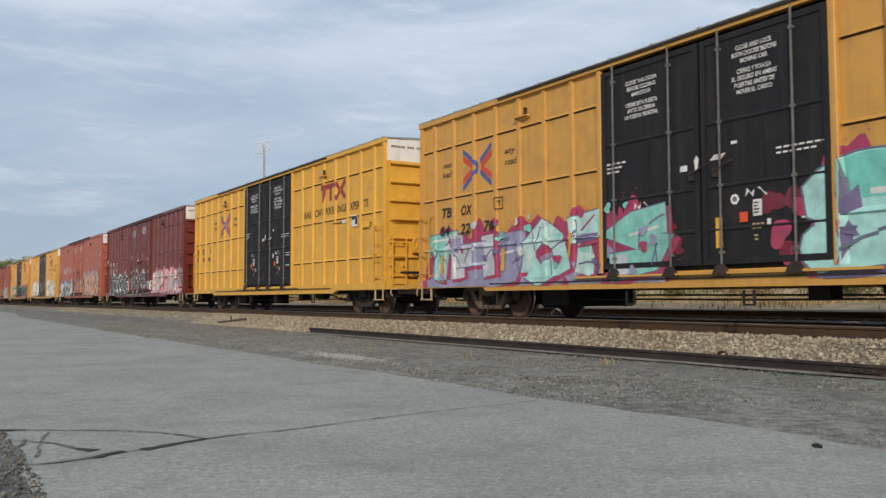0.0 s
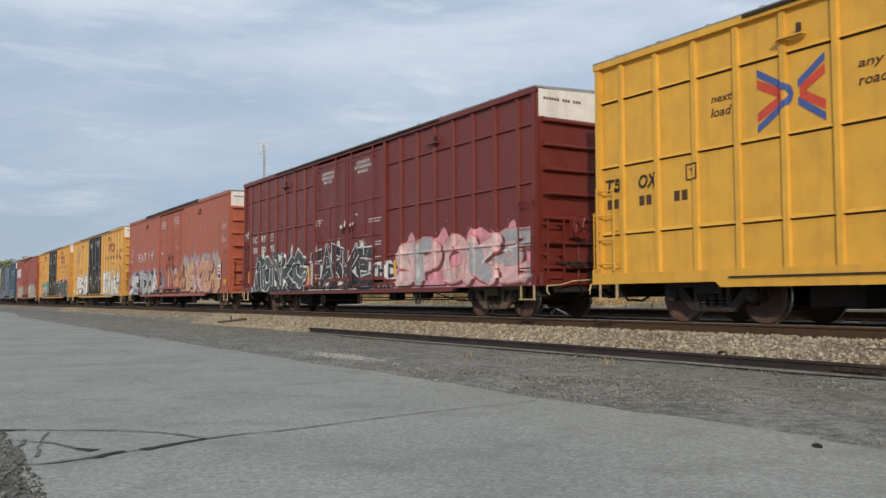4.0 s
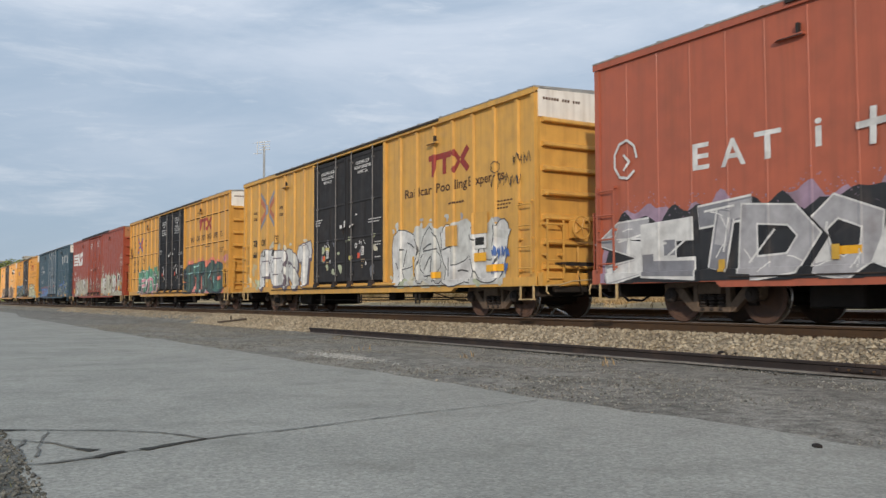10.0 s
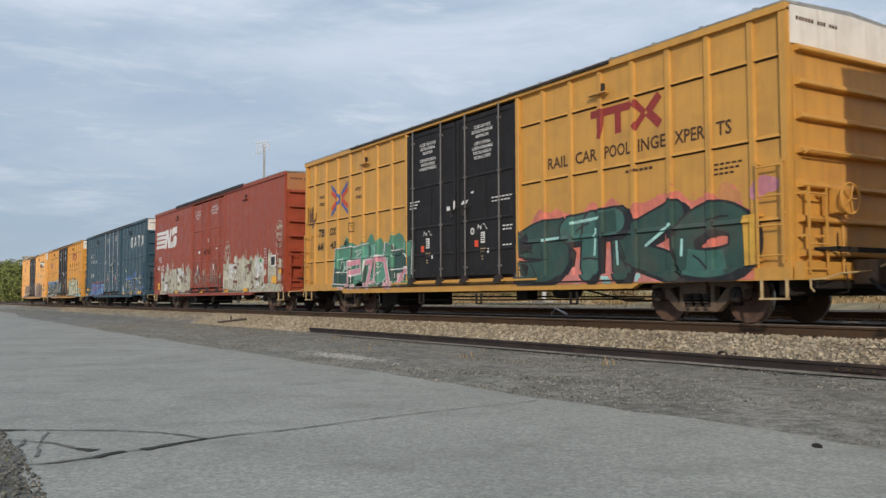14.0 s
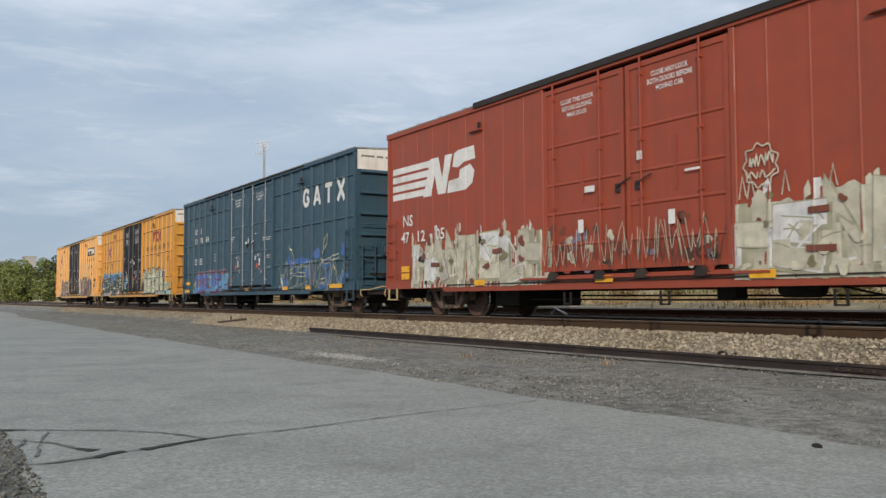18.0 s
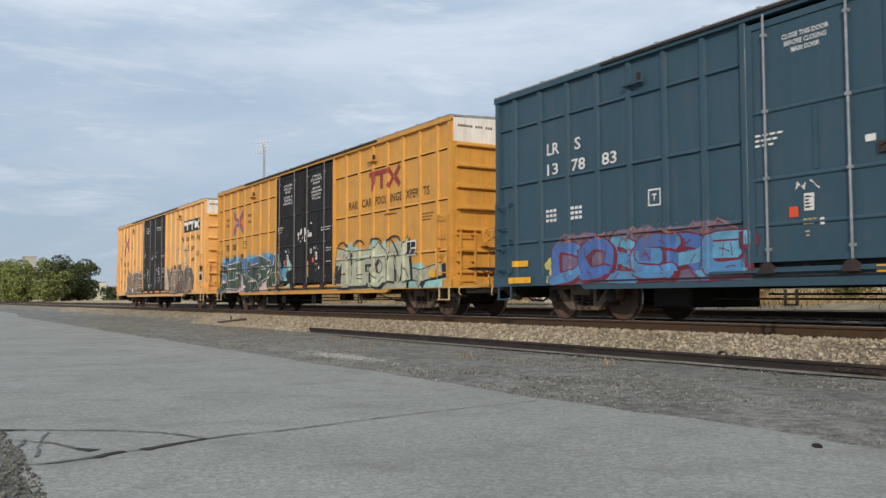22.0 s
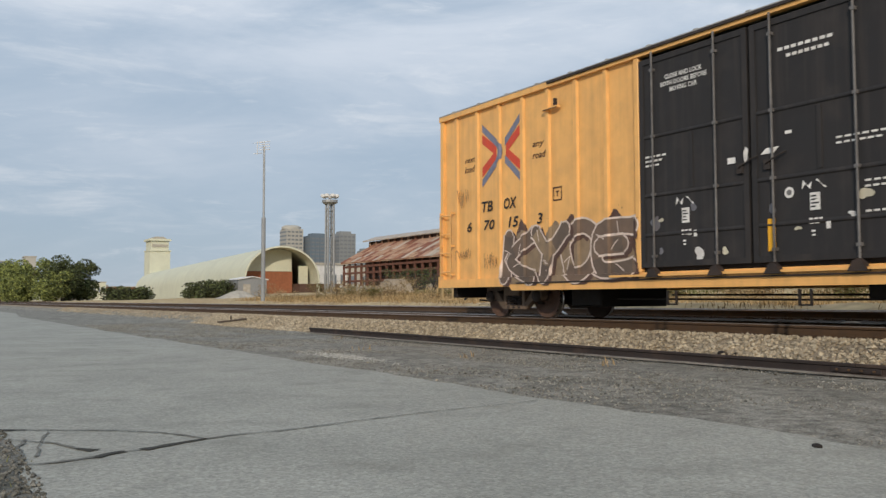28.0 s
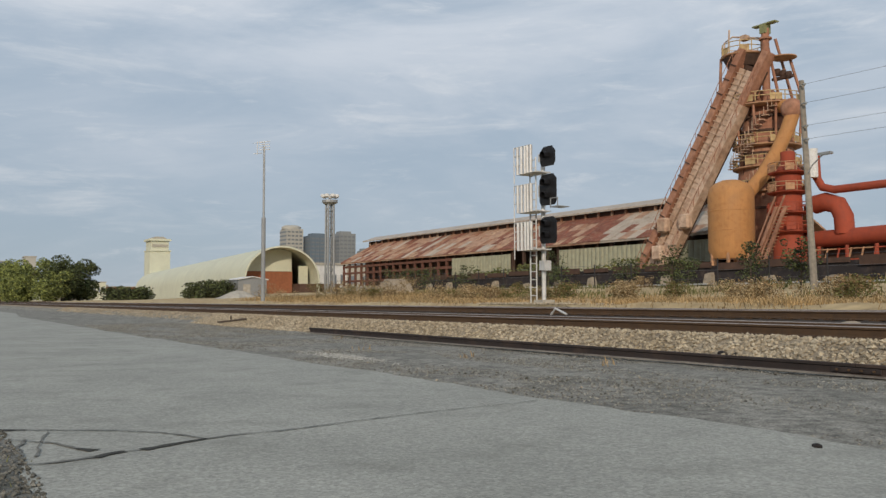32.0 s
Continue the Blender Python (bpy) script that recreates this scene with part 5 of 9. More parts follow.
def build_furnace():
    f = thing("blast_furnace", "tall rust-brown disused blast furnace with skip bridge", "blast furnace")
    cx, cy = -66.9, 86.0
    bm = bmesh.new()
    lathe(bm, [(4.0, 2.0), (4.0, 8.0), (3.5, 9.5), (3.6, 13.0), (3.1, 16.5), (2.6, 23.4), (1.7, 24.6), (1.0, 25.4)], 28, lambda a, b, c: (cx + a, cy + b, c))
    part("furnace_body", bm, M["f_rust"], f, "riveted rust-brown furnace stack", True)
    for z in (11.2, 14.3, 17.6, 20.2, 21.9):
        bm = bmesh.new()
        r = 3.7 if z < 15 else 3.2 if z < 20 else 3.0
        lathe(bm, [(r - 0.3, 0), (r, 0.03), (r, 0.28), (r - 0.3, 0.31)], 28, lambda a, b, c: (cx + a, cy + b, z + c))
        part("hoop", bm, M["f_dark"], f)
    for z, r, m in ((13.1, 4.2, "f_deck"), (16.0, 3.9, "f_deck"), (18.5, 3.9, "f_deck"), (23.2, 4.3, "f_deck")):
        deck_ring(cx, cy, z, r, f, M[m])
        rail_ring("railing", cx, cy, z + 0.35, r - 0.1, f, M["f_rail"])
    for k in range(10):
        a = 2 * math.pi * k / 10
        bm = bmesh.new()
        rod(bm, (cx + 3.6 * math.cos(a), cy + 3.6 * math.sin(a), 18.9), (cx + 3.9 * math.cos(a), cy + 3.9 * math.sin(a), 23.3), 0.15, 6)
        part("column", bm, M["f_rust"], f)
    # top works
    tx, ty = -68.7, 84.5
    deck_ring(tx, ty, 29.6, 2.6, f, M["f_deck"], 0.4)
    rail_ring("railing", tx, ty, 29.9, 2.5, f, M["f_rail"], 12, 1.3)
    bm = bmesh.new()
    lathe(bm, [(0.4, 27.9), (1.8, 28.4), (2.4, 29.6)], 18, lambda a, b, c: (tx + a, ty + b, c))
    part("hopper", bm, M["f_dark"], f, "dark charging hopper", True)
    bm = bmesh.new()
    pipe(bm, [(tx - 2.9, ty, 29.8), (tx - 2.8, ty, 32.2), (tx - 1.6, ty, 32.6), (tx + 1.2, ty, 31.8), (tx + 4.0, ty, 31.0)], 0.10, 6)
    pipe(bm, [(tx - 1.4, ty - 1, 30.6), (tx - 1.2, ty - 1, 33.2)], 0.1, 6)
    box(bm, tx - 0.2, tx + 0.6, ty - 0.4, ty + 0.4, 31.7, 32.3)
    part("hoist_frame", bm, M["f_pale"], f)
    for a, b in (((-71.2, 83, 23.4), (-70.8, 83, 29.8)), ((-63.6, 84, 24.2), (-65.4, 84.4, 31.2)), ((-66.4, 84, 24.2), (-65.3, 84.4, 31.2)), ((-61.9, 86, 23.4), (-63.4, 86, 28.4)), ((-68.6, 83, 24.2), (-68.6, 83, 30.3)), ((-64.0, 87, 24.2), (-64.6, 85, 31.0))):
        bm = bmesh.new()
        rod(bm, a, b, 0.17, 6)
        part("strut", bm, M["f_rust"], f)
    bm = bmesh.new()
    rod(bm, (-65.2, 84, 23.6), (-65.2, 84, 32.2), 0.45, 12)
    lathe(bm, [(0.75, 30.9), (0.75, 31.1)], 12, lambda a, b, c: (-65.2 + a, 84 + b, c))
    part("gas_uptake", bm, M["f_rust"], f, "upright gas pipe", True)
    bm = bmesh.new()
    box(bm, -65.6, -64.8, 83.5, 84.5, 31.6, 32.7)
    box(bm, -66.7, -63.6, 83.6, 84.4, 32.6, 32.75)
    part("valve_house", bm, surface("olive_valve_paint", (0.24, 0.25, 0.12), rough=0.8), f, "olive green valve box")
    deck_ring(-63.6, 85.0, 28.4, 1.5, f, M["f_deck"], 0.3)
    for k in range(3):
        bm = bmesh.new()
        lathe(bm, [(0.3, 26.6), (0.42, 26.9), (0.3, 27.4)], 10, lambda a, b, c: (-64.4 + k * 0.75 + a, 85 + b, c - 0.3 * k))
        part("bleeder_valve", bm, M["f_dark"], f)
    bm = bmesh.new()
    box(bm, -65.0, -62.4, 84.7, 85.3, 26.1, 26.4)
    part("valve_beam", bm, M["f_dark"], f)
    # downcomer
    bm = bmesh.new()
    pipe(bm, [(-63.6, 84.6, 22.9), (-62.3, 84.2, 22.6), (-61.8, 84, 21.6), (-62.2, 83.6, 19.9), (-63.0, 82.6, 17.2), (-64.1, 81.4, 14.6), (-65.3, 80.0, 12.4)], 0.80, 16)
    part("downcomer", bm, M["f_orange"], f, "orange-brown downcomer pipe", True)
    bm = bmesh.new()
    bmesh.ops.create_uvsphere(bm, u_segments=16, v_segments=10, radius=1.2, matrix=Matrix.Translation((-61.9, 84, 22.2)))
    part("elbow", bm, M["f_rust"], f, "", True)
    # skip bridge
    A, B = Vector((-79.4, 79.0, 3.2)), Vector((-65.6, 83.0, 29.2))
    d = (B - A).normalized()
    n = Vector((0, -1, 0))
    n = (n - d * n.dot(d)).normalized()
    lat = d.cross(n).normalized()
    if lat.x < 0:
        lat = -lat
    L = (B - A).length

    def beam(off, half_w, half_h, mat, label, a=0.0, b=1.0, lift=0.0):
        bm2 = bmesh.new()
        p, q = A + d * (L * a) + lat * off + n * lift, A + d * (L * b) + lat * off + n * lift
        v = [bm2.verts.new(o + lat * (su * half_w) + n * (sv * half_h)) for o in (p, q) for su, sv in ((-1, -1), (1, -1), (1, 1), (-1, 1))]
        for fc in ((0, 1, 2, 3), (7, 6, 5, 4), (0, 4, 5, 1), (1, 5, 6, 2), (2, 6, 7, 3), (3, 7, 4, 0)):
            bm2.faces.new([v[i] for i in fc])
        part("girder", bm2, mat, f, label)

    beam(-1.85, 0.45, 0.7, M["f_rust"], "rusty skip bridge girder")
    beam(-0.75, 0.42, 0.25, M["f_pale"], "pale skip track", 0, 0.93)
    beam(0.35, 0.42, 0.25, M["f_pale"], "pale skip track", 0, 0.93)
    beam(1.5, 0.5, 0.7, M["f_pale"], "pale skip bridge girder", 0, 0.80)
    beam(1.5, 0.48, 0.7, M["f_rust"], "rusty skip bridge girder", 0.80, 1.02)
    beam(-0.2, 2.2, 0.12, M["f_dark"], "", 0, 0.95, -0.7)
    for k in range(16):
        t = 0.03 + k * 0.06
        bm = bmesh.new()
        rod(bm, A + d * (L * t) + lat * -2.3 + n * 0.8, A + d * (L * t) + lat * -1.4 + n * 0.8, 0.07, 5)
        part("brace", bm, M["f_dark"], f)
    for k in range(40):
        t = 0.02 + k * 0.0228
        bm = bmesh.new()
        rod(bm, A + d * (L * t) + lat * -1.4 + n * 0.30, A + d * (L * t) + lat * 1.1 + n * 0.30, 0.06, 4)
        part("sleeper", bm, M["f_pale"], f)
    for o in (-2.2, 1.9):
        bm = bmesh.new()
        for k in range(20):
            p = A + d * (L * (0.03 + 0.048 * k)) + lat * o + n * 0.7
            rod(bm, p, p + Vector((0, 0, 1.0)), 0.035, 4)
        rod(bm, A + d * (L * 0.03) + lat * o + n * 0.7 + Vector((0, 0, 1.0)), A + d * (L * 0.94) + lat * o + n * 0.7 + Vector((0, 0, 1.0)), 0.035, 4)
        part("handrail", bm, M["f_rust"], f)
    # stairs and pipes on the stack
    for z0, z1, a0 in ((9.5, 13.2, 3.9), (13.2, 16.1, 4.6), (16.2, 18.6, 4.0), (18.7, 23.3, 4.7)):
        for k in range(10):
            bm = bmesh.new()
            a, z = a0 + 0.11 * k, z0 + (z1 - z0) * k / 9
            p = Vector((cx + 4.0 * math.cos(a), cy + 4.0 * math.sin(a), z))
            box(bm, p.x - 0.35, p.x + 0.35, p.y - 0.3, p.y + 0.3, p.z, p.z + 0.07)
            rod(bm, p + Vector((0, -0.3, 0)), p + Vector((0, -0.3, 1.0)), 0.04, 4)
            part("stair_tread", bm, M["f_pale"], f)
    for k in range(7):
        a = 3.6 + 0.42 * k
        bm = bmesh.new()
        rod(bm, (cx + 3.3 * math.cos(a), cy + 3.3 * math.sin(a), 9.0 + (k % 3)), (cx + 3.0 * math.cos(a), cy + 3.0 * math.sin(a), 17.5 + 1.5 * (k % 4)), 0.10, 6)
        part("riser_pipe", bm, M["f_pale"] if k % 2 else M["f_dark"], f)
    for t, o in ((0.30, 1.9), (0.24, -0.9), (0.13, 0.2)):
        bm = bmesh.new()
        c = A + d * (L * t) + lat * o + n * 0.9
        box(bm, c.x - 0.8, c.x + 0.8, c.y - 0.5, c.y + 0.5, c.z - 0.9, c.z + 0.9)
        bmesh.ops.bevel(bm, geom=bm.edges[:], offset=0.2, segments=1, affect="EDGES")
        part("skip_box", bm, M["f_pale"], f)
    # base works
    bm = bmesh.new()
    box(bm, -72.0, -60.5, 80, 90, 1.8, 4.2)
    box(bm, -76.5, -72.0, 79, 84, 1.8, 5.4)
    part("base", bm, M["f_dark"], f, "dark furnace base")
    bm = bmesh.new()
    for k in range(9):
        x = -76.2 + k * 0.75
        rod(bm, (x, 78.6, 3.0), (x + (0.5 if k % 2 else -0.4), 78.6, 5.9 - 0.15 * k), 0.09, 5)
    pipe(bm, [(-76.4, 78.5, 6.3), (-74.5, 78.5, 5.6), (-72.6, 78.5, 5.2)], 0.14, 6)
    part("pipework", bm, M["f_pale"], f)

    t = thing("dust_catcher", "ochre-orange upright domed steel tank", "tank")
    bm = bmesh.new()
    c = (-65.6, 78.0)
    lathe(bm, [(2.1, 5.4), (2.5, 6.3), (2.5, 12.5), (2.32, 13.2), (1.8, 13.75), (1.0, 14.1), (0.0001, 14.2)], 32, lambda a, b, z: (c[0] + a, c[1] + b, z))
    part("shell", bm, M["f_orange"], t, "", True)
    for k in range(6):
        a = k * math.pi / 3
        bm = bmesh.new()
        rod(bm, (c[0] + 2.2 * math.cos(a), c[1] + 2.2 * math.sin(a), 1.9), (c[0] + 2.2 * math.cos(a), c[1] + 2.2 * math.sin(a), 6.0), 0.2, 6)
        part("leg", bm, M["f_deck"], t)
    for z in (8.4, 10.6):
        bm = bmesh.new()
        lathe(bm, [(2.45, z), (2.53, z + 0.03), (2.53, z + 0.12), (2.45, z + 0.15)], 32, lambda a, b, q: (c[0] + a, c[1] + b, q))
        part("weld_band", bm, M["f_orange"], t)

    s = thing("hot_stove", "faded red upright stove with ringed platforms", "furnace stove")
    c = (-59.6, 80.0)
    bm = bmesh.new()
    lathe(bm, [(1.7, 2.0), (1.7, 6.4), (1.35, 7.4), (1.35, 14.6), (1.0, 15.0), (0.75, 15.2), (0.75, 16.6), (0.0001, 16.8)], 24, lambda a, b, z: (c[0] + a, c[1] + b, z))
    part("shell", bm, M["f_red"], s, "", True)
    for z, r in ((14.2, 2.1), (12.1, 2.15), (9.9, 2.25), (7.9, 2.2)):
        deck_ring(c[0], c[1], z, r, s, M["f_red"], 0.22)
        rail_ring("railing", c[0], c[1], z + 0.22, r - 0.05, s, M["f_deck"] if z > 11 else M["f_red"], 12, 0.95)
    bm = bmesh.new()
    rod(bm, (-57.0, 80.5, 13.6), (-57.0, 80.5, 16.6), 0.55, 12)
    part("white_tank", bm, M["lamp_white"], s, "small white tank")
    stair = thing("stairway", "rusty steel stairway up to the stove", "stairs")
    for o in (0.0, 1.1):
        bm = bmesh.new()
        prism(bm, [(-61.9 + o, 3.2), (-61.5 + o, 3.2), (-57.9 + o, 10.4), (-58.3 + o, 10.4)], lambda u, v, q: (u, q, v), 75.9, 76.1)
        prism(bm, [(-61.9 + o, 4.3), (-61.75 + o, 4.3), (-58.1 + o, 11.5), (-58.3 + o, 11.5)], lambda u, v, q: (u, q, v), 75.95, 76.05)
        box(bm, -62.2 + o, -61.6 + o, 75.8, 76.2, 2.0, 3.3)
        part("stringer", bm, M["f_rust"], stair)
    for k in range(22):
        bm = bmesh.new()
        box(bm, -61.7 + k * 0.165, -60.5 + k * 0.165, 76.0, 76.8, 3.4 + k * 0.33, 3.46 + k * 0.33)
        part("tread", bm, M["f_deck"], stair)

    p = thing("gas_main", "faded red large-bore gas pipes on trestles", "pipe")
    bm = bmesh.new()
    pipe(bm, [(-57.9, 82, 10.9), (-56.6, 82, 11.1), (-55.2, 82, 10.6), (-54.6, 82, 9.4), (-54.5, 82, 7.6)], 0.98, 18)
    part("bend", bm, M["f_red"], p, "", True)
    bm = bmesh.new()
    pipe(bm, [(-59, 82.1, 7.2), (-50, 82.1, 7.35), (-32, 82.1, 7.5), (30, 82.1, 7.5)], 0.88, 18)
    part("main", bm, M["f_red"], p, "", True)
    bm = bmesh.new()
    pipe(bm, [(-57.3, 81.5, 16.0), (-57.2, 81.5, 13.6), (-56.6, 81.5, 12.6), (-55.2, 81.5, 12.2), (-48, 81.5, 12.2), (20, 81.5, 12.2)], 0.42, 14)
    part("upper_pipe", bm, M["f_red"], p, "", True)
    for k in range(12):
        bm = bmesh.new()
        x = -57 + k * 3.2
        rod(bm, (x, 81.2, 2.0), (x, 81.2, 6.4), 0.2, 6)
        part("leg", bm, M["f_red"], p)
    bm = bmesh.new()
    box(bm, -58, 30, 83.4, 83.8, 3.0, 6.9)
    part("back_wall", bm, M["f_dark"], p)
    w = thing("red_platform", "low red steel platform with railing under the pipes", "platform")
    bm = bmesh.new()
    box(bm, -58, 0, 79.2, 81, 3.9, 4.9)
    part("deck", bm, M["f_red"], w)
    for k in range(26):
        bm = bmesh.new()
        x = -57.5 + k * 1.3
        rod(bm, (x, 79.2, 4.9), (x + 0.3, 79.2, 6.0), 0.10, 5)
        rod(bm, (x, 79.2, 5.9), (x + 1.3, 79.2, 5.9), 0.07, 5)
        part("rail_bay", bm, M["f_deck"] if k % 3 else M["f_red"], w)


def build_shed():
    s = thing("casting_shed", "long rusty corrugated casting shed with roof monitor", "industrial shed")
    x0, x1 = -181.0, -72.0
    bm = bmesh.new()
    prism(bm, [(84.0, 9.15), (84.0, 8.9), (92.6, 13.35), (92.6, 13.65)], lambda u, v, q: (q, u, v), x0, -118)
    part("roof", bm, M["shed_roof"], s, "rust-streaked corrugated roof slope")
    bm = bmesh.new()
    prism(bm, [(84.0, 9.15), (84.0, 8.9), (92.6, 13.35), (92.6, 13.65)], lambda u, v, q: (q, u, v), -118, -94)
    part("roof", bm, M["shed_roof"], s, "rust-red corrugated roof slope")
    bm = bmesh.new()
    prism(bm, [(84.0, 9.15), (84.0, 8.9), (92.6, 13.35), (92.6, 13.65)], lambda u, v, q: (q, u, v), -94, x1)
    part("roof", bm, M["shed_pale"], s, "pale corrugated roof slope")
    bm = bmesh.new()
    prism(bm, [(97.4, 13.65), (97.4, 13.35), (106, 8.9), (106, 9.15)], lambda u, v, q: (q, u, v), x0, x1)
    part("roof", bm, M["shed_roof"], s)
    bm = bmesh.new()
    prism(bm, [(91.6, 14.45), (95, 15.5), (98.4, 14.45), (98.4, 14.7), (95, 15.8), (91.6, 14.7)], lambda u, v, q: (q, u, v), x0 - 4, x1)
    part("monitor_roof", bm, M["shed_pale"], s, "pale raised monitor roof")
    # solid dark box; its colour stands for the shade inside the monitor
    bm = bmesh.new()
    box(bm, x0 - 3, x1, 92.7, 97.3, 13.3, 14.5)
    part("monitor_gap", bm, M["f_dark"], s, "dark box painted as the shade in the monitor opening")
    for k in range(36):
        bm = bmesh.new()
        x = x0 - 2 + k * 3.05
        box(bm, x, x + 0.3, 92.3, 92.65, 13.5, 14.5)
        part("monitor_post", bm, M["shed_roof"], s)
    rnd = random.Random(61)
    tones = [M["shed_roof"], M["shed_red"], M["shed_pink"], M["shed_pale"]]
    for m in tones:
        def sheet():
            bm = bmesh.new()
            prism(bm, [(0, 0.30), (2.30, 1.505), (2.30, 1.565), (0, 0.36)], lambda u, v, q: (q, u, v), 0, 1.74)
            for q in range(4):
                prism(bm, [(0, 0.36), (2.30, 1.565), (2.30, 1.605), (0, 0.40)], lambda u, v, p: (p, u, v), 0.08 + q * 0.44, 0.24 + q * 0.44)
            return bm_mesh("roof_sheet", bm, m)
        shared(("sheet", m.name), sheet)
    for k in range(61):
        x = x0 + k * 1.78
        for r in range(4):
            u = rnd.random()
            if x > -96:
                m = tones[3] if u < 0.5 + 0.12 * r else tones[1] if u < 0.85 else tones[2]
            elif x > -120:
                m = tones[1] if u < 0.62 else tones[0] if u < 0.85 else tones[2]
            else:
                m = tones[0] if u < 0.40 else tones[1] if u < 0.58 else tones[2] if u < 0.90 else tones[3]
            sh = link_mesh("roof_sheet", shared(("sheet", m.name), None), s, (x + rnd.uniform(-0.05, 0.05), 83.9 + r * 2.14, 8.86 + r * 1.12 + 0.03 * (r % 2) + rnd.uniform(0, 0.05)))
            sh.rotation_euler = (rnd.uniform(-0.008, 0.008), 0, rnd.uniform(-0.012, 0.012))
    for k in range(37):
        bm = bmesh.new()
        x = x0 + k * 2.95
        box(bm, x, x + 0.45, 84.6, 85.0, 1.8, 8.9)
        part("column", bm, M["shed_column"] if x < -134 else M["f_dark"], s)
    for a, b in ((-134.0, -116.0), (-103.4, -84.5), (-84.0, -73)):
        n = int((b - a) / 0.9)
        for k in range(n):
            bm = bmesh.new()
            x = a + k * 0.9
            prism(bm, [(x, 84.30), (x + 0.3, 84.18), (x + 0.6, 84.18), (x + 0.9, 84.30), (x + 0.9, 84.4), (x, 84.4)], lambda u, v, q: (u, v, q), 4.9, 8.35)
            part("wall_sheet", bm, M["shed_wall"], s)
    for z in (4.8, 6.6, 8.0):
        bm = bmesh.new()
        box(bm, x0, -134, 84.55, 85.05, z, z + 0.45)
        part("girt", bm, M["shed_column"], s)
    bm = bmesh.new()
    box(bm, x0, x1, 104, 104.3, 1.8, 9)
    # added dark screen behind the columns, in place of the shed's inner shade
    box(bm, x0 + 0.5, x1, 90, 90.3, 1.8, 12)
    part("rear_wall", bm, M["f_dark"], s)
    bm = bmesh.new()
    box(bm, x0, x1, 84.2, 106, 1.6, 3.9)
    part("plinth", bm, M["concrete"], s)

    t = thing("stock_trestle", "long low dark stock trestle with pale buttresses", "trestle")
    bm = bmesh.new()
    box(bm, -108, 40, 57.4, 58.4, 1.9, 3.75)
    part("wall", bm, M["trestle"], t)
    rnd = random.Random(5)
    for k in range(40):
        bm = bmesh.new()
        x = -100 + k * 2.6 + rnd.uniform(-0.5, 0.5)
        h = rnd.uniform(0.7, 1.3)
        prism(bm, [(x, 1.9), (x + rnd.uniform(1.0, 1.7), 1.9), (x + 0.9, 1.9 + h), (x + 0.3, 1.9 + h * 0.9)], lambda u, v, q: (u, q, v), 56.9, 57.4)
        part("buttress", bm, M["stone"] if k % 2 else M["trestle"], t)
    for k in range(24):
        bm = bmesh.new()
        x = -100 + k * 4.2
        box(bm, x, x + 3.4, 57.2, 57.4, 3.35 + 0.12 * (k % 3), 3.95 + 0.1 * (k % 2))
        part("beam", bm, M["f_dark"], t)


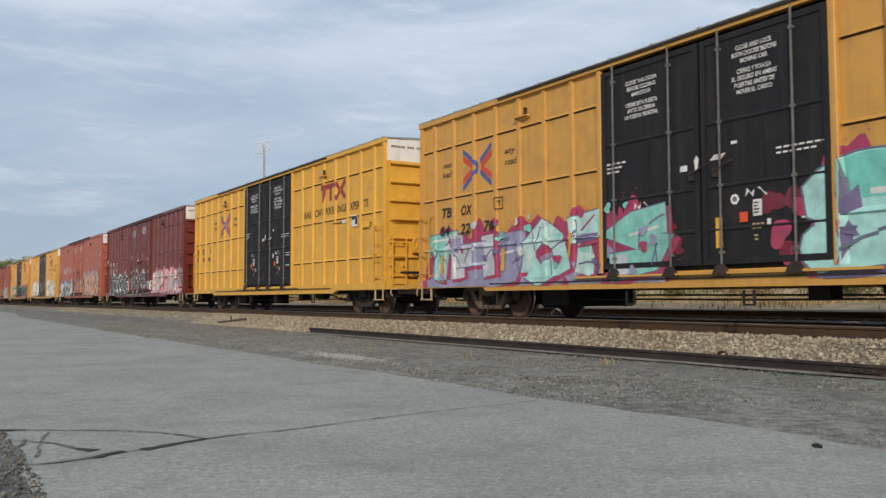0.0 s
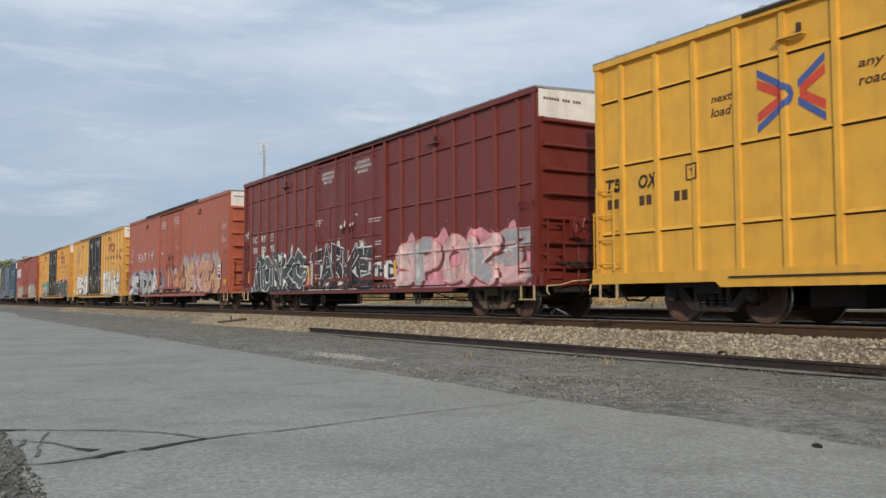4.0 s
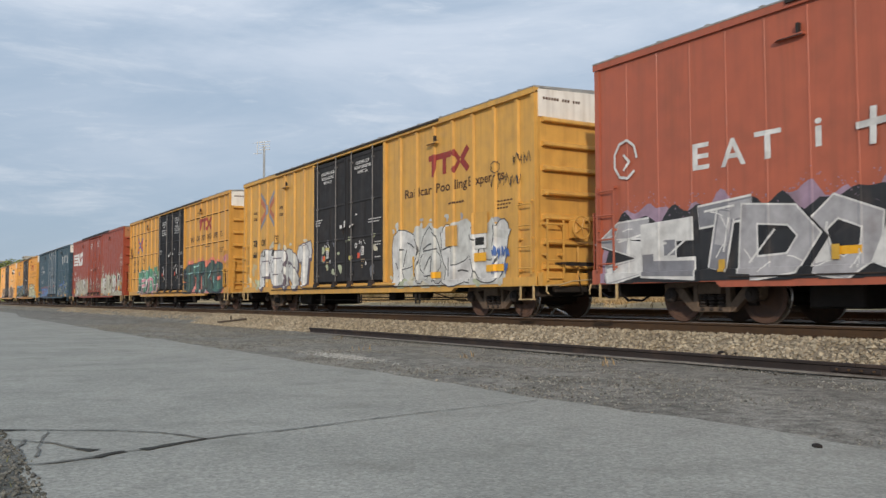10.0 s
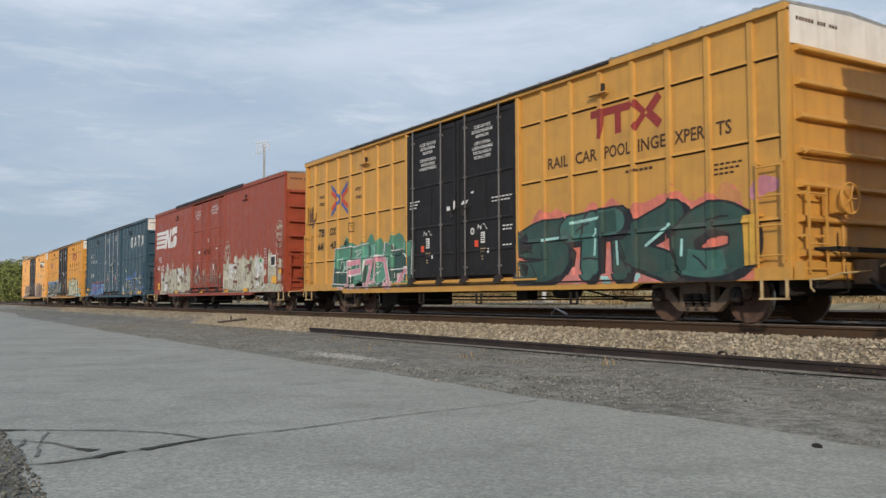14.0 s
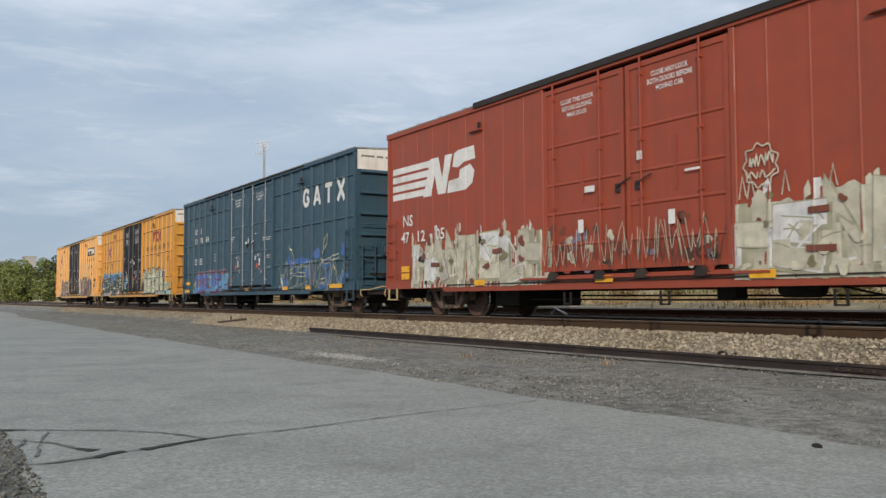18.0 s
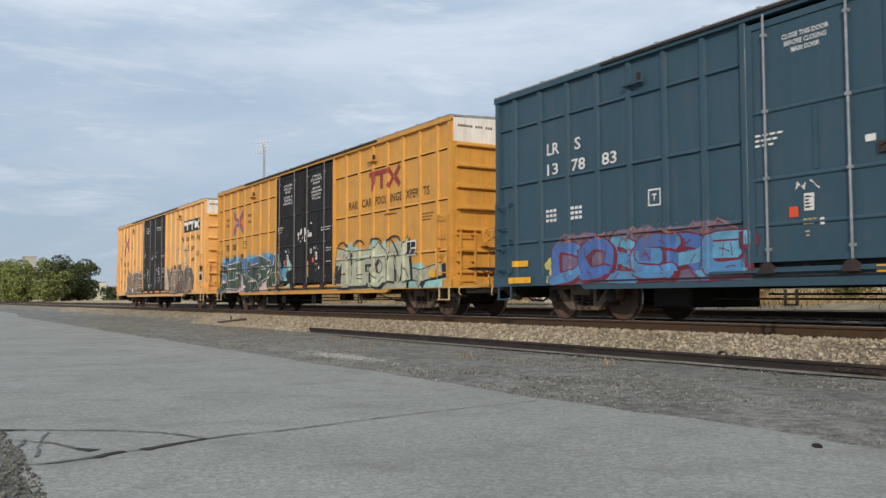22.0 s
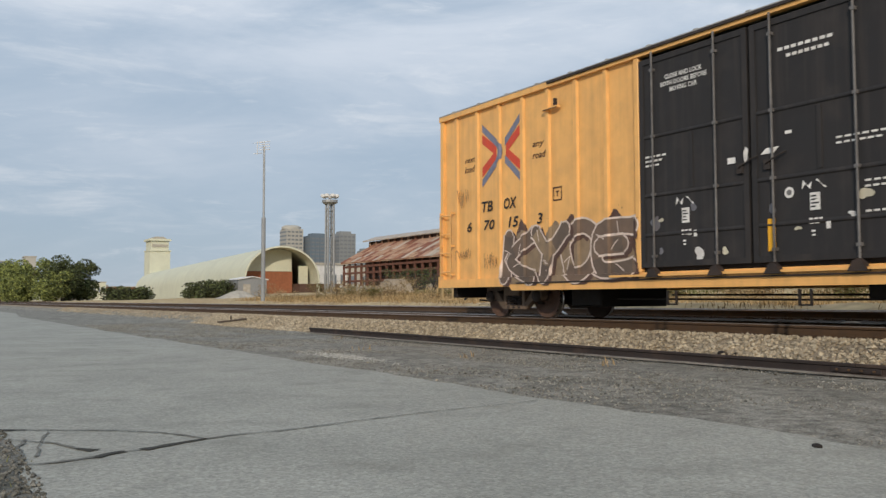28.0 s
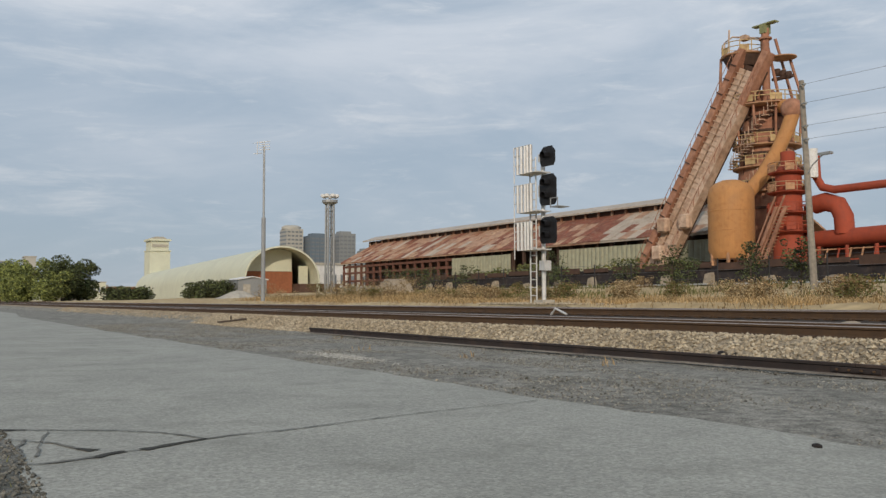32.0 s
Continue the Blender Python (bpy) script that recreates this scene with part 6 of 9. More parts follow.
def build_signal():
    s = thing("railway_signal", "silver three-headed railway signal mast with black hoods", "railway signal")
    bx, by, bz = -28.35, 22.3, 0.88
    bm = bmesh.new()
    rod(bm, (bx, by, bz), (bx, by, 7.0), 0.09, 10)
    part("mast", bm, M["silver_paint"], s, "", True)
    bm = bmesh.new()
    box(bm, bx - 0.3, bx + 0.3, by - 0.3, by + 0.3, bz - 0.2, bz + 0.12)
    part("foundation", bm, M["concrete"], s)
    lx = bx - 0.36
    bm = bmesh.new()
    for d in (-0.2, 0.2):
        rod(bm, (lx + d, by - 0.25, bz), (lx + d, by - 0.25, 6.9), 0.03, 6)
    lad = part("ladder", bm, M["silver_paint"], s)
    for k in range(18):
        link_mesh("rung", shared("s_rung", lambda: bm_mesh("rung", rod(bmesh.new(), (-0.2, 0, 0), (0.2, 0, 0), 0.022, 5), M["silver_paint"])), lad, (lx, by - 0.25, bz + 0.3 + k * 0.33))
    for k, (z0, h, w) in enumerate(((6.44, 0.80, 0.92), (4.84, 1.26, 1.04), (3.28, 1.08, 1.04))):
        bm = bmesh.new()
        cx = bx + 0.56
        pts = [(cx - w / 2, z0 + 0.15), (cx - w / 2 + 0.12, z0), (cx + w / 2 - 0.12, z0), (cx + w / 2, z0 + 0.15), (cx + w / 2, z0 + h - 0.2), (cx + w / 2 - 0.2, z0 + h), (cx - w / 2 + 0.2, z0 + h), (cx - w / 2, z0 + h - 0.2)]
        prism(bm, pts, lambda u, v, q: (u, q, v), by - 0.22, by - 0.16)
        head = part("signal_head", bm, M["signal_black"], s, "black signal head with hoods")
        for j in range(1 if k == 0 else 2):
            bm = bmesh.new()
            zc = z0 + h * (0.5 if k == 0 else 0.28 + 0.42 * j)
            seg = 14
            for a in range(seg):
                t0, t1 = math.pi * (-0.15 + 1.3 * a / seg), math.pi * (-0.15 + 1.3 * (a + 1) / seg)
                r = 0.17
                q = [bm.verts.new((cx + r * math.cos(tt) + dx, yy, zc + r * math.sin(tt))) for tt, yy, dx in ((t0, by - 0.22, 0), (t1, by - 0.22, 0), (t1, by - 0.58, 0.12), (t0, by - 0.58, 0.12))]
                bm.faces.new(q)
            bmesh.ops.remove_doubles(bm, verts=bm.verts[:], dist=1e-4)
            bmesh.ops.solidify(bm, geom=bm.faces[:], thickness=0.015)
            part("hood", bm, M["signal_black"], head)
        bm = bmesh.new()
        box(bm, bx - 0.12, cx + 0.1, by - 0.16, by + 0.1, z0 + h * 0.3, z0 + h * 0.7)
        part("bracket", bm, M["silver_paint"], s)
        bm = bmesh.new()
        zf = z0 - 0.25
        box(bm, bx - 0.85, bx + 0.38, by - 0.7, by + 0.1, zf, zf + 0.05)
        part("platform", bm, M["silver_paint"], s, "grated maintenance platform")
        bm = bmesh.new()
        for x in (bx - 1.05, bx - 0.80, bx - 0.54, bx - 0.30, bx - 0.12, bx + 0.10):
            rod(bm, (x, by - 0.7, zf - (0.35 if x < bx - 1.0 else 0)), (x, by - 0.7, zf + 1.15), 0.065 if x > bx - 1.0 else 0.025, 6)
        for z in (0.4, 0.8, 1.15):
            rod(bm, (bx - 1.05, by - 0.7, zf + z), (bx + 0.10, by - 0.7, zf + z), 0.022, 5)
            rod(bm, (bx - 1.05, by + 0.0, zf + z), (bx - 1.05, by - 0.7, zf + z), 0.022, 5)
        part("cage", bm, M["silver_paint"], s)
    bm = bmesh.new()
    box(bm, bx + 0.80, bx + 1.30, by - 0.3, by + 0.3, 4.72, 4.76)
    for x in (bx + 0.83, bx + 1.27):
        rod(bm, (x, by - 0.28, 4.7), (x, by - 0.28, 5.1), 0.025, 5)
    rod(bm, (bx + 0.81, by - 0.28, 5.08), (bx + 1.29, by - 0.28, 5.08), 0.025, 5)
    part("step_platform", bm, M["grey_steel"], s)
    bm = bmesh.new()
    box(bm, bx + 0.02, bx + 0.36, by - 0.25, by + 0.1, 2.2, 2.6)
    part("junction_box", bm, M["silver_paint"], s)
    stones("gravel_pad", 900, lambda r, n: np.stack([bx + r.normal(0, 1.6, n), by - 0.6 + r.normal(0, 0.7, n), np.full(n, 0.83)], -1), 0.05, M["ballast"], 31, "pale gravel heap round the signal's foot")


def build_poles():
    p = thing("utility_pole", "leaning grey wooden utility pole with wires", "utility pole")
    a, b = Vector((-28.4, 40, 1.2)), Vector((-28.85, 40, 12.5))
    bm = bmesh.new()
    rod(bm, a, b, 0.19, 12, 0.13)
    part("pole", bm, M["wood_pole"], p, "", True)
    for k, z in enumerate((12.2, 11.2, 10.0, 9.3)):
        bm = bmesh.new()
        x = a.x + (b.x - a.x) * (z - a.z) / (b.z - a.z)
        rod(bm, (x, 39.85, z), (x + 0.35, 39.7, z + 0.02), 0.03, 5)
        lathe(bm, [(0.03, 0), (0.07, 0.05), (0.07, 0.12), (0.03, 0.16)], 8, lambda u, v, q: (x + 0.38 + u, 39.7 + v, z - 0.1 + q))
        part("insulator", bm, M["grey_steel"], p)
        bm = bmesh.new()
        pipe(bm, [(x + 0.38, 39.7, z), (x + 12, 38.6, z - 0.5), (x + 26, 37.6, z - 0.2), (x + 45, 36, z + 0.6)], 0.008, 5)
        part("wire", bm, M["wire"], p)
    bm = bmesh.new()
    pipe(bm, [(-28.6, 39.9, 7.4), (-28.2, 39.8, 7.9), (-27.4, 39.6, 8.35)], 0.03, 6)
    box(bm, -27.6, -26.9, 39.4, 39.7, 8.3, 8.42)
    part("street_lamp", bm, M["grey_steel"], p, "small lamp on an arm")

    m = thing("antenna_mast", "tall thin grey mast with small aerial panels", "mast")
    bm = bmesh.new()
    rod(bm, (-62.8, 22.8, 0.8), (-62.8, 22.8, 7.2), 0.16, 10)
    part("lower_mast", bm, M["grey_steel"], m, "", True)
    bm = bmesh.new()
    rod(bm, (-62.8, 22.8, 7.2), (-62.8, 22.8, 12.6), 0.085, 8)
    part("upper_mast", bm, M["grey_steel"], m, "", True)
    bm = bmesh.new()
    for z in (12.35, 12.55, 12.75, 12.95):
        rod(bm, (-63.1, 22.5, z), (-62.4, 23.1, z), 0.03, 5)
    rod(bm, (-62.8, 22.8, 12.3), (-62.8, 22.8, 13.0), 0.03, 5)
    part("aerial", bm, M["lamp_white"], m)
    bm = bmesh.new()
    for z in (12.1, 12.9):
        rod(bm, (-62.9, 22.7, z), (-63.5, 22.2, z), 0.025, 5)
    rod(bm, (-63.2, 22.4, 12.0), (-63.2, 22.4, 13.0), 0.03, 5)
    part("aerial", bm, M["lamp_white"], m)

    t = thing("floodlight_tower", "grey lattice floodlight tower with a ring of lamps", "floodlight tower")
    cx, cy = -100.6, 45.2
    for sx in (-1, 1):
        for sy in (-1, 1):
            bm = bmesh.new()
            rod(bm, (cx + sx * 0.42, cy + sy * 0.42, 0.9), (cx + sx * 0.36, cy + sy * 0.36, 13.2), 0.14, 6)
            part("leg", bm, M["grey_steel"], t)
    for k in range(16):
        bm = bmesh.new()
        z = 1.4 + k * 0.75
        for s in (-1, 1):
            rod(bm, (cx - 0.4, cy + s * 0.4, z), (cx + 0.4, cy + s * 0.4, z + 0.75), 0.05, 5)
            rod(bm, (cx + s * 0.4, cy - 0.4, z + 0.75), (cx + s * 0.4, cy + 0.4, z), 0.05, 5)
        part("lacing", bm, M["grey_steel"], t)
    bm = bmesh.new()
    lathe(bm, [(0.7, 13.0), (1.0, 13.2), (1.0, 13.5), (0.9, 13.5)], 14, lambda a, b, c: (cx + a, cy + b, c))
    part("crown_platform", bm, M["grey_steel"], t)
    for k in range(7):
        a = k * 2 * math.pi / 7
        bm = bmesh.new()
        lathe(bm, [(0.12, 0), (0.34, 0.14), (0.34, 0.42), (0.2, 0.5)], 10, lambda u, v, q: (cx + 0.85 * math.cos(a) + u, cy + 0.85 * math.sin(a) + v, 13.75 + q))
        part("lamp", bm, M["lamp_white"], t)


def build_far_buildings():
    v = thing("vault_building", "long cream barrel-vaulted building with open arched end", "hall")
    X0, X1 = -184.5, -392.0
    y_mid = lambda x: 71.6 + (x - X0) / (X1 - X0) * 22.0
    n = 22

    def arch(scale=1.0):
        r, h = 8.9 * scale, 7.6 * scale
        pts = [(-r, 1.0), (-r, 5.4)]
        pts += [(-r * math.cos(math.pi * k / n), 5.4 + h * math.sin(math.pi * k / n)) for k in range(1, n)]
        return pts + [(r, 5.4), (r, 1.0)]

    bm = bmesh.new()
    o, i = arch(), arch(0.955)
    rings = []
    for x in (X0, X0 - 6, X0 - 60, X0 - 130, X1):
        rings.append(([bm.verts.new((x, y_mid(x) + a, b)) for a, b in o], [bm.verts.new((x, y_mid(x) + a, b)) for a, b in i]))
    for (oa, ia), (ob, ib) in zip(rings, rings[1:]):
        for k in range(len(o) - 1):
            bm.faces.new((oa[k], oa[k + 1], ob[k + 1], ob[k]))
            bm.faces.new((ia[k + 1], ia[k], ib[k], ib[k + 1]))
    for oo, ii in (rings[0], rings[-1]):
        for k in range(len(o) - 1):
            bm.faces.new((oo[k], ii[k], ii[k + 1], oo[k + 1]))
    part("vault", bm, M["vault"], v, "cream concrete barrel vault", True)
    bm = bmesh.new()
    xi = X0 - 5
    box(bm, xi - 0.3, xi, 64.2, 75.8, 1.0, 7.4)
    part("brick_wall", bm, M["brick_red"], v, "red brick lower end wall")
    bm = bmesh.new()
    mid = y_mid(xi)
    curve = [(mid - 8.3 * math.cos(math.pi * k / n), 5.4 + 7.1 * math.sin(math.pi * k / n)) for k in range(n + 1)]
    curve = [(a, b) for a, b in curve if a < 75.6 and b > 7.5]
    prism(bm, [(curve[0][0], 7.45)] + curve + [(75.6, curve[-1][1]), (75.6, 7.45)], lambda a, b, q: (q, a, b), xi - 0.3, xi)
    part("end_panel", bm, M["vault"], v, "cream upper end panel")
    # added wall whose dark colour stands for the shade inside the hall
    bm = bmesh.new()
    box(bm, xi - 30, xi - 29, 68, 82, 1.0, 9.5)
    part("inner_wall", bm, M["f_dark"], v, "added dark wall painted as the shaded interior")
    bm = bmesh.new()
    box(bm, xi - 1.0, xi - 0.4, 77.6, 79.8, 1.0, 8.8)
    part("pier", bm, M["vault"], v)
    bm = bmesh.new()
    box(bm, xi - 8, xi + 3.5, 76.2, 86, 1.0, 4.6)
    part("annex", bm, M["fence_wood"], v, "dark brown boarded annex")

    t = thing("white_tower", "pale square tower far behind the vault", "tower")
    bm = bmesh.new()
    box(bm, -395, -385, 89.0, 97.6, 0, 22)
    part("shaft", bm, M["vault"], t)
    bm = bmesh.new()
    box(bm, -394.5, -385.5, 89.5, 97.1, 22.4, 26.6)
    part("upper_storey", bm, M["vault"], t)
    bm = bmesh.new()
    box(bm, -395.4, -384.6, 88.7, 97.9, 22.0, 22.5)
    box(bm, -395.4, -384.6, 88.7, 97.9, 26.5, 27.4)
    part("cornice", bm, M["vault"], t)
    bm = bmesh.new()
    prism(bm, [(90.0, 27.4), (96.6, 27.4), (95.0, 28.4), (91.5, 28.4)], lambda u, q, w: (w, u, q), -394, -386)
    part("roof_cap", bm, M["concrete"], t)
    bm = bmesh.new()
    box(bm, -385.6, -385.2, 90.0, 96.6, 23.9, 25.0)
    part("window_band", bm, M["concrete"], t)

    for nm, x, y, w, d, top, m, rows, lab in (("office_tower", -846, 337, 19, 17, 73, "bld_beige", 12, "beige high-rise with a rounded crown"),
                                              ("office_tower", -833, 359, 19, 20, 66, "bld_blue", 12, "blue-grey glass high-rise office tower"),
                                              ("office_tower", -818, 383, 18, 17, 68, "bld_grey", 12, "grey high-rise office block"),
                                              ("office_tower", -800, 398, 10, 12, 50, "bld_grey", 6, "lower grey office block")):
        b = thing(nm, lab, "high-rise", "far city towers")
        bm = bmesh.new()
        box(bm, x - w / 2, x + w / 2, y - d / 2, y + d / 2, 0, top)
        part("facade", bm, M[m], b)
        for k in range(rows):
            bm = bmesh.new()
            z = top - 4 - k * 4
            box(bm, x - w / 2 - 0.3, x + w / 2 + 0.3, y - d / 2 - 0.3, y + d / 2 + 0.3, z, z + 1.7)
            part("window_band", bm, M["bld_dark"], b)
        for k in range(5):
            bm = bmesh.new()
            yy = y - d / 2 + k * d / 4
            box(bm, x + w / 2 + 0.1, x + w / 2 + 0.7, yy - 0.5, yy + 0.5, 0, top)
            part("pilaster", bm, M[m], b)
        bm = bmesh.new()
        if "rounded" in lab:
            lathe(bm, [(10, top), (10, top + 2.5), (7, top + 4), (0.001, top + 4.5)], 18, lambda u, v2, q: (x + u, y + v2, q))
        else:
            box(bm, x - w / 3, x + w / 3, y - d / 3, y + d / 3, top, top + 2.5)
        part("roof_plant", bm, M[m], b)

    for k, (x, y, w, h, m) in enumerate(((-420, 128, 14, 9, "concrete"), (-300, 150, 22, 13, "concrete"), (-640, 62, 40, 9, "vault"), (-700, 100, 60, 12, "concrete"), (-330, 38, 16, 6, "vault"), (-560, 40, 30, 8, "brick_red"), (-310, 168, 20, 10, "brick_red"), (-500, 87, 9, 10.4, "vault"), (-505, 100, 18, 8, "brick_red"), (-520, 84.5, 6, 19, "bld_blue"), (-560, 61, 6, 26, "bld_beige"), (-560, 47, 9, 23, "bld_blue"), (-206, 90, 9, 9.6, "lamp_white"))):
        b = thing("low_building", "low pale flat-roofed building far off", "building", "far low buildings")
        bm = bmesh.new()
        box(bm, x - 6, x + 6, y - w / 2, y + w / 2, 0.5, h)
        part("wall", bm, M[m], b)
        bm = bmesh.new()
        box(bm, x - 6.3, x + 6.3, y - w / 2 - 0.3, y + w / 2 + 0.3, h, h + 0.5)
        part("parapet", bm, M["concrete"], b)
        for j in range(4):
            bm = bmesh.new()
            yy = y - w / 2 + (j + 0.5) * w / 4
            box(bm, x + 6.0, x + 6.15, yy - w * 0.06, yy + w * 0.06, h * 0.5, h * 0.75)
            part("window", bm, M["bld_dark"], b)

    s = thing("equipment_shed", "small grey metal equipment shed by the tracks", "shed")
    bm = bmesh.new()
    prism(bm, [(37.9, 0.9), (41.9, 0.9), (41.9, 3.7), (39.9, 4.1), (37.9, 3.7)], lambda a, b, q: (q, a, b), -118.5, -114.0)
    part("body", bm, M["grey_steel"], s)
    bm = bmesh.new()
    box(bm, -113.98, -113.9, 38.6, 39.6, 0.95, 3.1)
    part("door", bm, M["concrete"], s)
    bm = bmesh.new()
    prism(bm, [(37.7, 3.68), (39.9, 4.08), (42.1, 3.68), (42.1, 3.8), (39.9, 4.2), (37.7, 3.8)], lambda a, b, q: (q, a, b), -118.8, -113.7)
    part("roof", bm, M["lamp_white"], s)
    rnd = random.Random(2)
    bm = bmesh.new()
    prof = [(0.001, 1.45), (0.9, 1.25), (2.1, 0.75), (3.5, 0.05)]
    rings = [[bm.verts.new((-107.0 + r * math.cos(a * math.pi / 9) * rnd.uniform(0.85, 1.15), 35.6 + r * math.sin(a * math.pi / 9) * rnd.uniform(0.85, 1.15), 0.75 + z + rnd.uniform(-0.06, 0.06))) for a in range(18)] for r, z in prof]
    for p, q in zip(rings, rings[1:]):
        for a in range(18):
            bm.faces.new((p[a], p[(a + 1) % 18], q[(a + 1) % 18], q[a]))
    pile = part("gravel_pile", bm, M["concrete"], None)
    tagged(pile, "small heap of pale gravel beside the shed", "gravel pile")
    bm = bmesh.new()
    prism(bm, [(-75.6, 0.9), (-72.2, 0.9), (-72.6, 1.9), (-73.4, 2.9), (-75.0, 3.0), (-75.5, 2.2)], lambda a, b, q: (a, q, b), 39.0, 41.5)
    bmesh.ops.bevel(bm, geom=bm.edges[:], offset=0.3, segments=2, affect="EDGES")
    tagged(part("boulder", bm, M["stone"], None), "pale concrete block among dry weeds", "boulder")


def leaf_mesh(name, blobs, n, size, mats, seed):
    """A crown: many small leaves set in loose clumps."""
    r = random.Random(seed)
    V, F, I = [], [], []
    for _ in range(n):
        bx, by, bz, br, bh = blobs[r.randrange(len(blobs))]
        a, c = r.uniform(0, 6.283), r.uniform(-1, 1)
        k = r.uniform(0.55, 1.0) ** 0.5
        q = math.sqrt(1 - c * c)
        p = Vector((bx + br * k * q * math.cos(a), by + br * k * q * math.sin(a), bz + bh * k * c))
        u = Vector((r.uniform(-1, 1), r.uniform(-1, 1), r.uniform(-0.6, 0.6))).normalized()
        w = u.cross(Vector((r.uniform(-1, 1), r.uniform(-1, 1), r.uniform(-1, 1)))).normalized()
        s = size * r.uniform(0.6, 1.4)
        i = len(V)
        V += [p - u * s, p + w * s * 0.55, p + u * s, p - w * s * 0.55]
        F.append((i, i + 1, i + 2, i + 3))
        I.append(0 if r.random() < 0.6 else 1)
    me = bpy.data.meshes.new(name)
    me.from_pydata([tuple(v) for v in V], [], F)
    for m in mats:
        me.materials.append(m)
    me.polygons.foreach_set("material_index", I)
    return me


def tree(x, y, h, w, seed, label, n=2600, size=0.3, trunk=0.22, dark=False, low=0.12, name="tree", mats=None):
    r = random.Random(seed)
    z0 = ground_z(x, y) - 0.05
    t = thing(name, label, "tree" if name == "tree" else "bush", "", (x, y, z0))
    bm = bmesh.new()
    top = h * 0.5
    rod(bm, (0, 0, 0), (0.1, 0, top), trunk * h / 8, 8, trunk * h / 18)
    for k in range(5):
        a = r.uniform(0, 6.28)
        zz = top * r.uniform(0.45, 0.95)
        rod(bm, (0.05, 0, zz), (w * 0.3 * math.cos(a), w * 0.3 * math.sin(a), zz + h * 0.25), trunk * h / 22, 6, trunk * h / 60)
    part("trunk", bm, M["bark"], t)
    blobs = []
    for k in range(30):
        a, q = r.uniform(0, 6.28), r.uniform(0, 0.42) * w
        zc = h * r.uniform(low + 0.10, 0.80)
        s = (0.24 if zc < h * 0.6 else 0.18) * w * r.uniform(0.45, 1.0)
        blobs.append((q * math.cos(a), q * math.sin(a), zc, s, min(s * 0.8, zc - h * low * 0.5)))
    me = leaf_mesh("crown", blobs, n, size, mats or [M["leaf_dark"], M["leaf"]] if (dark or mats) else [M["leaf"], M["leaf_dark"]], seed)
    link_mesh("crown", me, t)
    return t


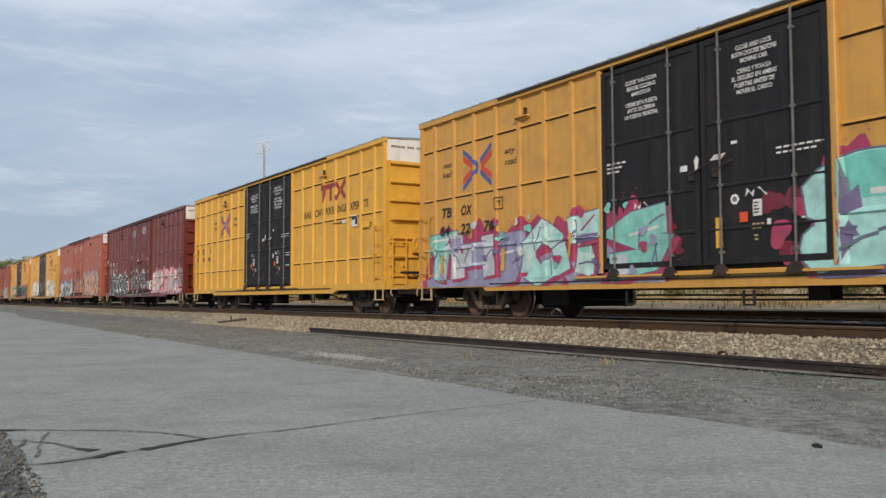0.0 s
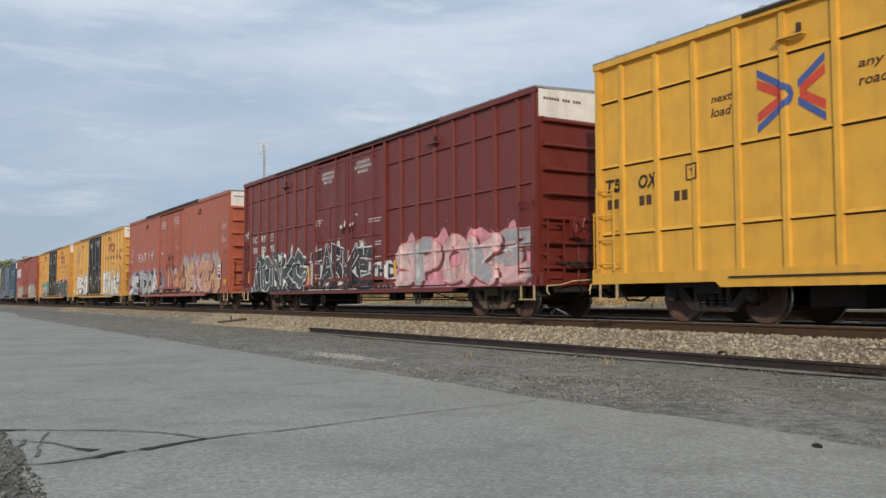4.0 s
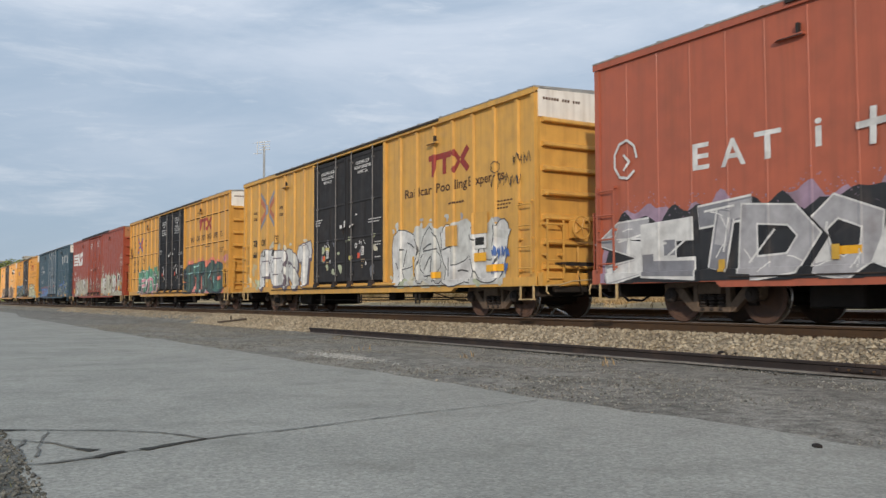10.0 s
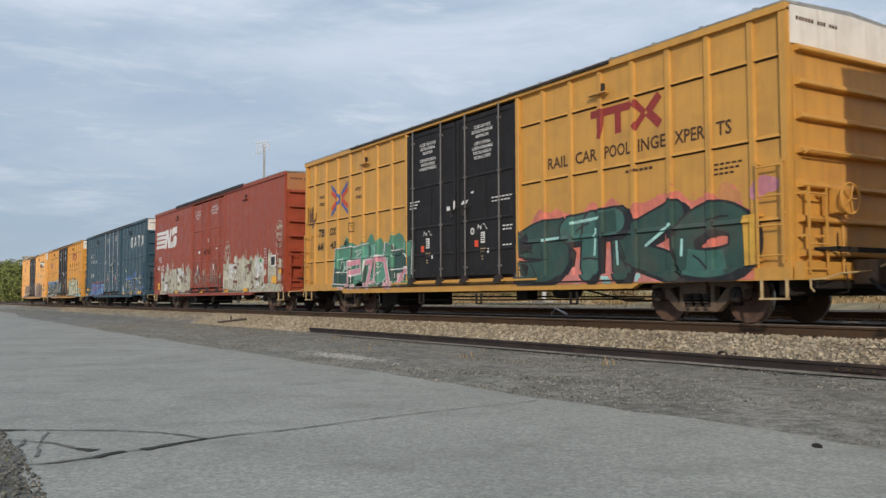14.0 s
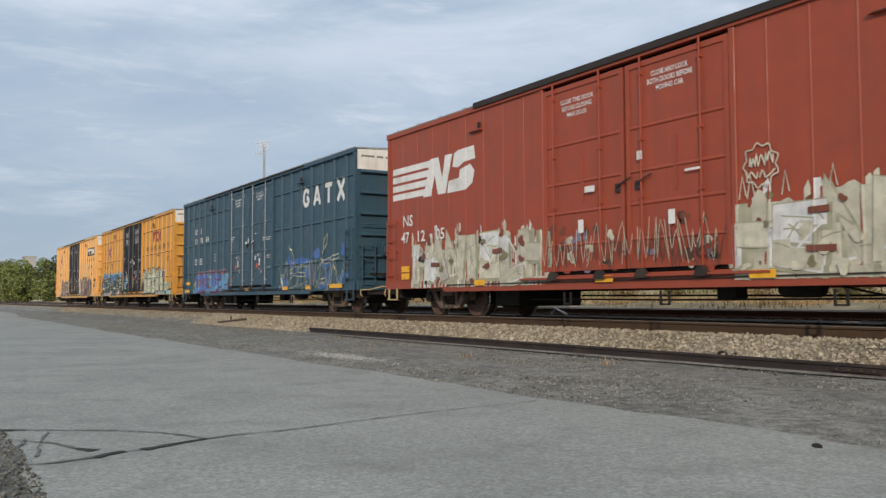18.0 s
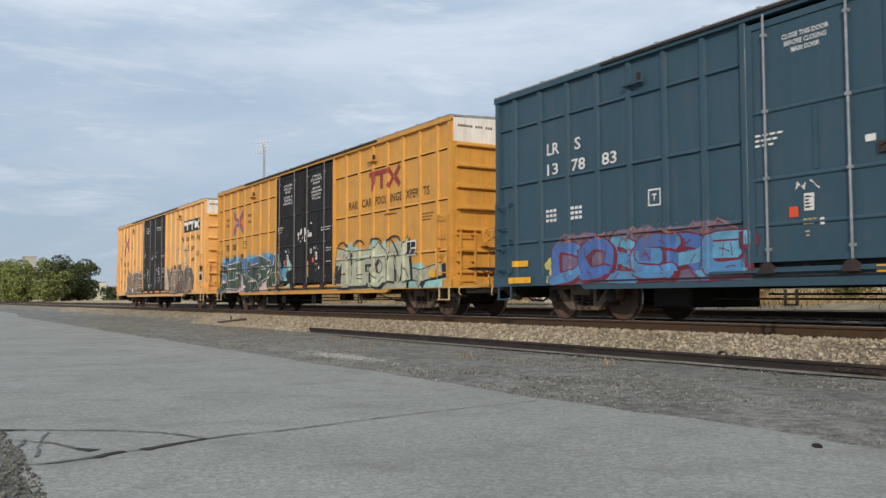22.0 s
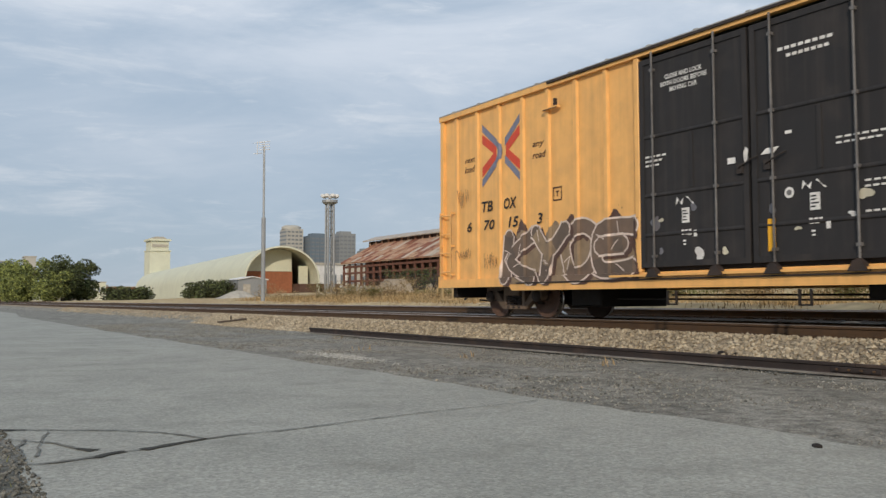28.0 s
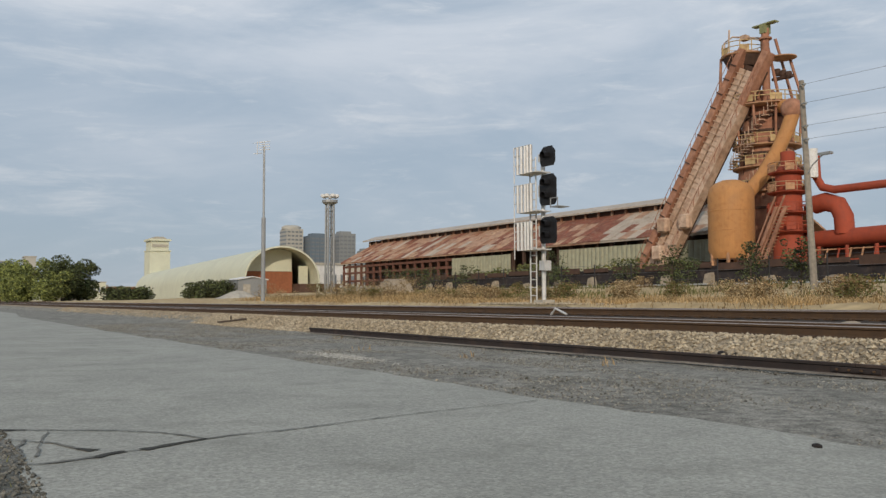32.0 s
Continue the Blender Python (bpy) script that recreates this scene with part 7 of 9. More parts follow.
def build_plants():
    for k, (x, y, h, w) in enumerate(((-172, 27.2, 8.6, 8.5), (-168, 23.8, 9.2, 8.5), (-174, 21.6, 8.8, 8), (-181, 19.4, 9.4, 7.5), (-192, 18.6, 9.8, 7.5), (-206, 18.4, 9.6, 7.5), (-170, 25.4, 7.0, 7), (-166, 22.0, 6.0, 6.5), (-176, 18.6, 6.4, 6), (-186, 17.2, 7, 5.5))):
        tree(x, y, h, w, 200 + k, "bushy green roadside tree, full crown to the ground", 6500, 0.17, low=0.02, mats=[M["leaf_dark"], M["hedge"]] if k in (0, 1, 6) else None)
    for k, (x, y, h, w) in enumerate(((-225, 18.6, 10.5, 9), (-250, 19.5, 11.5, 10), (-290, 21, 13, 12))):
        tree(x, y, h, w, 230 + k, "bushy green roadside tree, full crown to the ground", 2400, 0.36, low=0.02)
    # dark hedge and scrub before the vault
    for k in range(9):
        tree(-115 - k * 2.3, 36.5 + 0.5 * (k % 3), 2.5 + 0.4 * (k % 2), 4.0, 260 + k, "low dark green bush", 900, 0.16, low=0.0, name="bush", mats=[M["hedge"], M["leaf_dark"]])
    for k in range(10):
        tree(-215 - k * 4, 47 + 1.2 * (k % 4), 3.0 + 0.5 * (k % 3), 6, 280 + k, "dark scrub tree far along the line", 900, 0.3, low=0.02, mats=[M["hedge"], M["leaf_dark"]])
    # saplings and scrub in front of the trestle
    for k, (x, y, h, w) in enumerate(((-42.6, 44.5, 3.6, 2.6), (-37.3, 46, 3.4, 2.6), (-30.3, 41.5, 3.4, 2.2), (-62.0, 50, 2.6, 3.0), (-82, 53, 3.4, 4.0), (-88, 52, 3.0, 4.2), (-68, 54, 4.4, 4.4), (-96, 54, 3.2, 4.5), (-104, 56, 3.6, 5), (-49, 53, 2.6, 3), (-27, 50, 2.8, 3), (-58, 55, 2.8, 3.2))):
        tree(x, y, h, w, 300 + k, "thin olive sapling before the dark trestle", 900, 0.085, trunk=0.16, low=0.10, name="bush" if k > 3 else "tree", mats=[M["hedge"], M["leaf_dark"]])
    for k in range(7):
        tree(-118 + k * 7.5, 78.5, 3.6 + 0.5 * (k % 3), 6.5, 330 + k, "dull olive bush along the shed wall", 900, 0.22, low=0.0, name="bush", mats=[M["olive_weed"], M["leaf_dark"]])
    r = random.Random(12)
    spots = [(r.uniform(-60, -8), 21.8 + abs(r.gauss(0, 6.0))) for _ in range(420)]
    blades("dry_grass", spots, M["dry_grass"], 41, "low dry straw-coloured grass beyond the tracks", (0.06, 0.26), 70, 0.7, 0.014)
    spots = [(r.uniform(-80, -50), 27 + abs(r.gauss(0, 7))) for _ in range(260)]
    blades("dry_grass", spots, M["dry_grass"], 42, "low dry straw-coloured grass beyond the tracks", (0.12, 0.5), 50, 0.9, 0.02)
    spots = [(r.uniform(-80, -10), r.uniform(30, 50)) for _ in range(160)]
    blades("weeds", spots, M["olive_weed"], 43, "olive weeds among the dry grass", (0.2, 0.6), 34, 0.6, 0.02)
    for k in range(44):
        x, y = -79 + k * 1.55 + r.uniform(-1.5, 1.5), 27 + abs(r.gauss(0, 7))
        big = 1.35 if x < -58 else 0.85
        tree(x, y, big * r.uniform(0.7, 1.4), big * r.uniform(1.6, 3.2), 400 + k, "low dry brown shrub in the grass", 1100, 0.048, trunk=0.1, low=0.0, name="bush", mats=[[M["dry_leaf"], M["straw_leaf"]], [M["straw_leaf"], M["dry_leaf"]], [M["olive_weed"], M["dry_leaf"]]][k % 3])
    # pale path beyond the grass
    bm = bmesh.new()
    for k in range(20):
        a, b = -74 + k * 5, -69 + k * 5
        q = [bm.verts.new((x, y, 0.07 + ground_z(x, y))) for x, y in ((a, 48.5), (b, 48.5), (b, 54.5), (a, 54.5))]
        bm.faces.new(q)
    tagged(part("path", bm, M["concrete"], None), "pale paved path beyond the grass", "path", kind="structure")
    f = thing("post_fence", "row of thin dark fence posts with wire", "fence")
    for k in range(30):
        bm = bmesh.new()
        x = -100 + k * 4.2
        z = ground_z(x, 47.5)
        rod(bm, (x, 47.5, z - 0.1), (x, 47.5, z + 1.9), 0.05, 6)
        part("post", bm, M["signal_black"], f)
    bm = bmesh.new()
    for zz in (0.5, 1.1, 1.8):
        pipe(bm, [(-100 + k * 4.2, 47.5, ground_z(-100 + k * 4.2, 47.5) + zz) for k in range(30)], 0.012, 4)
    part("wire", bm, M["wire"], f)


def build_debris():
    r = random.Random(77)
    for k, (x, y, z, s, m, lab) in enumerate(((-9.43, 10.95, 0.18, 0.075, "frame_dark", "dark clump of rags on the ballast"), (-9.20, 10.98, 0.17, 0.05, "frame_dark", "dark clump of rags on the ballast"),
                                              (-13.3, 10.9, 0.15, 0.045, "frame_dark", "small dark lump on the ballast"), (-3.91, 5.49, 0.01, 0.030, "frame_dark", "small dark stone at the asphalt's edge"),
                                              (-10.2, 15.4, 0.52, 0.16, "stone", "pale stone between the tracks"), (-9.8, 15.4, 0.50, 0.10, "stone", "pale stone between the tracks"), (-25.6, 15.2, 0.50, 0.14, "stone", "pale stone between the tracks"), (-26.4, 15.2, 0.50, 0.12, "stone", "pale stone between the tracks"))):
        bm = bmesh.new()
        bmesh.ops.create_icosphere(bm, subdivisions=2, radius=s)
        for v in bm.verts:
            v.co *= r.uniform(0.75, 1.2)
            v.co.z *= 0.6
            v.co.x *= 1.3
        ob = part("debris", bm, M[m], None)
        ob.location = (x, y, z)
        tagged(ob, lab, "debris")
    bm = bmesh.new()
    pipe(bm, [(-34.6, 10.7, 0.16), (-33.6, 10.9, 0.22), (-32.4, 11.1, 0.32)], 0.035, 6)
    pipe(bm, [(-33.6, 10.9, 0.22), (-33.3, 10.8, 0.42)], 0.025, 6)
    tagged(part("branch", bm, M["bark"], None), "broken dark branch lying on the ballast", "branch")
    bm = bmesh.new()
    pipe(bm, [(-20.4, 16.3, 0.57), (-20.2, 16.3, 0.76), (-19.7, 16.3, 0.60)], 0.035, 6)
    tagged(part("bent_sheet", bm, M["silver_paint"], None), "bent pale metal strip beside the far rail", "debris")


build_debris()
build_furnace()
build_shed()
build_signal()
build_poles()
build_far_buildings()
build_plants()


# ---------------------------------------------------------------- the ten cars
def door_words(car, side, spanish=True, col="white_mark", big=1.0):
    m = M[col]
    blocks = [(8.03, 4.38, (("CLOSE THIS DOOR", 0.80), ("BEFORE CLOSING", 0.72), ("MAIN DOOR", 0.48))), (10.52, 4.43, (("CLOSE AND LOCK", 0.70), ("BOTH DOORS BEFORE", 0.86), ("MOVING CAR", 0.52)))]
    if spanish:
        blocks += [(8.03, 3.97, (("CIERRE ESTA PUERTA", 0.80), ("ANTES DE CERRAR", 0.70), ("LA PUERTA PRINCIPAL", 0.84))),
                   (10.52, 4.04, (("CIERRE Y PONGA", 0.66), ("EL SEGURO EN AMBAS", 0.86), ("PUERTAS ANTES DE", 0.76), ("MOVER EL CARRO", 0.68)))]
    for x, z, lines in blocks:
        for k, (line, wide) in enumerate(lines):
            lettering(car, side, line, 0.074 * big, x, z - k * 0.112 * big, m, "CENTER", wide * big, 0, "white warning words on the door")


def door_plates(car, side, red=True, seed=1):
    """Notices on the two door leaves: plates with print, bow-shaped marks, round mark, small lines."""
    rnd = random.Random(seed)
    w, k, y = M["white_mark"], M["black_mark"], M["reflector"]
    for x in (7.95, 10.45):
        patch(car, side, x, 1.72, 0.17, 0.26, w, label="white notice plate")
        bm = bmesh.new()
        for r in range(4):
            flat_face(bm, [(x + 0.02, 1.76 + r * 0.052), (x + 0.07 + 0.08 * rnd.random(), 1.76 + r * 0.052), (x + 0.07 + 0.08 * rnd.random(), 1.785 + r * 0.052), (x + 0.02, 1.785 + r * 0.052)])
        drape(bm, side, 0.013)
        tagged(part("print", bm, k, car, "small dark print lines on the notice"), kind="stuff")
        if red:
            patch(car, side, x - 0.26, 1.64, 0.16, 0.16, M["orange_mark"], label="orange-red notice plate")
        bm = bmesh.new()
        for d, e in ((-0.10, 1), (0.14, -1)):
            cx, cz = x + d + 0.05, 2.10
            flat_face(bm, [(cx - 0.09, cz - 0.06 * e), (cx - 0.02, cz + 0.02), (cx + 0.06, cz - 0.07), (cx + 0.09, cz + 0.05 * e), (cx + 0.02, cz - 0.01), (cx - 0.06, cz + 0.08)])
        drape(bm, side, 0.010)
        part("notice_mark", bm, w, car, "white bow-shaped notice marks")
        marks(car, side, [(x - 0.02, 1.58, 3, 0.06), (x - 0.02, 1.52, 2, 0.07), (x + 0.01, 1.40, 1, 0.07), (x + 0.02, 1.34, 1, 0.06)], 0.028, M["lever"] if red else w, "small pale stencil lines")
        patch(car, side, x + 0.26, 1.46 + rnd.uniform(-0.08, 0.1), 0.07, 0.11, w, label="small white plate")
    bm = bmesh.new()
    cx, cz = 10.10, 2.02
    flat_face(bm, [(cx + 0.085 * math.cos(a * 0.3927), cz + 0.085 * math.sin(a * 0.3927)) for a in range(16)])
    flat_face(bm, [(cx + 0.045 * math.cos(a * 0.3927), cz + 0.045 * math.sin(a * 0.3927)) for a in range(16)], 0.003, 1)
    drape(bm, side, 0.010)
    part("round_mark", bm, [w, M["rod"]], car, "round white notice")
    marks(car, side, [(7.10, 2.95, 4, 0.10), (7.10, 2.87, 4, 0.08), (7.10, 2.79, 3, 0.09)], 0.035, w, "small white stencil lines")
    marks(car, side, [(10.9, 2.72, 7, 0.10), (10.9, 2.64, 6, 0.09), (11.32, 2.05, 3, 0.10), (11.32, 1.97, 3, 0.09), (11.32, 1.62, 3, 0.09), (11.32, 1.54, 2, 0.10)], 0.03, w, "small white stencil lines")
    patch(car, side, 8.95, 2.60, 0.16, 0.10, w, label="white seal plate")
    patch(car, side, 9.60, 2.63 + rnd.uniform(-0.1, 0.1), 0.24, 0.09, w, label="white notice plate", slant=0.1)
    patch(car, side, 10.05, 2.92, 0.12, 0.05, w, label="small white plate")
    bm = bmesh.new()
    flat_face(bm, [(9.30, 2.58), (9.36, 2.62), (9.38, 2.78), (9.33, 2.84), (9.28, 2.74)])
    drape(bm, side, 0.03)
    part("seal_tag", bm, w, car, "white door seal tag")


def box_mark(car, side, x, z, w, mat):
    """A small stencilled square with a tee in it."""
    bm = bmesh.new()
    band(bm, [(x, z), (x + w, z), (x + w, z + w), (x, z + w), (x, z - 0.01)], 0.03, 0, 0)
    band(bm, [(x + w * 0.3, z + w * 0.68), (x + w * 0.7, z + w * 0.68)], 0.03, 0.0004, 0)
    band(bm, [(x + w * 0.5, z + w * 0.66), (x + w * 0.5, z + w * 0.28)], 0.03, 0.0002, 0)
    drape(bm, side, 0.008)
    part("stencil", bm, mat, car, "small stencilled square")


# the words skip the posts of the side
POOL_WORDS = (("RAIL", 12.90, 0.66), ("CAR", 13.78, 0.64), ("POOL", 14.64, 0.70), ("INGE", 15.54, 0.69), ("XPER", 16.43, 0.69), ("TS", 17.36, 0.32))
POOL_WORDS_SMALL = (("Rai", 13.00, 0.55), ("lcar", 13.73, 0.68), ("Poo", 14.62, 0.66), ("ling", 15.50, 0.55), ("E", 16.11, 0.13), ("xper", 16.41, 0.68), ("ts", 17.30, 0.28))


def pool_marks(car, side, old=False, nums=None, words=POOL_WORDS, mark=True, shift=0.0):
    emblem(car, side, M["em_red_old" if old else "em_red"], M["em_blue_old" if old else "em_blue_worn" if side.style == "posts" else "em_blue"], side.style == "posts", shift)
    k = M["brown_mark"]
    lettering(car, side, "next", 0.13, 1.05 + shift, 3.68, k, width=0.43, slant=0.2)
    lettering(car, side, "load", 0.15, 1.04 + shift, 3.44, k, width=0.43, slant=0.2)
    lettering(car, side, "any", 0.13, 3.70 + shift, 3.68, k, width=0.40, slant=0.2)
    lettering(car, side, "road", 0.15, 3.70 + shift, 3.42, k, width=0.46, slant=0.2)
    b = M["black_mark"]
    dx = 0.75 if nums and len(nums) == 4 else -0.78 if shift else 0.0
    initials(car, side, [(1.02 + dx, "TB", 0.45), (1.90 + dx, "OX", 0.48)], 0.24, 2.44, b, 0.18)
    box_mark(car, side, 3.35 + dx * 1.4, 2.46, 0.26, M["brown_mark"])
    if nums:
        number(car, side, nums, 0.22, 2.02, b, slant=0.18)
    elif nums is None:
        marks(car, side, [(1.05 + dx, 2.12, 2, 0.13), (1.90 + dx, 2.12, 2, 0.13), (2.75 + dx, 2.12, 2, 0.13)], 0.18, M["brown_mark"], "black car number, half painted over")
    if words:
        for body, x, wide in words:
            lettering(car, side, body, 0.23, x, 3.12, k, width=wide)
    if mark:
        bm = bmesh.new()
        ribbon(bm, [(14.25, 4.02), (15.42, 4.02)], 0.15, 0, 0, False)
        ribbon(bm, [(14.55, 3.96), (14.50, 3.52)], 0.17, 0.0004, 0, False)
        ribbon(bm, [(15.02, 3.96), (15.02, 3.55)], 0.17, 0.0004, 0, False)
        ribbon(bm, [(15.45, 4.06), (15.72, 3.81), (15.45, 3.56)], 0.13, 0.0008, 0, False)
        ribbon(bm, [(16.10, 4.08), (15.80, 3.81), (16.10, 3.54)], 0.17, 0.0012, 0, False)
        drape(bm, side, 0.006)
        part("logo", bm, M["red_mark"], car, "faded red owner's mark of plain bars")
    marks(car, side, [(15.2, 2.76, 6, 0.09)], 0.05, k, "small brown stencil line")
    marks(car, side, [(17.30, 2.62, 5, 0.09), (17.30, 2.54, 5, 0.08), (17.30, 2.46, 4, 0.08)], 0.035, k, "small stencil lines")


def plates(car, side, *rows):
    for k, (x, z, w, h, m) in enumerate(rows):
        patch(car, side, x, z, w, h, M[m], label={"reflector": "yellow reflector", "white_mark": "white plate", "black_mark": "black plate"}.get(m, ""), lift=0.038 + 0.002 * k)


def reflectors(car, side, xs, z=1.1, w=0.12, h=0.45):
    for x in xs:
        patch(car, side, x, z, w, h, M["reflector"], "reflector", "yellow reflector strip")


S_ = spray
TEAL, MINT, LAV = S_("teal", (0.20, 0.60, 0.50)), S_("mint", (0.42, 0.72, 0.66)), S_("lavender", (0.48, 0.46, 0.56))
ROSE, PINK, PALEPINK = S_("rose", (0.42, 0.05, 0.12)), S_("pink", (0.72, 0.30, 0.36)), S_("pale_pink", (0.74, 0.52, 0.50))
WHITE, SILVER, GREY = S_("white", (0.72, 0.71, 0.68)), S_("silver", (0.42, 0.41, 0.42)), S_("grey", (0.17, 0.17, 0.19))
BLACK, VIOLET, DGREEN = S_("black", (0.02, 0.02, 0.022)), S_("violet_grey", (0.26, 0.21, 0.30)), S_("dark_green", (0.035, 0.085, 0.065))
GREEN, CORAL, ORANGE = S_("green", (0.09, 0.27, 0.17)), S_("coral", (0.75, 0.22, 0.15)), S_("orange", (0.62, 0.27, 0.10))
PEACH, UMBER, CREAM = S_("peach", (0.66, 0.36, 0.19)), S_("umber", (0.10, 0.05, 0.035)), S_("cream", (0.62, 0.58, 0.44))
SKYB, BLUEP, YELL = S_("sky_blue", (0.14, 0.38, 0.55)), S_("blue", (0.075, 0.16, 0.42)), S_("yellow", (0.66, 0.58, 0.16))
RUST, PALEG = S_("rust", (0.20, 0.06, 0.03)), S_("pale_green", (0.48, 0.52, 0.34))
AQUA = S_("aqua", (0.36, 0.62, 0.58))

CARS, WHEELS = [], []


def keep(made):
    CARS.append(made[0])
    WHEELS.append(made[2])
    return made[0], made[1]


def splashes(car, side, x0, x1, z0, z1, n, mats, seed, size=0.25, label="spray paint blotch on the door", lift=0.005):
    rnd = random.Random(seed)
    for i in range(n):
        bm = bmesh.new()
        cx, cz, r = rnd.uniform(x0, x1), rnd.uniform(z0, z1), size * rnd.uniform(0.4, 1.1)
        p, q, e = rnd.uniform(0, 6.28), rnd.uniform(0, 6.28), rnd.uniform(0.6, 1.0)
        pts = []
        for a in range(20):
            f = a * math.pi / 10
            rr = r * (0.82 + 0.20 * math.sin(2 * f + p) + 0.13 * math.sin(3 * f + q) + rnd.uniform(-0.04, 0.04))
            pts.append((cx + rr * math.cos(f), max(0.71, cz + rr * e * math.sin(f))))
        flat_face(bm, pts, 0.0002 * (i % 9))
        drape(bm, side, lift)
        part("paint_blotch", bm, mats[rnd.randrange(len(mats))], car, label)


def tag(car, side, strokes, w, mat, label, lift=0.034):
    """Hand strokes, each laid on as one part."""
    for k, s in enumerate(strokes):
        bm = bmesh.new()
        band(bm, s, w, 0.0006 * k, 0)
        drape(bm, side, lift)
        part("paint_stroke", bm, mat, car, label)


def scribble(x, z, w, h, n, seed):
    """Quick hand strokes side by side: jagged, with a hook here and there."""
    rnd = random.Random(seed)
    out = []
    for i in range(n):
        cx, step = x + (i + 0.2) / n * w, w / n
        up = rnd.random() < 0.5
        line = []
        for k in range(rnd.randrange(4, 7)):
            v = rnd.uniform(0.62, 1.0) if up else rnd.uniform(0.0, 0.36)
            line.append((cx + (k - 1.5) * step * rnd.uniform(0.12, 0.30) + rnd.uniform(-0.15, 0.15) * step, z + v * h))
            up = not up
        out.append(rounded(line, 3))
    return out


def wavy_ring(cx, cz, rx, rz, seed):
    """A closed hand-drawn outline with bulges and points."""
    rnd = random.Random(seed)
    pts = []
    for i in range(18):
        a = i / 18 * 2 * math.pi
        q = 1 + (0.16 if i % 2 else -0.10) * rnd.uniform(0.5, 1.2)
        pts.append((cx + math.cos(a) * rx * q, cz + math.sin(a) * rz * q))
    return [rounded(pts + pts[:1], 3)]


YT = (3.6, 14.9)
# A: orange-yellow grid car with teal lettering
car, side = keep(boxcar("orange-yellow steel boxcar with black doors and teal graffiti", "grid", M["yellow_deep"], M["black_door"], M["white_top"], M["yellow_deep"], YT))
pool_marks(car, side, False, ())
door_words(car, side)
door_plates(car, side, True, 1)
piece(car, side, 0.30, 8.55, 0.72, 2.12, "THSOTS", S_("plum", (0.16, 0.13, 0.24)), [S_("sea_mint", (0.26, 0.60, 0.50)), S_("pearl", (0.56, 0.60, 0.63)), S_("dusk_lilac", (0.33, 0.32, 0.46)), MINT, S_("pale_mint", (0.52, 0.74, 0.68))], "teal, white and lavender block graffiti with rose rims", 11, 0.38, 0.020, WHITE, ROSE, 0.40, 260, ROSE, wild=0.09, tint=0.95, over=0.22, flare=0.25, under=S_("dusk_lilac", (0.33, 0.32, 0.46)), chips=4)
splashes(car, side, 0.4, 8.4, 0.9, 2.2, 34, [ROSE, S_("plum", (0.16, 0.13, 0.24)), S_("dusk_lilac", (0.33, 0.32, 0.46)), S_("pearl", (0.56, 0.60, 0.63)), S_("sea_mint", (0.26, 0.60, 0.50))], 17, 0.13, "rose, plum and lilac spots over the lettering", 0.040)
tag(car, side, [[(1.02, 0.85), (1.04, 1.50)], [(3.62, 1.05), (3.66, 1.55)], [(5.95, 1.25), (6.02, 1.75)]], 0.12, S_("amber", (0.70, 0.40, 0.06)), "amber bars in the lettering")
splashes(car, side, 0.5, 8.6, 0.72, 1.05, 30, [S_("plum", (0.16, 0.13, 0.24)), LAV, LAV, ROSE, TEAL], 5, 0.26, "plum and lavender paint along the sill")
splashes(car, side, 10.7, 11.9, 0.95, 2.1, 16, [ROSE, ROSE, S_("plum", (0.16, 0.13, 0.24)), S_("dark_red", (0.18, 0.02, 0.04))], 6, 0.26)
splashes(car, side, 7.4, 8.9, 0.95, 2.0, 12, [ROSE, S_("dark_red", (0.18, 0.02, 0.04))], 16, 0.2)
piece(car, side, 11.55, 18.4, 0.72, 2.75, "SOKE", S_("slate", (0.13, 0.17, 0.22)), [MINT, TEAL, S_("pale_mint", (0.52, 0.74, 0.68)), AQUA], "large teal block graffiti with rose rims", 21, 0.42, 0.035, WHITE, ROSE, 0.4, 200, S_("plum", (0.16, 0.13, 0.24)), True, 0.07, tint=0.9, over=0.2, under=LAV)
number(car, side, [(1.0, "64", 0.44), (1.92, "22", 0.44), (2.92, "70", 0.44)], 0.24, 1.99, M["black_mark"], 0.060, 0.15)
reflectors(car, side, (9.7,), 1.25, 0.14, 0.5)

# B: clean bright yellow grid car
car, side = keep(boxcar("clean bright yellow steel boxcar with black doors", "grid", M["yellow_bright"], M["black_door"], M["white_top"], M["yellow_bright"], YT, M["truck_dark"]))
pool_marks(car, side, shift=1.78)
door_words(car, side)
door_plates(car, side, True, 2)
plates(car, side, (15.95, 2.76, 0.32, 0.09, "white_mark"), (16.62, 2.60, 0.42, 0.34, "white_mark"), (16.66, 2.80, 0.18, 0.10, "black_mark"), (16.86, 2.66, 0.15, 0.22, "black_mark"),
       (17.38, 2.52, 0.46, 0.18, "reflector"))
reflectors(car, side, (17.6, 15.6, 12.3, 0.5), 1.1)

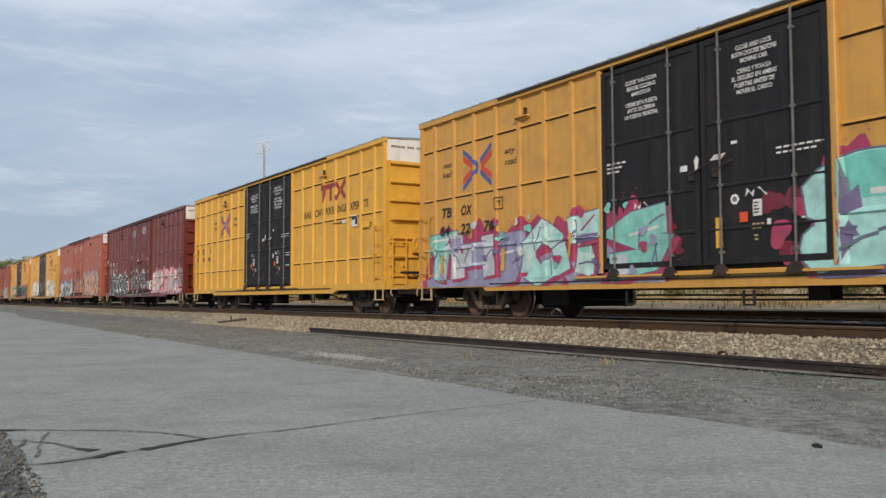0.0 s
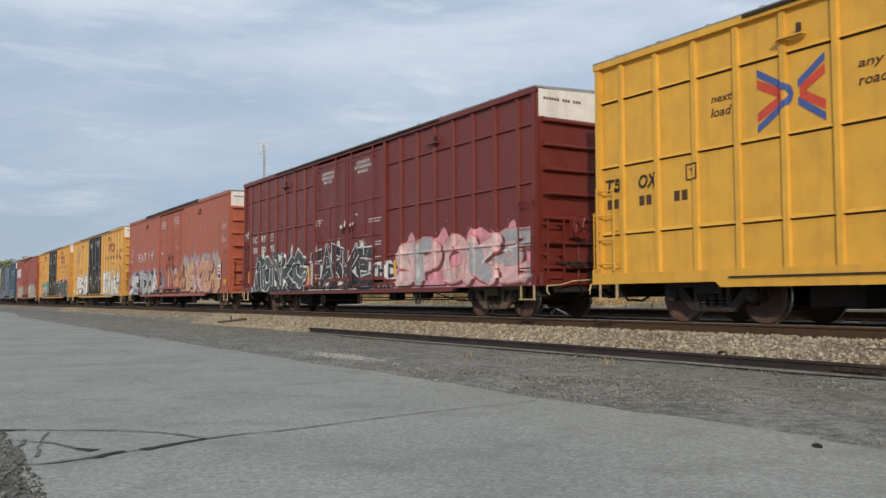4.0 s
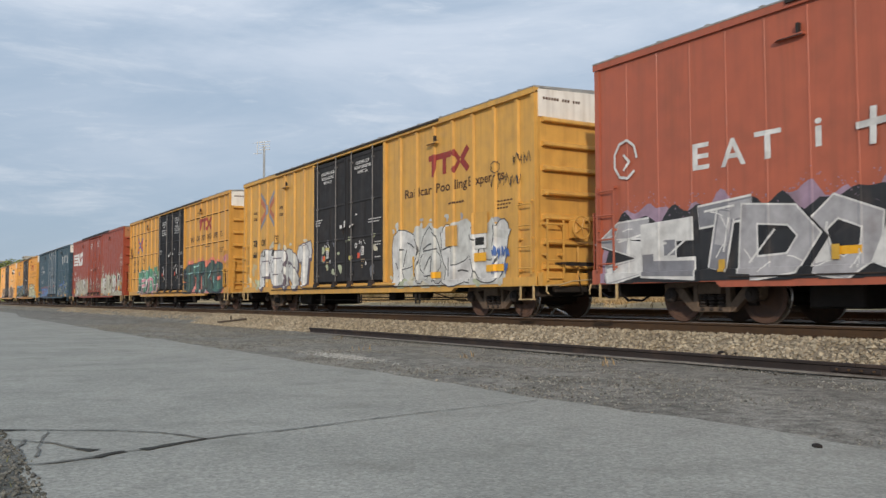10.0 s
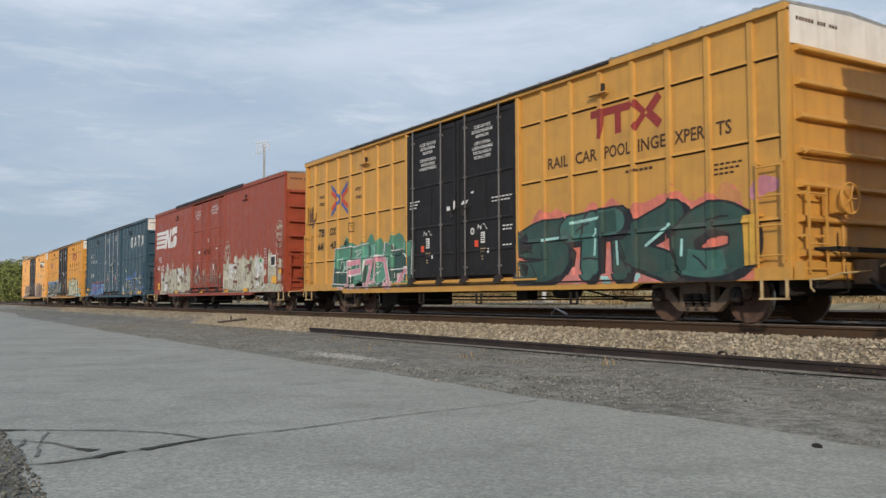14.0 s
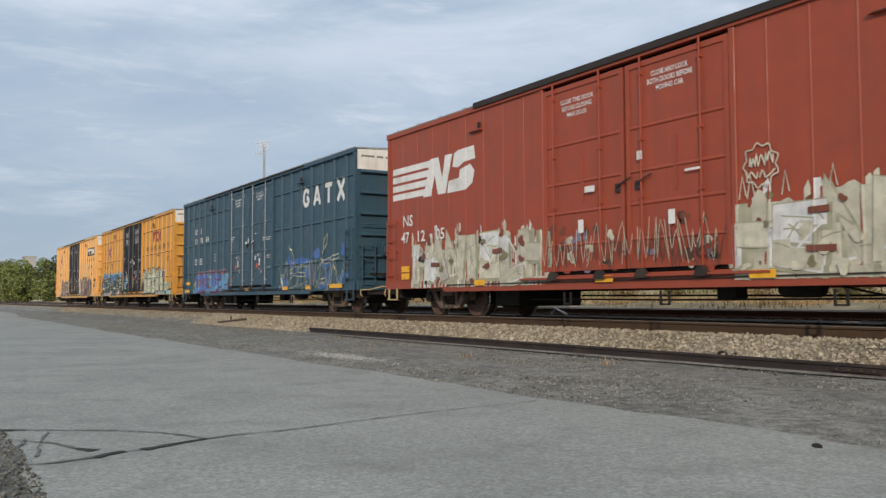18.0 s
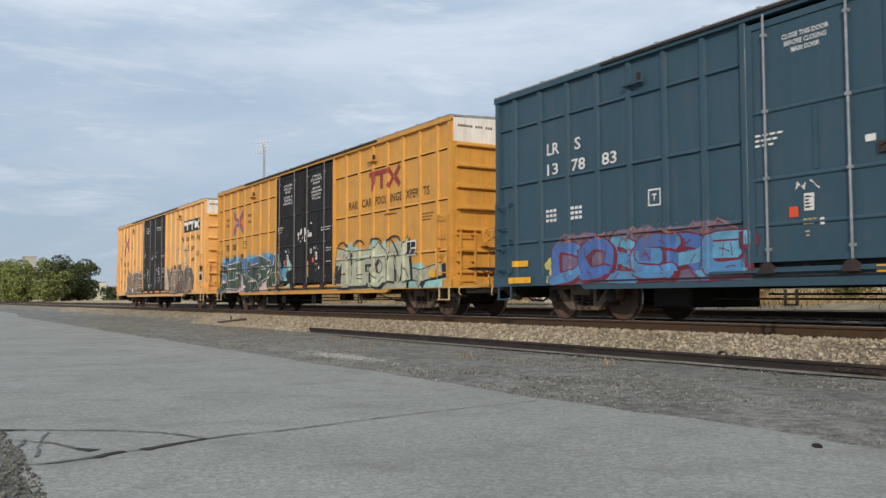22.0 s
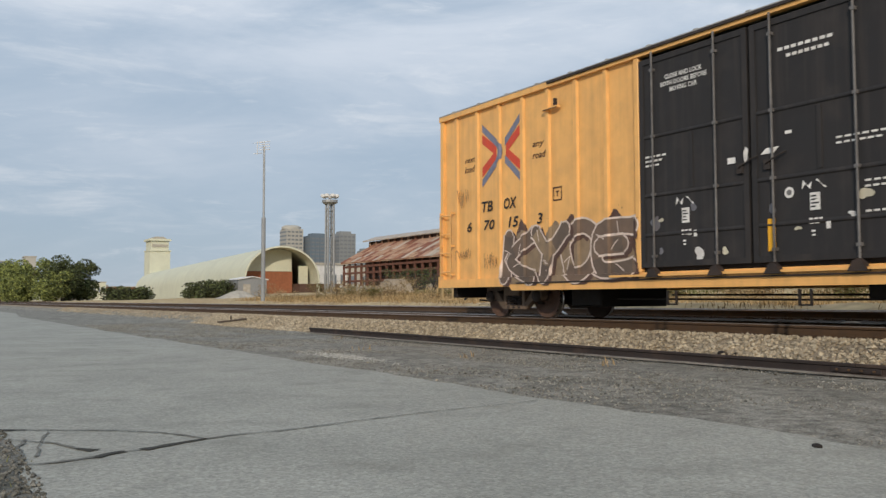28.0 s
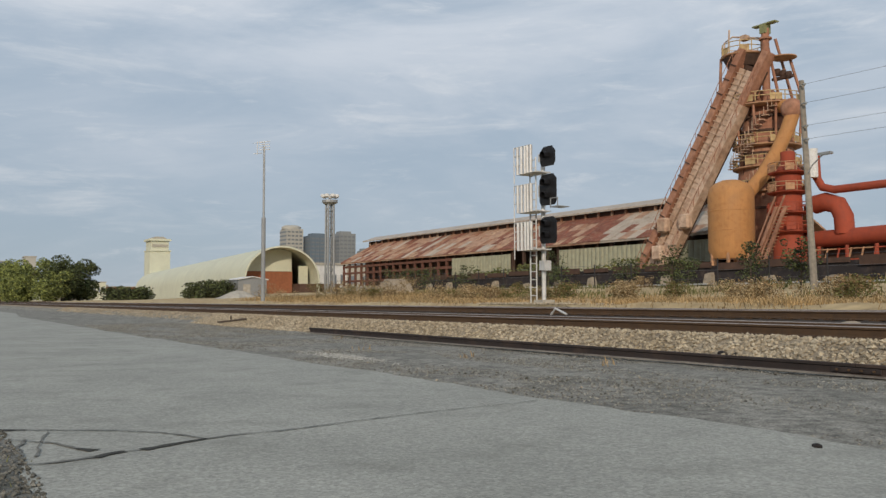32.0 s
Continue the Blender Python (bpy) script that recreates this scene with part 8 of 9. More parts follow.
# C: maroon grid car
car, side = keep(boxcar("maroon steel boxcar with black and white graffiti", "grid", M["maroon"], M["maroon"], M["white_top"], M["maroon"], YT))
door_words(car, side, False, big=1.25)
door_plates(car, side, True, 3)
initials(car, side, [(1.0, "UC", 0.46), (1.92, "RY", 0.46)], 0.24, 2.58, M["white_mark"])
number(car, side, [(1.0, "30", 0.44), (1.90, "00", 0.46), (2.85, "93", 0.44)], 0.23, 2.18, M["white_mark"])
box_mark(car, side, 2.85, 2.58, 0.24, M["white_mark"])
GG = S_("green_grey", (0.045, 0.060, 0.055))
piece(car, side, 1.15, 6.1, 0.72, 2.16, "IONKG", WHITE, [BLACK, GG, S_("fir_grey", (0.075, 0.10, 0.09))], "dark grey block graffiti with white rims", 31, 0.27, 0.05, None, WHITE, 0.62, 30, BLACK, wild=0.10, tint=0.7, over=0.16, flare=0.3, glow=GG, chips=3)
splashes(car, side, 5.9, 6.5, 0.9, 1.7, 5, [PINK, CORAL], 7, 0.3, "pink paint beside the lettering")
piece(car, side, 6.7, 11.1, 0.72, 2.12, "FARKE", WHITE, [BLACK, S_("soot", (0.03, 0.03, 0.032)), BLACK], "black graffiti with white outlines", 32, 0.30, 0.038, None, WHITE, 0.75, 10, BLACK, wild=0.08, over=0.25, flare=0.25, chips=3)
piece(car, side, 11.0, 12.5, 0.98, 1.44, "THD", WHITE, [BLACK], "small black letters in a white bubble", 36, 0.26, 0.01, None, WHITE, 0.1, 0, wild=0.03, chips=0, over=-0.1)
tag(car, side, scribble(11.15, 0.76, 1.9, 0.10, 5, 37), 0.03, PALEPINK, "thin pale strokes on the sill")
piece(car, side, 12.6, 18.5, 0.72, 2.02, "SPOKE", S_("blush", (0.62, 0.22, 0.20)), [PALEPINK, SILVER, S_("shell", (0.70, 0.44, 0.42))], "pink, grey and yellow block graffiti", 34, 0.36, 0.03, WHITE, PINK, 0.35, 90, S_("brown_red", (0.16, 0.04, 0.04)), True, 0.08, tint=0.9, over=0.16)
splashes(car, side, 12.8, 18.2, 0.85, 1.7, 8, [YELL, PALEPINK], 38, 0.14, "yellow and pale pink spots on the lettering")
reflectors(car, side, (0.4, 6.35, 12.35), 1.05)
tag(car, side, scribble(0.1, 2.7, 0.45, 0.4, 3, 35), 0.03, WHITE, "small white tag")

# D: brick red smooth car
car, side = keep(boxcar("brick-red smooth-sided boxcar with orange and silver graffiti", "smooth", M["brick"], M["brick"], M["white_top"], M["brick"], (4.4, 14.35)))
door_words(car, side, False, big=1.25)
for ch, x, z, w in (("E", 2.45, 2.60, 0.36), ("A", 3.05, 2.58, 0.50), ("T", 3.72, 2.60, 0.50), ("i", 4.80, 2.66, 0.12)):
    lettering(car, side, ch, 0.44, x, z, WHITE, width=w, label="white hand-painted words")
tag(car, side, [[(5.72, 2.55), (5.74, 3.08)], [(5.48, 2.84), (6.0, 2.88)]], 0.10, WHITE, "white hand-painted words")
tag(car, side, [[(0.85 + 0.30 * math.cos(a * 0.7), 3.0 + 0.36 * math.sin(a * 0.7)) for a in range(9)], [(0.8, 2.8), (0.95, 2.95), (0.8, 3.1)]], 0.05, WHITE, "white round emblem sketch")
piece(car, side, 0.25, 8.0, 0.72, 2.02, "SETDOAL", WHITE, [SILVER, WHITE, S_("pewter", (0.24, 0.24, 0.26)), SILVER], "silver and white block graffiti with black rims", 41, 0.27, 0.03, WHITE, S_("mauve", (0.36, 0.25, 0.33)), 0.35, 320, BLACK, wild=0.07, tint=0.95, over=0.2, flare=0.2, glow=S_("soot", (0.03, 0.03, 0.032)), chips=3)
tag(car, side, [[(3.05, 0.86), (3.05, 1.06)], [(5.1, 0.98), (5.1, 1.2)], [(6.9, 1.3), (6.9, 1.75)]], 0.13, S_("ochre", (0.60, 0.36, 0.05)), "ochre bars in the lettering")
splashes(car, side, 7.8, 11.8, 0.95, 2.1, 20, [S_("mauve", (0.36, 0.25, 0.33)), UMBER, VIOLET], 8, 0.34)
piece(car, side, 8.3, 11.6, 0.98, 2.02, "INCK", S_("burnt", (0.22, 0.08, 0.05)), [ORANGE, PEACH, S_("shell", (0.70, 0.44, 0.42))], "burnt orange and brown graffiti", 42, 0.32, 0.018, None, None, 0.4, 0, UMBER, wild=0.09, tint=0.9, over=0.16, glow=VIOLET)
tag(car, side, [[(8.75, 1.95), (9.1, 2.45), (9.45, 2.75), (9.85, 2.45), (10.1, 1.95)], [(9.0, 2.3), (9.4, 2.05), (9.8, 2.35)], [(9.45, 2.7), (9.42, 2.1)]], 0.07, S_("burnt", (0.22, 0.08, 0.05)), "brown strokes over the door")
piece(car, side, 11.6, 17.6, 0.72, 2.38, "WAKEN", S_("burnt", (0.22, 0.08, 0.05)), [PEACH, S_("apricot", (0.64, 0.40, 0.22)), S_("shell", (0.70, 0.44, 0.42)), S_("salmon", (0.66, 0.30, 0.20))], "peach and orange block graffiti on a pale mist", 43, 0.38, 0.024, None, S_("misty_white", (0.42, 0.34, 0.34)), 0.25, 520, UMBER, True, 0.10, 0.12, S_("salmon", (0.66, 0.30, 0.20)), 0.95, 0.24, 0.3, chips=4)
splashes(car, side, 11.9, 17.4, 0.9, 1.9, 12, [S_("salmon", (0.66, 0.30, 0.20)), S_("apricot", (0.64, 0.40, 0.22)), S_("ochre", (0.60, 0.36, 0.05))], 48, 0.16, "salmon and ochre spots on the lettering")
tag(car, side, scribble(17.95, 3.35, 0.6, 0.35, 3, 44) + scribble(17.95, 2.75, 0.6, 0.35, 3, 45), 0.02, PALEPINK, "pale tag strokes")
plates(car, side, (17.4, 1.30, 0.42, 0.62, "white_mark"), (17.45, 1.36, 0.30, 0.16, "black_mark"), (17.45, 1.58, 0.32, 0.10, "orange_mark"), (17.45, 1.74, 0.30, 0.05, "black_mark"), (18.25, 1.0, 0.4, 0.28, "reflector"), (7.9, 2.75, 0.15, 0.16, "white_mark"), (9.7, 2.6, 0.35, 0.07, "white_mark"),
       (10.6, 2.95, 0.3, 0.04, "white_mark"), (11.2, 2.95, 0.25, 0.04, "white_mark"))
reflectors(car, side, (5.1, 13.2, 15.8), 1.05, 0.4, 0.12)

# E: faded yellow post car
car, side = keep(boxcar("faded yellow ribbed boxcar with white bubble graffiti", "posts", M["yellow_faded"], M["worn_door"], M["white_top"], M["yellow_faded"], YT))
pool_marks(car, side, True, [(1.0, "66", 0.42), (1.92, "13", 0.38), (2.98, "82", 0.42)], POOL_WORDS_SMALL)
door_words(car, side, False, big=1.25)
door_plates(car, side, True, 5)
piece(car, side, 1.85, 6.72, 0.78, 2.30, "FERT", S_("violet_rim", (0.13, 0.10, 0.12)), [WHITE, WHITE, S_("chalk_white", (0.62, 0.62, 0.58))], "white bubble letters with violet-grey rims", 51, 0.34, 0.032, None, None, 0.2, 0, S_("violet_rim", (0.13, 0.10, 0.12)), True, 0.05, 0.06, None, 0.4, 0.14, 0.3, chips=0)
splashes(car, side, 1.9, 6.9, 2.05, 2.45, 10, [CREAM, S_("chalk_white", (0.62, 0.62, 0.58))], 59, 0.15, "cream overspray above the letters")
splashes(car, side, 0.3, 3.4, 0.75, 1.7, 16, [PALEG, CREAM, S_("buff", (0.62, 0.48, 0.25))], 9, 0.25, "cream and pale green blotches")
splashes(car, side, 7.2, 11.6, 1.2, 2.3, 26, [CREAM, PALEG, GREY, BLACK, YELL], 10, 0.16)
splashes(car, side, 12.2, 17.6, 2.1, 2.5, 10, [S_("chalk_white", (0.62, 0.62, 0.58)), SILVER], 60, 0.17, "pale overspray above the letters")
piece(car, side, 12.42, 17.6, 0.76, 2.30, "PALU", S_("dark_rim", (0.07, 0.075, 0.075)), [WHITE, S_("chalk_white", (0.62, 0.62, 0.58)), WHITE], "white bubble graffiti with dark rims", 58, 0.40, 0.028, None, None, 0.2, 0, None, True, 0.05, 0, None, 0.5, 0.14, 0.25, S_("chalk_white", (0.62, 0.62, 0.58)), chips=3)
tag(car, side, [[(13.55, 1.0), (13.5, 1.55)]], 0.13, S_("amber", (0.70, 0.40, 0.06)), "amber bar in the lettering")
splashes(car, side, 12.0, 17.5, 0.74, 1.2, 16, [S_("blue_grey", (0.30, 0.36, 0.38)), CREAM, PALEG], 57, 0.24, "blue-grey and cream paint on the letters")
tag(car, side, scribble(17.15, 2.92, 1.2, 0.32, 5, 53) + scribble(17.95, 3.35, 0.6, 0.28, 3, 54) + wavy_ring(17.3, 3.42, 0.14, 0.12, 52), 0.018, BLACK, "black scribbled tag")
tag(car, side, scribble(17.2, 1.35, 0.6, 0.28, 4, 55) + scribble(17.2, 1.0, 0.6, 0.28, 4, 56), 0.045, BLUEP, "blue tag on a grey patch")
plates(car, side, (15.1, 1.72, 0.55, 0.5, "yellow_faded"), (16.35, 1.95, 0.6, 0.5, "yellow_faded"), (16.4, 1.6, 0.5, 0.34, "white_mark"), (16.45, 1.68, 0.36, 0.18, "black_mark"), (16.4, 1.3, 0.5, 0.2, "reflector"),
       (16.9, 1.05, 0.7, 0.16, "reflector"), (14.5, 0.95, 0.4, 0.16, "reflector"))

# F: yellow grid car with dark green lettering
car, side = keep(boxcar("yellow steel boxcar with dark green and coral graffiti", "grid", M["yellow_deep"], M["black_door"], M["white_top"], M["yellow_deep"], YT))
pool_marks(car, side, False, [(0.95, "66", 0.44), (1.92, "43", 0.44), (2.92, "45", 0.44)])
door_words(car, side)
door_plates(car, side, True, 6)
piece(car, side, 2.35, 7.0, 0.80, 2.12, "ETUH", WHITE, [DGREEN, GREEN, S_("jade", (0.13, 0.36, 0.26))], "green, black and white block graffiti", 61, 0.40, 0.03, S_("pale_jade", (0.40, 0.62, 0.50)), GREEN, 0.3, 120, DGREEN, wild=0.07, tint=0.95, over=0.24, flare=0.15)
tag(car, side, [[(3.3, 0.8), (3.25, 1.5), (4.1, 1.55), (4.15, 1.25), (3.4, 1.2)], [(4.5, 0.8), (4.85, 1.55), (4.4, 1.5)], [(5.0, 0.85), (5.1, 1.6), (5.6, 1.55)], [(5.9, 0.8), (5.6, 1.6)], [(6.4, 0.85), (6.7, 1.2), (7.0, 1.2)]], 0.20, WHITE, "white edges of the pink strokes")
tag(car, side, [[(3.32, 0.8), (3.27, 1.48), (4.08, 1.53), (4.13, 1.27), (3.42, 1.22)], [(4.52, 0.8), (4.85, 1.52), (4.42, 1.48)], [(5.02, 0.85), (5.12, 1.57), (5.58, 1.53)], [(5.88, 0.8), (5.6, 1.57)], [(6.42, 0.85), (6.7, 1.18), (6.98, 1.18)]], 0.13, PINK, "pink strokes on the green", 0.038)
splashes(car, side, 2.4, 6.8, 0.75, 0.95, 14, [PINK, PALEPINK], 12, 0.24, "pink band under the lettering")
piece(car, side, 11.95, 18.0, 0.72, 2.14, "STKO", BLACK, [S_("fir", (0.040, 0.085, 0.068)), S_("sea_green", (0.06, 0.16, 0.13)), S_("fir", (0.040, 0.085, 0.068))], "dark green bubble graffiti on a coral cloud", 62, 0.40, 0.045, MINT, CORAL, 0.22, 140, BLACK, True, 0.05, 0, S_("coral_pink", (0.70, 0.26, 0.22)), 0.5, 0.20, 0.1, chips=2)
tag(car, side, [[(18.05, 0.95), (18.02, 1.75)]], 0.30, S_("amber", (0.70, 0.40, 0.06)), "orange block beside the letters")
splashes(car, side, 12.2, 17.8, 0.74, 0.86, 9, [MINT, AQUA], 67, 0.14, "mint drips along the sill")
tag(car, side, scribble(0.05, 2.7, 0.8, 0.8, 3, 63), 0.04, UMBER, "brown scribble")
splashes(car, side, 17.3, 18.5, 0.8, 2.2, 8, [ORANGE, CORAL, PINK], 64, 0.3, "orange and coral paint")

# G: oxide red smooth car with stripes
car, side = keep(boxcar("oxide-red smooth-sided boxcar with white striped logo", "smooth", M["red"], M["red"], M["tan_top"], M["red"], (4.4, 14.35)))
door_words(car, side, False, big=1.25)
bm = bmesh.new()
for k in range(4):
    z = 3.10 + k * 0.235
    flat_face(bm, [(0.30, z), (2.05 + 0.06 * k, z), (2.12 + 0.06 * k, z + 0.165), (0.30, z + 0.165)])
flat_face(bm, [(1.95, 3.05), (2.35, 3.05), (2.66, 4.0), (2.30, 4.0)], 0.0005)
flat_face(bm, [(2.36, 4.0), (2.70, 4.0), (3.02, 3.05), (2.68, 3.05)], 0.0010)
flat_face(bm, [(2.78, 3.05), (3.04, 3.05), (3.36, 4.0), (3.02, 4.0)], 0.0015)
flat_face(bm, [(3.36, 3.66), (3.44, 3.98), (3.60, 4.04), (4.32, 4.06), (4.38, 3.74), (3.90, 3.72), (3.62, 3.62)], 0.002)
flat_face(bm, [(3.12, 3.04), (3.95, 3.04), (4.25, 3.18), (4.34, 3.46), (4.16, 3.64), (3.70, 3.56), (3.66, 3.36), (3.20, 3.34)], 0.0022)
drape(bm, side, 0.006)
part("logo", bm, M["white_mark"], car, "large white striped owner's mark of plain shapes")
initials(car, side, [(0.90, "NS", 0.52)], 0.29, 2.36, M["white_mark"])
number(car, side, [(0.85, "47", 0.42), (1.72, "12", 0.38), (2.62, "05", 0.42)], 0.28, 1.92, M["white_mark"], 0.046)
piece(car, side, 1.5, 7.0, 0.72, 2.05, "HANIELH", S_("dull_olive", (0.40, 0.38, 0.26)), [CREAM, WHITE, S_("bone", (0.56, 0.52, 0.40)), S_("pale_buff", (0.62, 0.58, 0.44))], "tall cream graffiti, flaking", 78, 0.38, 0.018, WHITE, None, 0.5, 0, S_("dull_olive", (0.40, 0.38, 0.26)), False, 0.10, 0, None, 0.95, 0.2, 0.2, None, chips=5)
flaked(car, side, 1.35, 7.0, 0.72, 2.32, [CREAM, WHITE, CREAM, S_("dull_olive", (0.40, 0.38, 0.26))], [M["red"], RUST, S_("olive", (0.22, 0.20, 0.10))], 71, "tall cream graffiti stroke, flaking")
splashes(car, side, 1.5, 6.8, 0.8, 1.9, 22, [RUST, S_("olive", (0.22, 0.20, 0.10)), CREAM, BLACK], 72, 0.14, "rusty bare patches", 0.040)
splashes(car, side, 7.1, 11.6, 0.95, 1.95, 40, [UMBER, CREAM, VIOLET, RUST, M["red"]], 73, 0.15)
piece(car, side, 11.9, 18.5, 0.72, 2.12, "HENDMRAW", S_("dull_olive", (0.40, 0.38, 0.26)), [CREAM, WHITE, S_("bone", (0.56, 0.52, 0.40)), S_("pale_buff", (0.62, 0.58, 0.44))], "tall cream graffiti, flaking", 81, 0.38, 0.018, WHITE, None, 0.5, 0, S_("dull_olive", (0.40, 0.38, 0.26)), False, 0.10, 0, None, 0.95, 0.2, 0.2, S_("bone", (0.56, 0.52, 0.40)), chips=5)
tag(car, side, scribble(7.1, 0.95, 4.6, 0.75, 16, 79), 0.02, UMBER, "dark scribbled lines over the doors")
tag(car, side, scribble(7.0, 1.0, 4.7, 0.9, 12, 80), 0.014, CREAM, "cream scribbled lines over the doors", 0.036)
flaked(car, side, 11.9, 18.6, 0.72, 2.25, [CREAM, WHITE, CREAM, S_("pale_buff", (0.62, 0.58, 0.44))], [M["red"], RUST, S_("olive", (0.22, 0.20, 0.10))], 74, "tall cream graffiti stroke, flaking")
splashes(car, side, 12.0, 18.0, 0.8, 1.9, 26, [RUST, S_("olive", (0.22, 0.20, 0.10)), S_("pale_buff", (0.62, 0.58, 0.44)), CREAM], 75, 0.16, "rusty bare patches", 0.040)
tag(car, side, wavy_ring(12.42, 2.50, 0.30, 0.33, 76) + scribble(12.2, 2.48, 0.46, 0.22, 3, 77) + scribble(12.2, 2.28, 0.42, 0.14, 2, 66), 0.026, CREAM, "cream tag in a wavy ring")
tag(car, side, wavy_ring(18.32, 2.90, 0.30, 0.33, 78) + scribble(18.10, 2.92, 0.46, 0.22, 4, 70) + scribble(18.10, 2.68, 0.46, 0.18, 4, 69), 0.024, CREAM, "cream tag in a wavy ring")
tag(car, side, wavy_ring(18.32, 2.42, 0.30, 0.12, 68) + scribble(18.12, 2.36, 0.42, 0.12, 4, 67), 0.022, CREAM, "flat cream ring")
tag(car, side, [[(12.0 + k * 0.16, 2.0), (12.07 + k * 0.16, 2.36), (12.14 + k * 0.16, 2.04)] for k in (0, 1, 5, 10, 16, 17, 25)], 0.026, CREAM, "cream peaks over the letters")
plates(car, side, (16.76, 1.02, 0.38, 1.30, "red"))
tag(car, side, [[(x, 1.78 + 0.105 * k), (x + 0.10, 1.78 + 0.105 * k)] for k in range(6) for x in (16.80, 16.98)], 0.032, WHITE, "small white stencil bars", 0.046)
tag(car, side, [[(16.34, 1.90), (16.52, 1.90)]], 0.15, S_("leaf_green", (0.06, 0.42, 0.07)), "small green sticker", 0.044)
tag(car, side, [[(13.2, 1.16), (13.7, 1.15)], [(13.25, 1.72), (13.6, 1.73)], [(14.9, 1.75), (15.35, 1.74)], [(15.8, 1.22), (16.1, 1.20)], [(2.4, 1.3), (2.8, 1.28)], [(5.1, 1.5), (5.5, 1.52)]], 0.10, RUST, "rusty bars through the letters", 0.042)
plates(car, side, (0.85, 0.95, 0.42, 0.16, "reflector"), (0.85, 1.14, 0.42, 0.16, "reflector"), (4.4, 0.74, 0.45, 0.13, "reflector"), (8.6, 0.74, 0.5, 0.13, "reflector"), (12.2, 0.74, 0.5, 0.13, "reflector"),
       (14.6, 0.74, 0.5, 0.13, "reflector"), (17.6, 1.02, 0.5, 0.26, "reflector"), (17.5, 1.62, 0.52, 0.42, "white_mark"), (17.56, 1.68, 0.4, 0.3, "black_mark"), (18.35, 1.35, 0.3, 0.2, "reflector"),
       (8.1, 1.72, 0.16, 0.26, "white_mark"), (10.5, 1.72, 0.16, 0.26, "white_mark"), (8.3, 2.5, 0.3, 0.12, "white_mark"), (9.75, 2.95, 0.14, 0.16, "white_mark"), (10.9, 2.6, 0.35, 0.04, "white_mark"))

# H: slate blue grid car
car, side = keep(boxcar("slate-blue steel boxcar with white block logo", "grid", M["blue"], M["blue"], M["white_top"], M["blue"], YT, None, 6))
door_words(car, side, False)
door_plates(car, side, True, 8)
bm = bmesh.new()
ribbon(bm, [(14.46, 3.99), (14.22, 4.12), (14.04, 3.98), (14.02, 3.70), (14.20, 3.56), (14.42, 3.64), (14.43, 3.82), (14.26, 3.82)], 0.15, 0, 0, False)
ribbon(bm, [(14.90, 3.52), (15.14, 4.14), (15.38, 3.52)], 0.15, 0.0004, 0, False)
ribbon(bm, [(15.01, 3.70), (15.27, 3.70)], 0.12, 0.0012, 0, False)
ribbon(bm, [(15.78, 4.08), (16.34, 4.08)], 0.15, 0, 0, False)
ribbon(bm, [(16.06, 4.0), (16.06, 3.50)], 0.16, 0.0004, 0, False)
ribbon(bm, [(16.74, 4.15), (17.24, 3.50)], 0.16, 0, 0, False)
ribbon(bm, [(17.24, 4.15), (16.74, 3.50)], 0.16, 0.0006, 0, False)
for v in bm.verts:
    v.co.x += 0.70
drape(bm, side, 0.006)
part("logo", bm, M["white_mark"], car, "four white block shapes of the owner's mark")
initials(car, side, [(1.82, "LR", 0.40), (2.70, "S", 0.19)], 0.24, 3.42, M["white_mark"])
number(car, side, [(1.82, "13", 0.36), (2.60, "78", 0.42), (3.50, "83", 0.42)], 0.23, 3.0, M["white_mark"])
marks(car, side, [(1.75, 2.22, 3, 0.09), (1.75, 2.12, 3, 0.09), (1.75, 2.02, 3, 0.09), (2.55, 2.22, 3, 0.09), (2.55, 2.12, 3, 0.09), (2.55, 2.02, 3, 0.09)], 0.06, M["white_mark"], "small white stencil lines")
piece(car, side, 2.1, 6.9, 0.72, 1.62, "DOBERE", S_("dark_red", (0.18, 0.02, 0.04)), [S_("azure", (0.10, 0.27, 0.50)), BLUEP, SKYB], "blue graffiti with dark red rims", 81, 0.32, 0.026, None, S_("grey_purple", (0.16, 0.13, 0.20)), 0.15, 60, S_("dark_red", (0.18, 0.02, 0.04)), True, 0.11, 0.1, tint=0.8, over=0.24, chips=5)
tag(car, side, scribble(2.3, 1.5, 4.4, 0.25, 8, 86), 0.035, S_("clay", (0.30, 0.15, 0.12)), "clay-brown strokes above the letters")
splashes(car, side, 1.75, 2.2, 0.8, 1.5, 3, [YELL], 82, 0.2, "yellow paint")
splashes(car, side, 12.6, 18.3, 0.85, 2.2, 15, [S_("royal_blue", (0.04, 0.13, 0.38)), BLUEP, S_("royal_blue", (0.04, 0.13, 0.38))], 85, 0.36, "royal blue paint blotch")
piece(car, side, 12.6, 17.9, 0.75, 1.72, "YWSENKATV", S_("straw", (0.50, 0.50, 0.34)), [M["blue"], S_("night_blue", (0.025, 0.07, 0.16))], "straw-coloured outline graffiti", 83, 0.09, 0.018, None, None, 0.3, 0, None, True, 0.20, 0.2, None, 0.3, 0.35, 0.9, chips=2)
tag(car, side, [[(16.4, 1.9), (16.5, 2.35), (16.75, 2.5), (16.7, 2.2), (16.45, 2.0)], [(13.6, 2.3), (13.9, 1.9), (14.1, 1.5)]], 0.04, S_("straw", (0.50, 0.50, 0.34)), "straw-coloured loop")
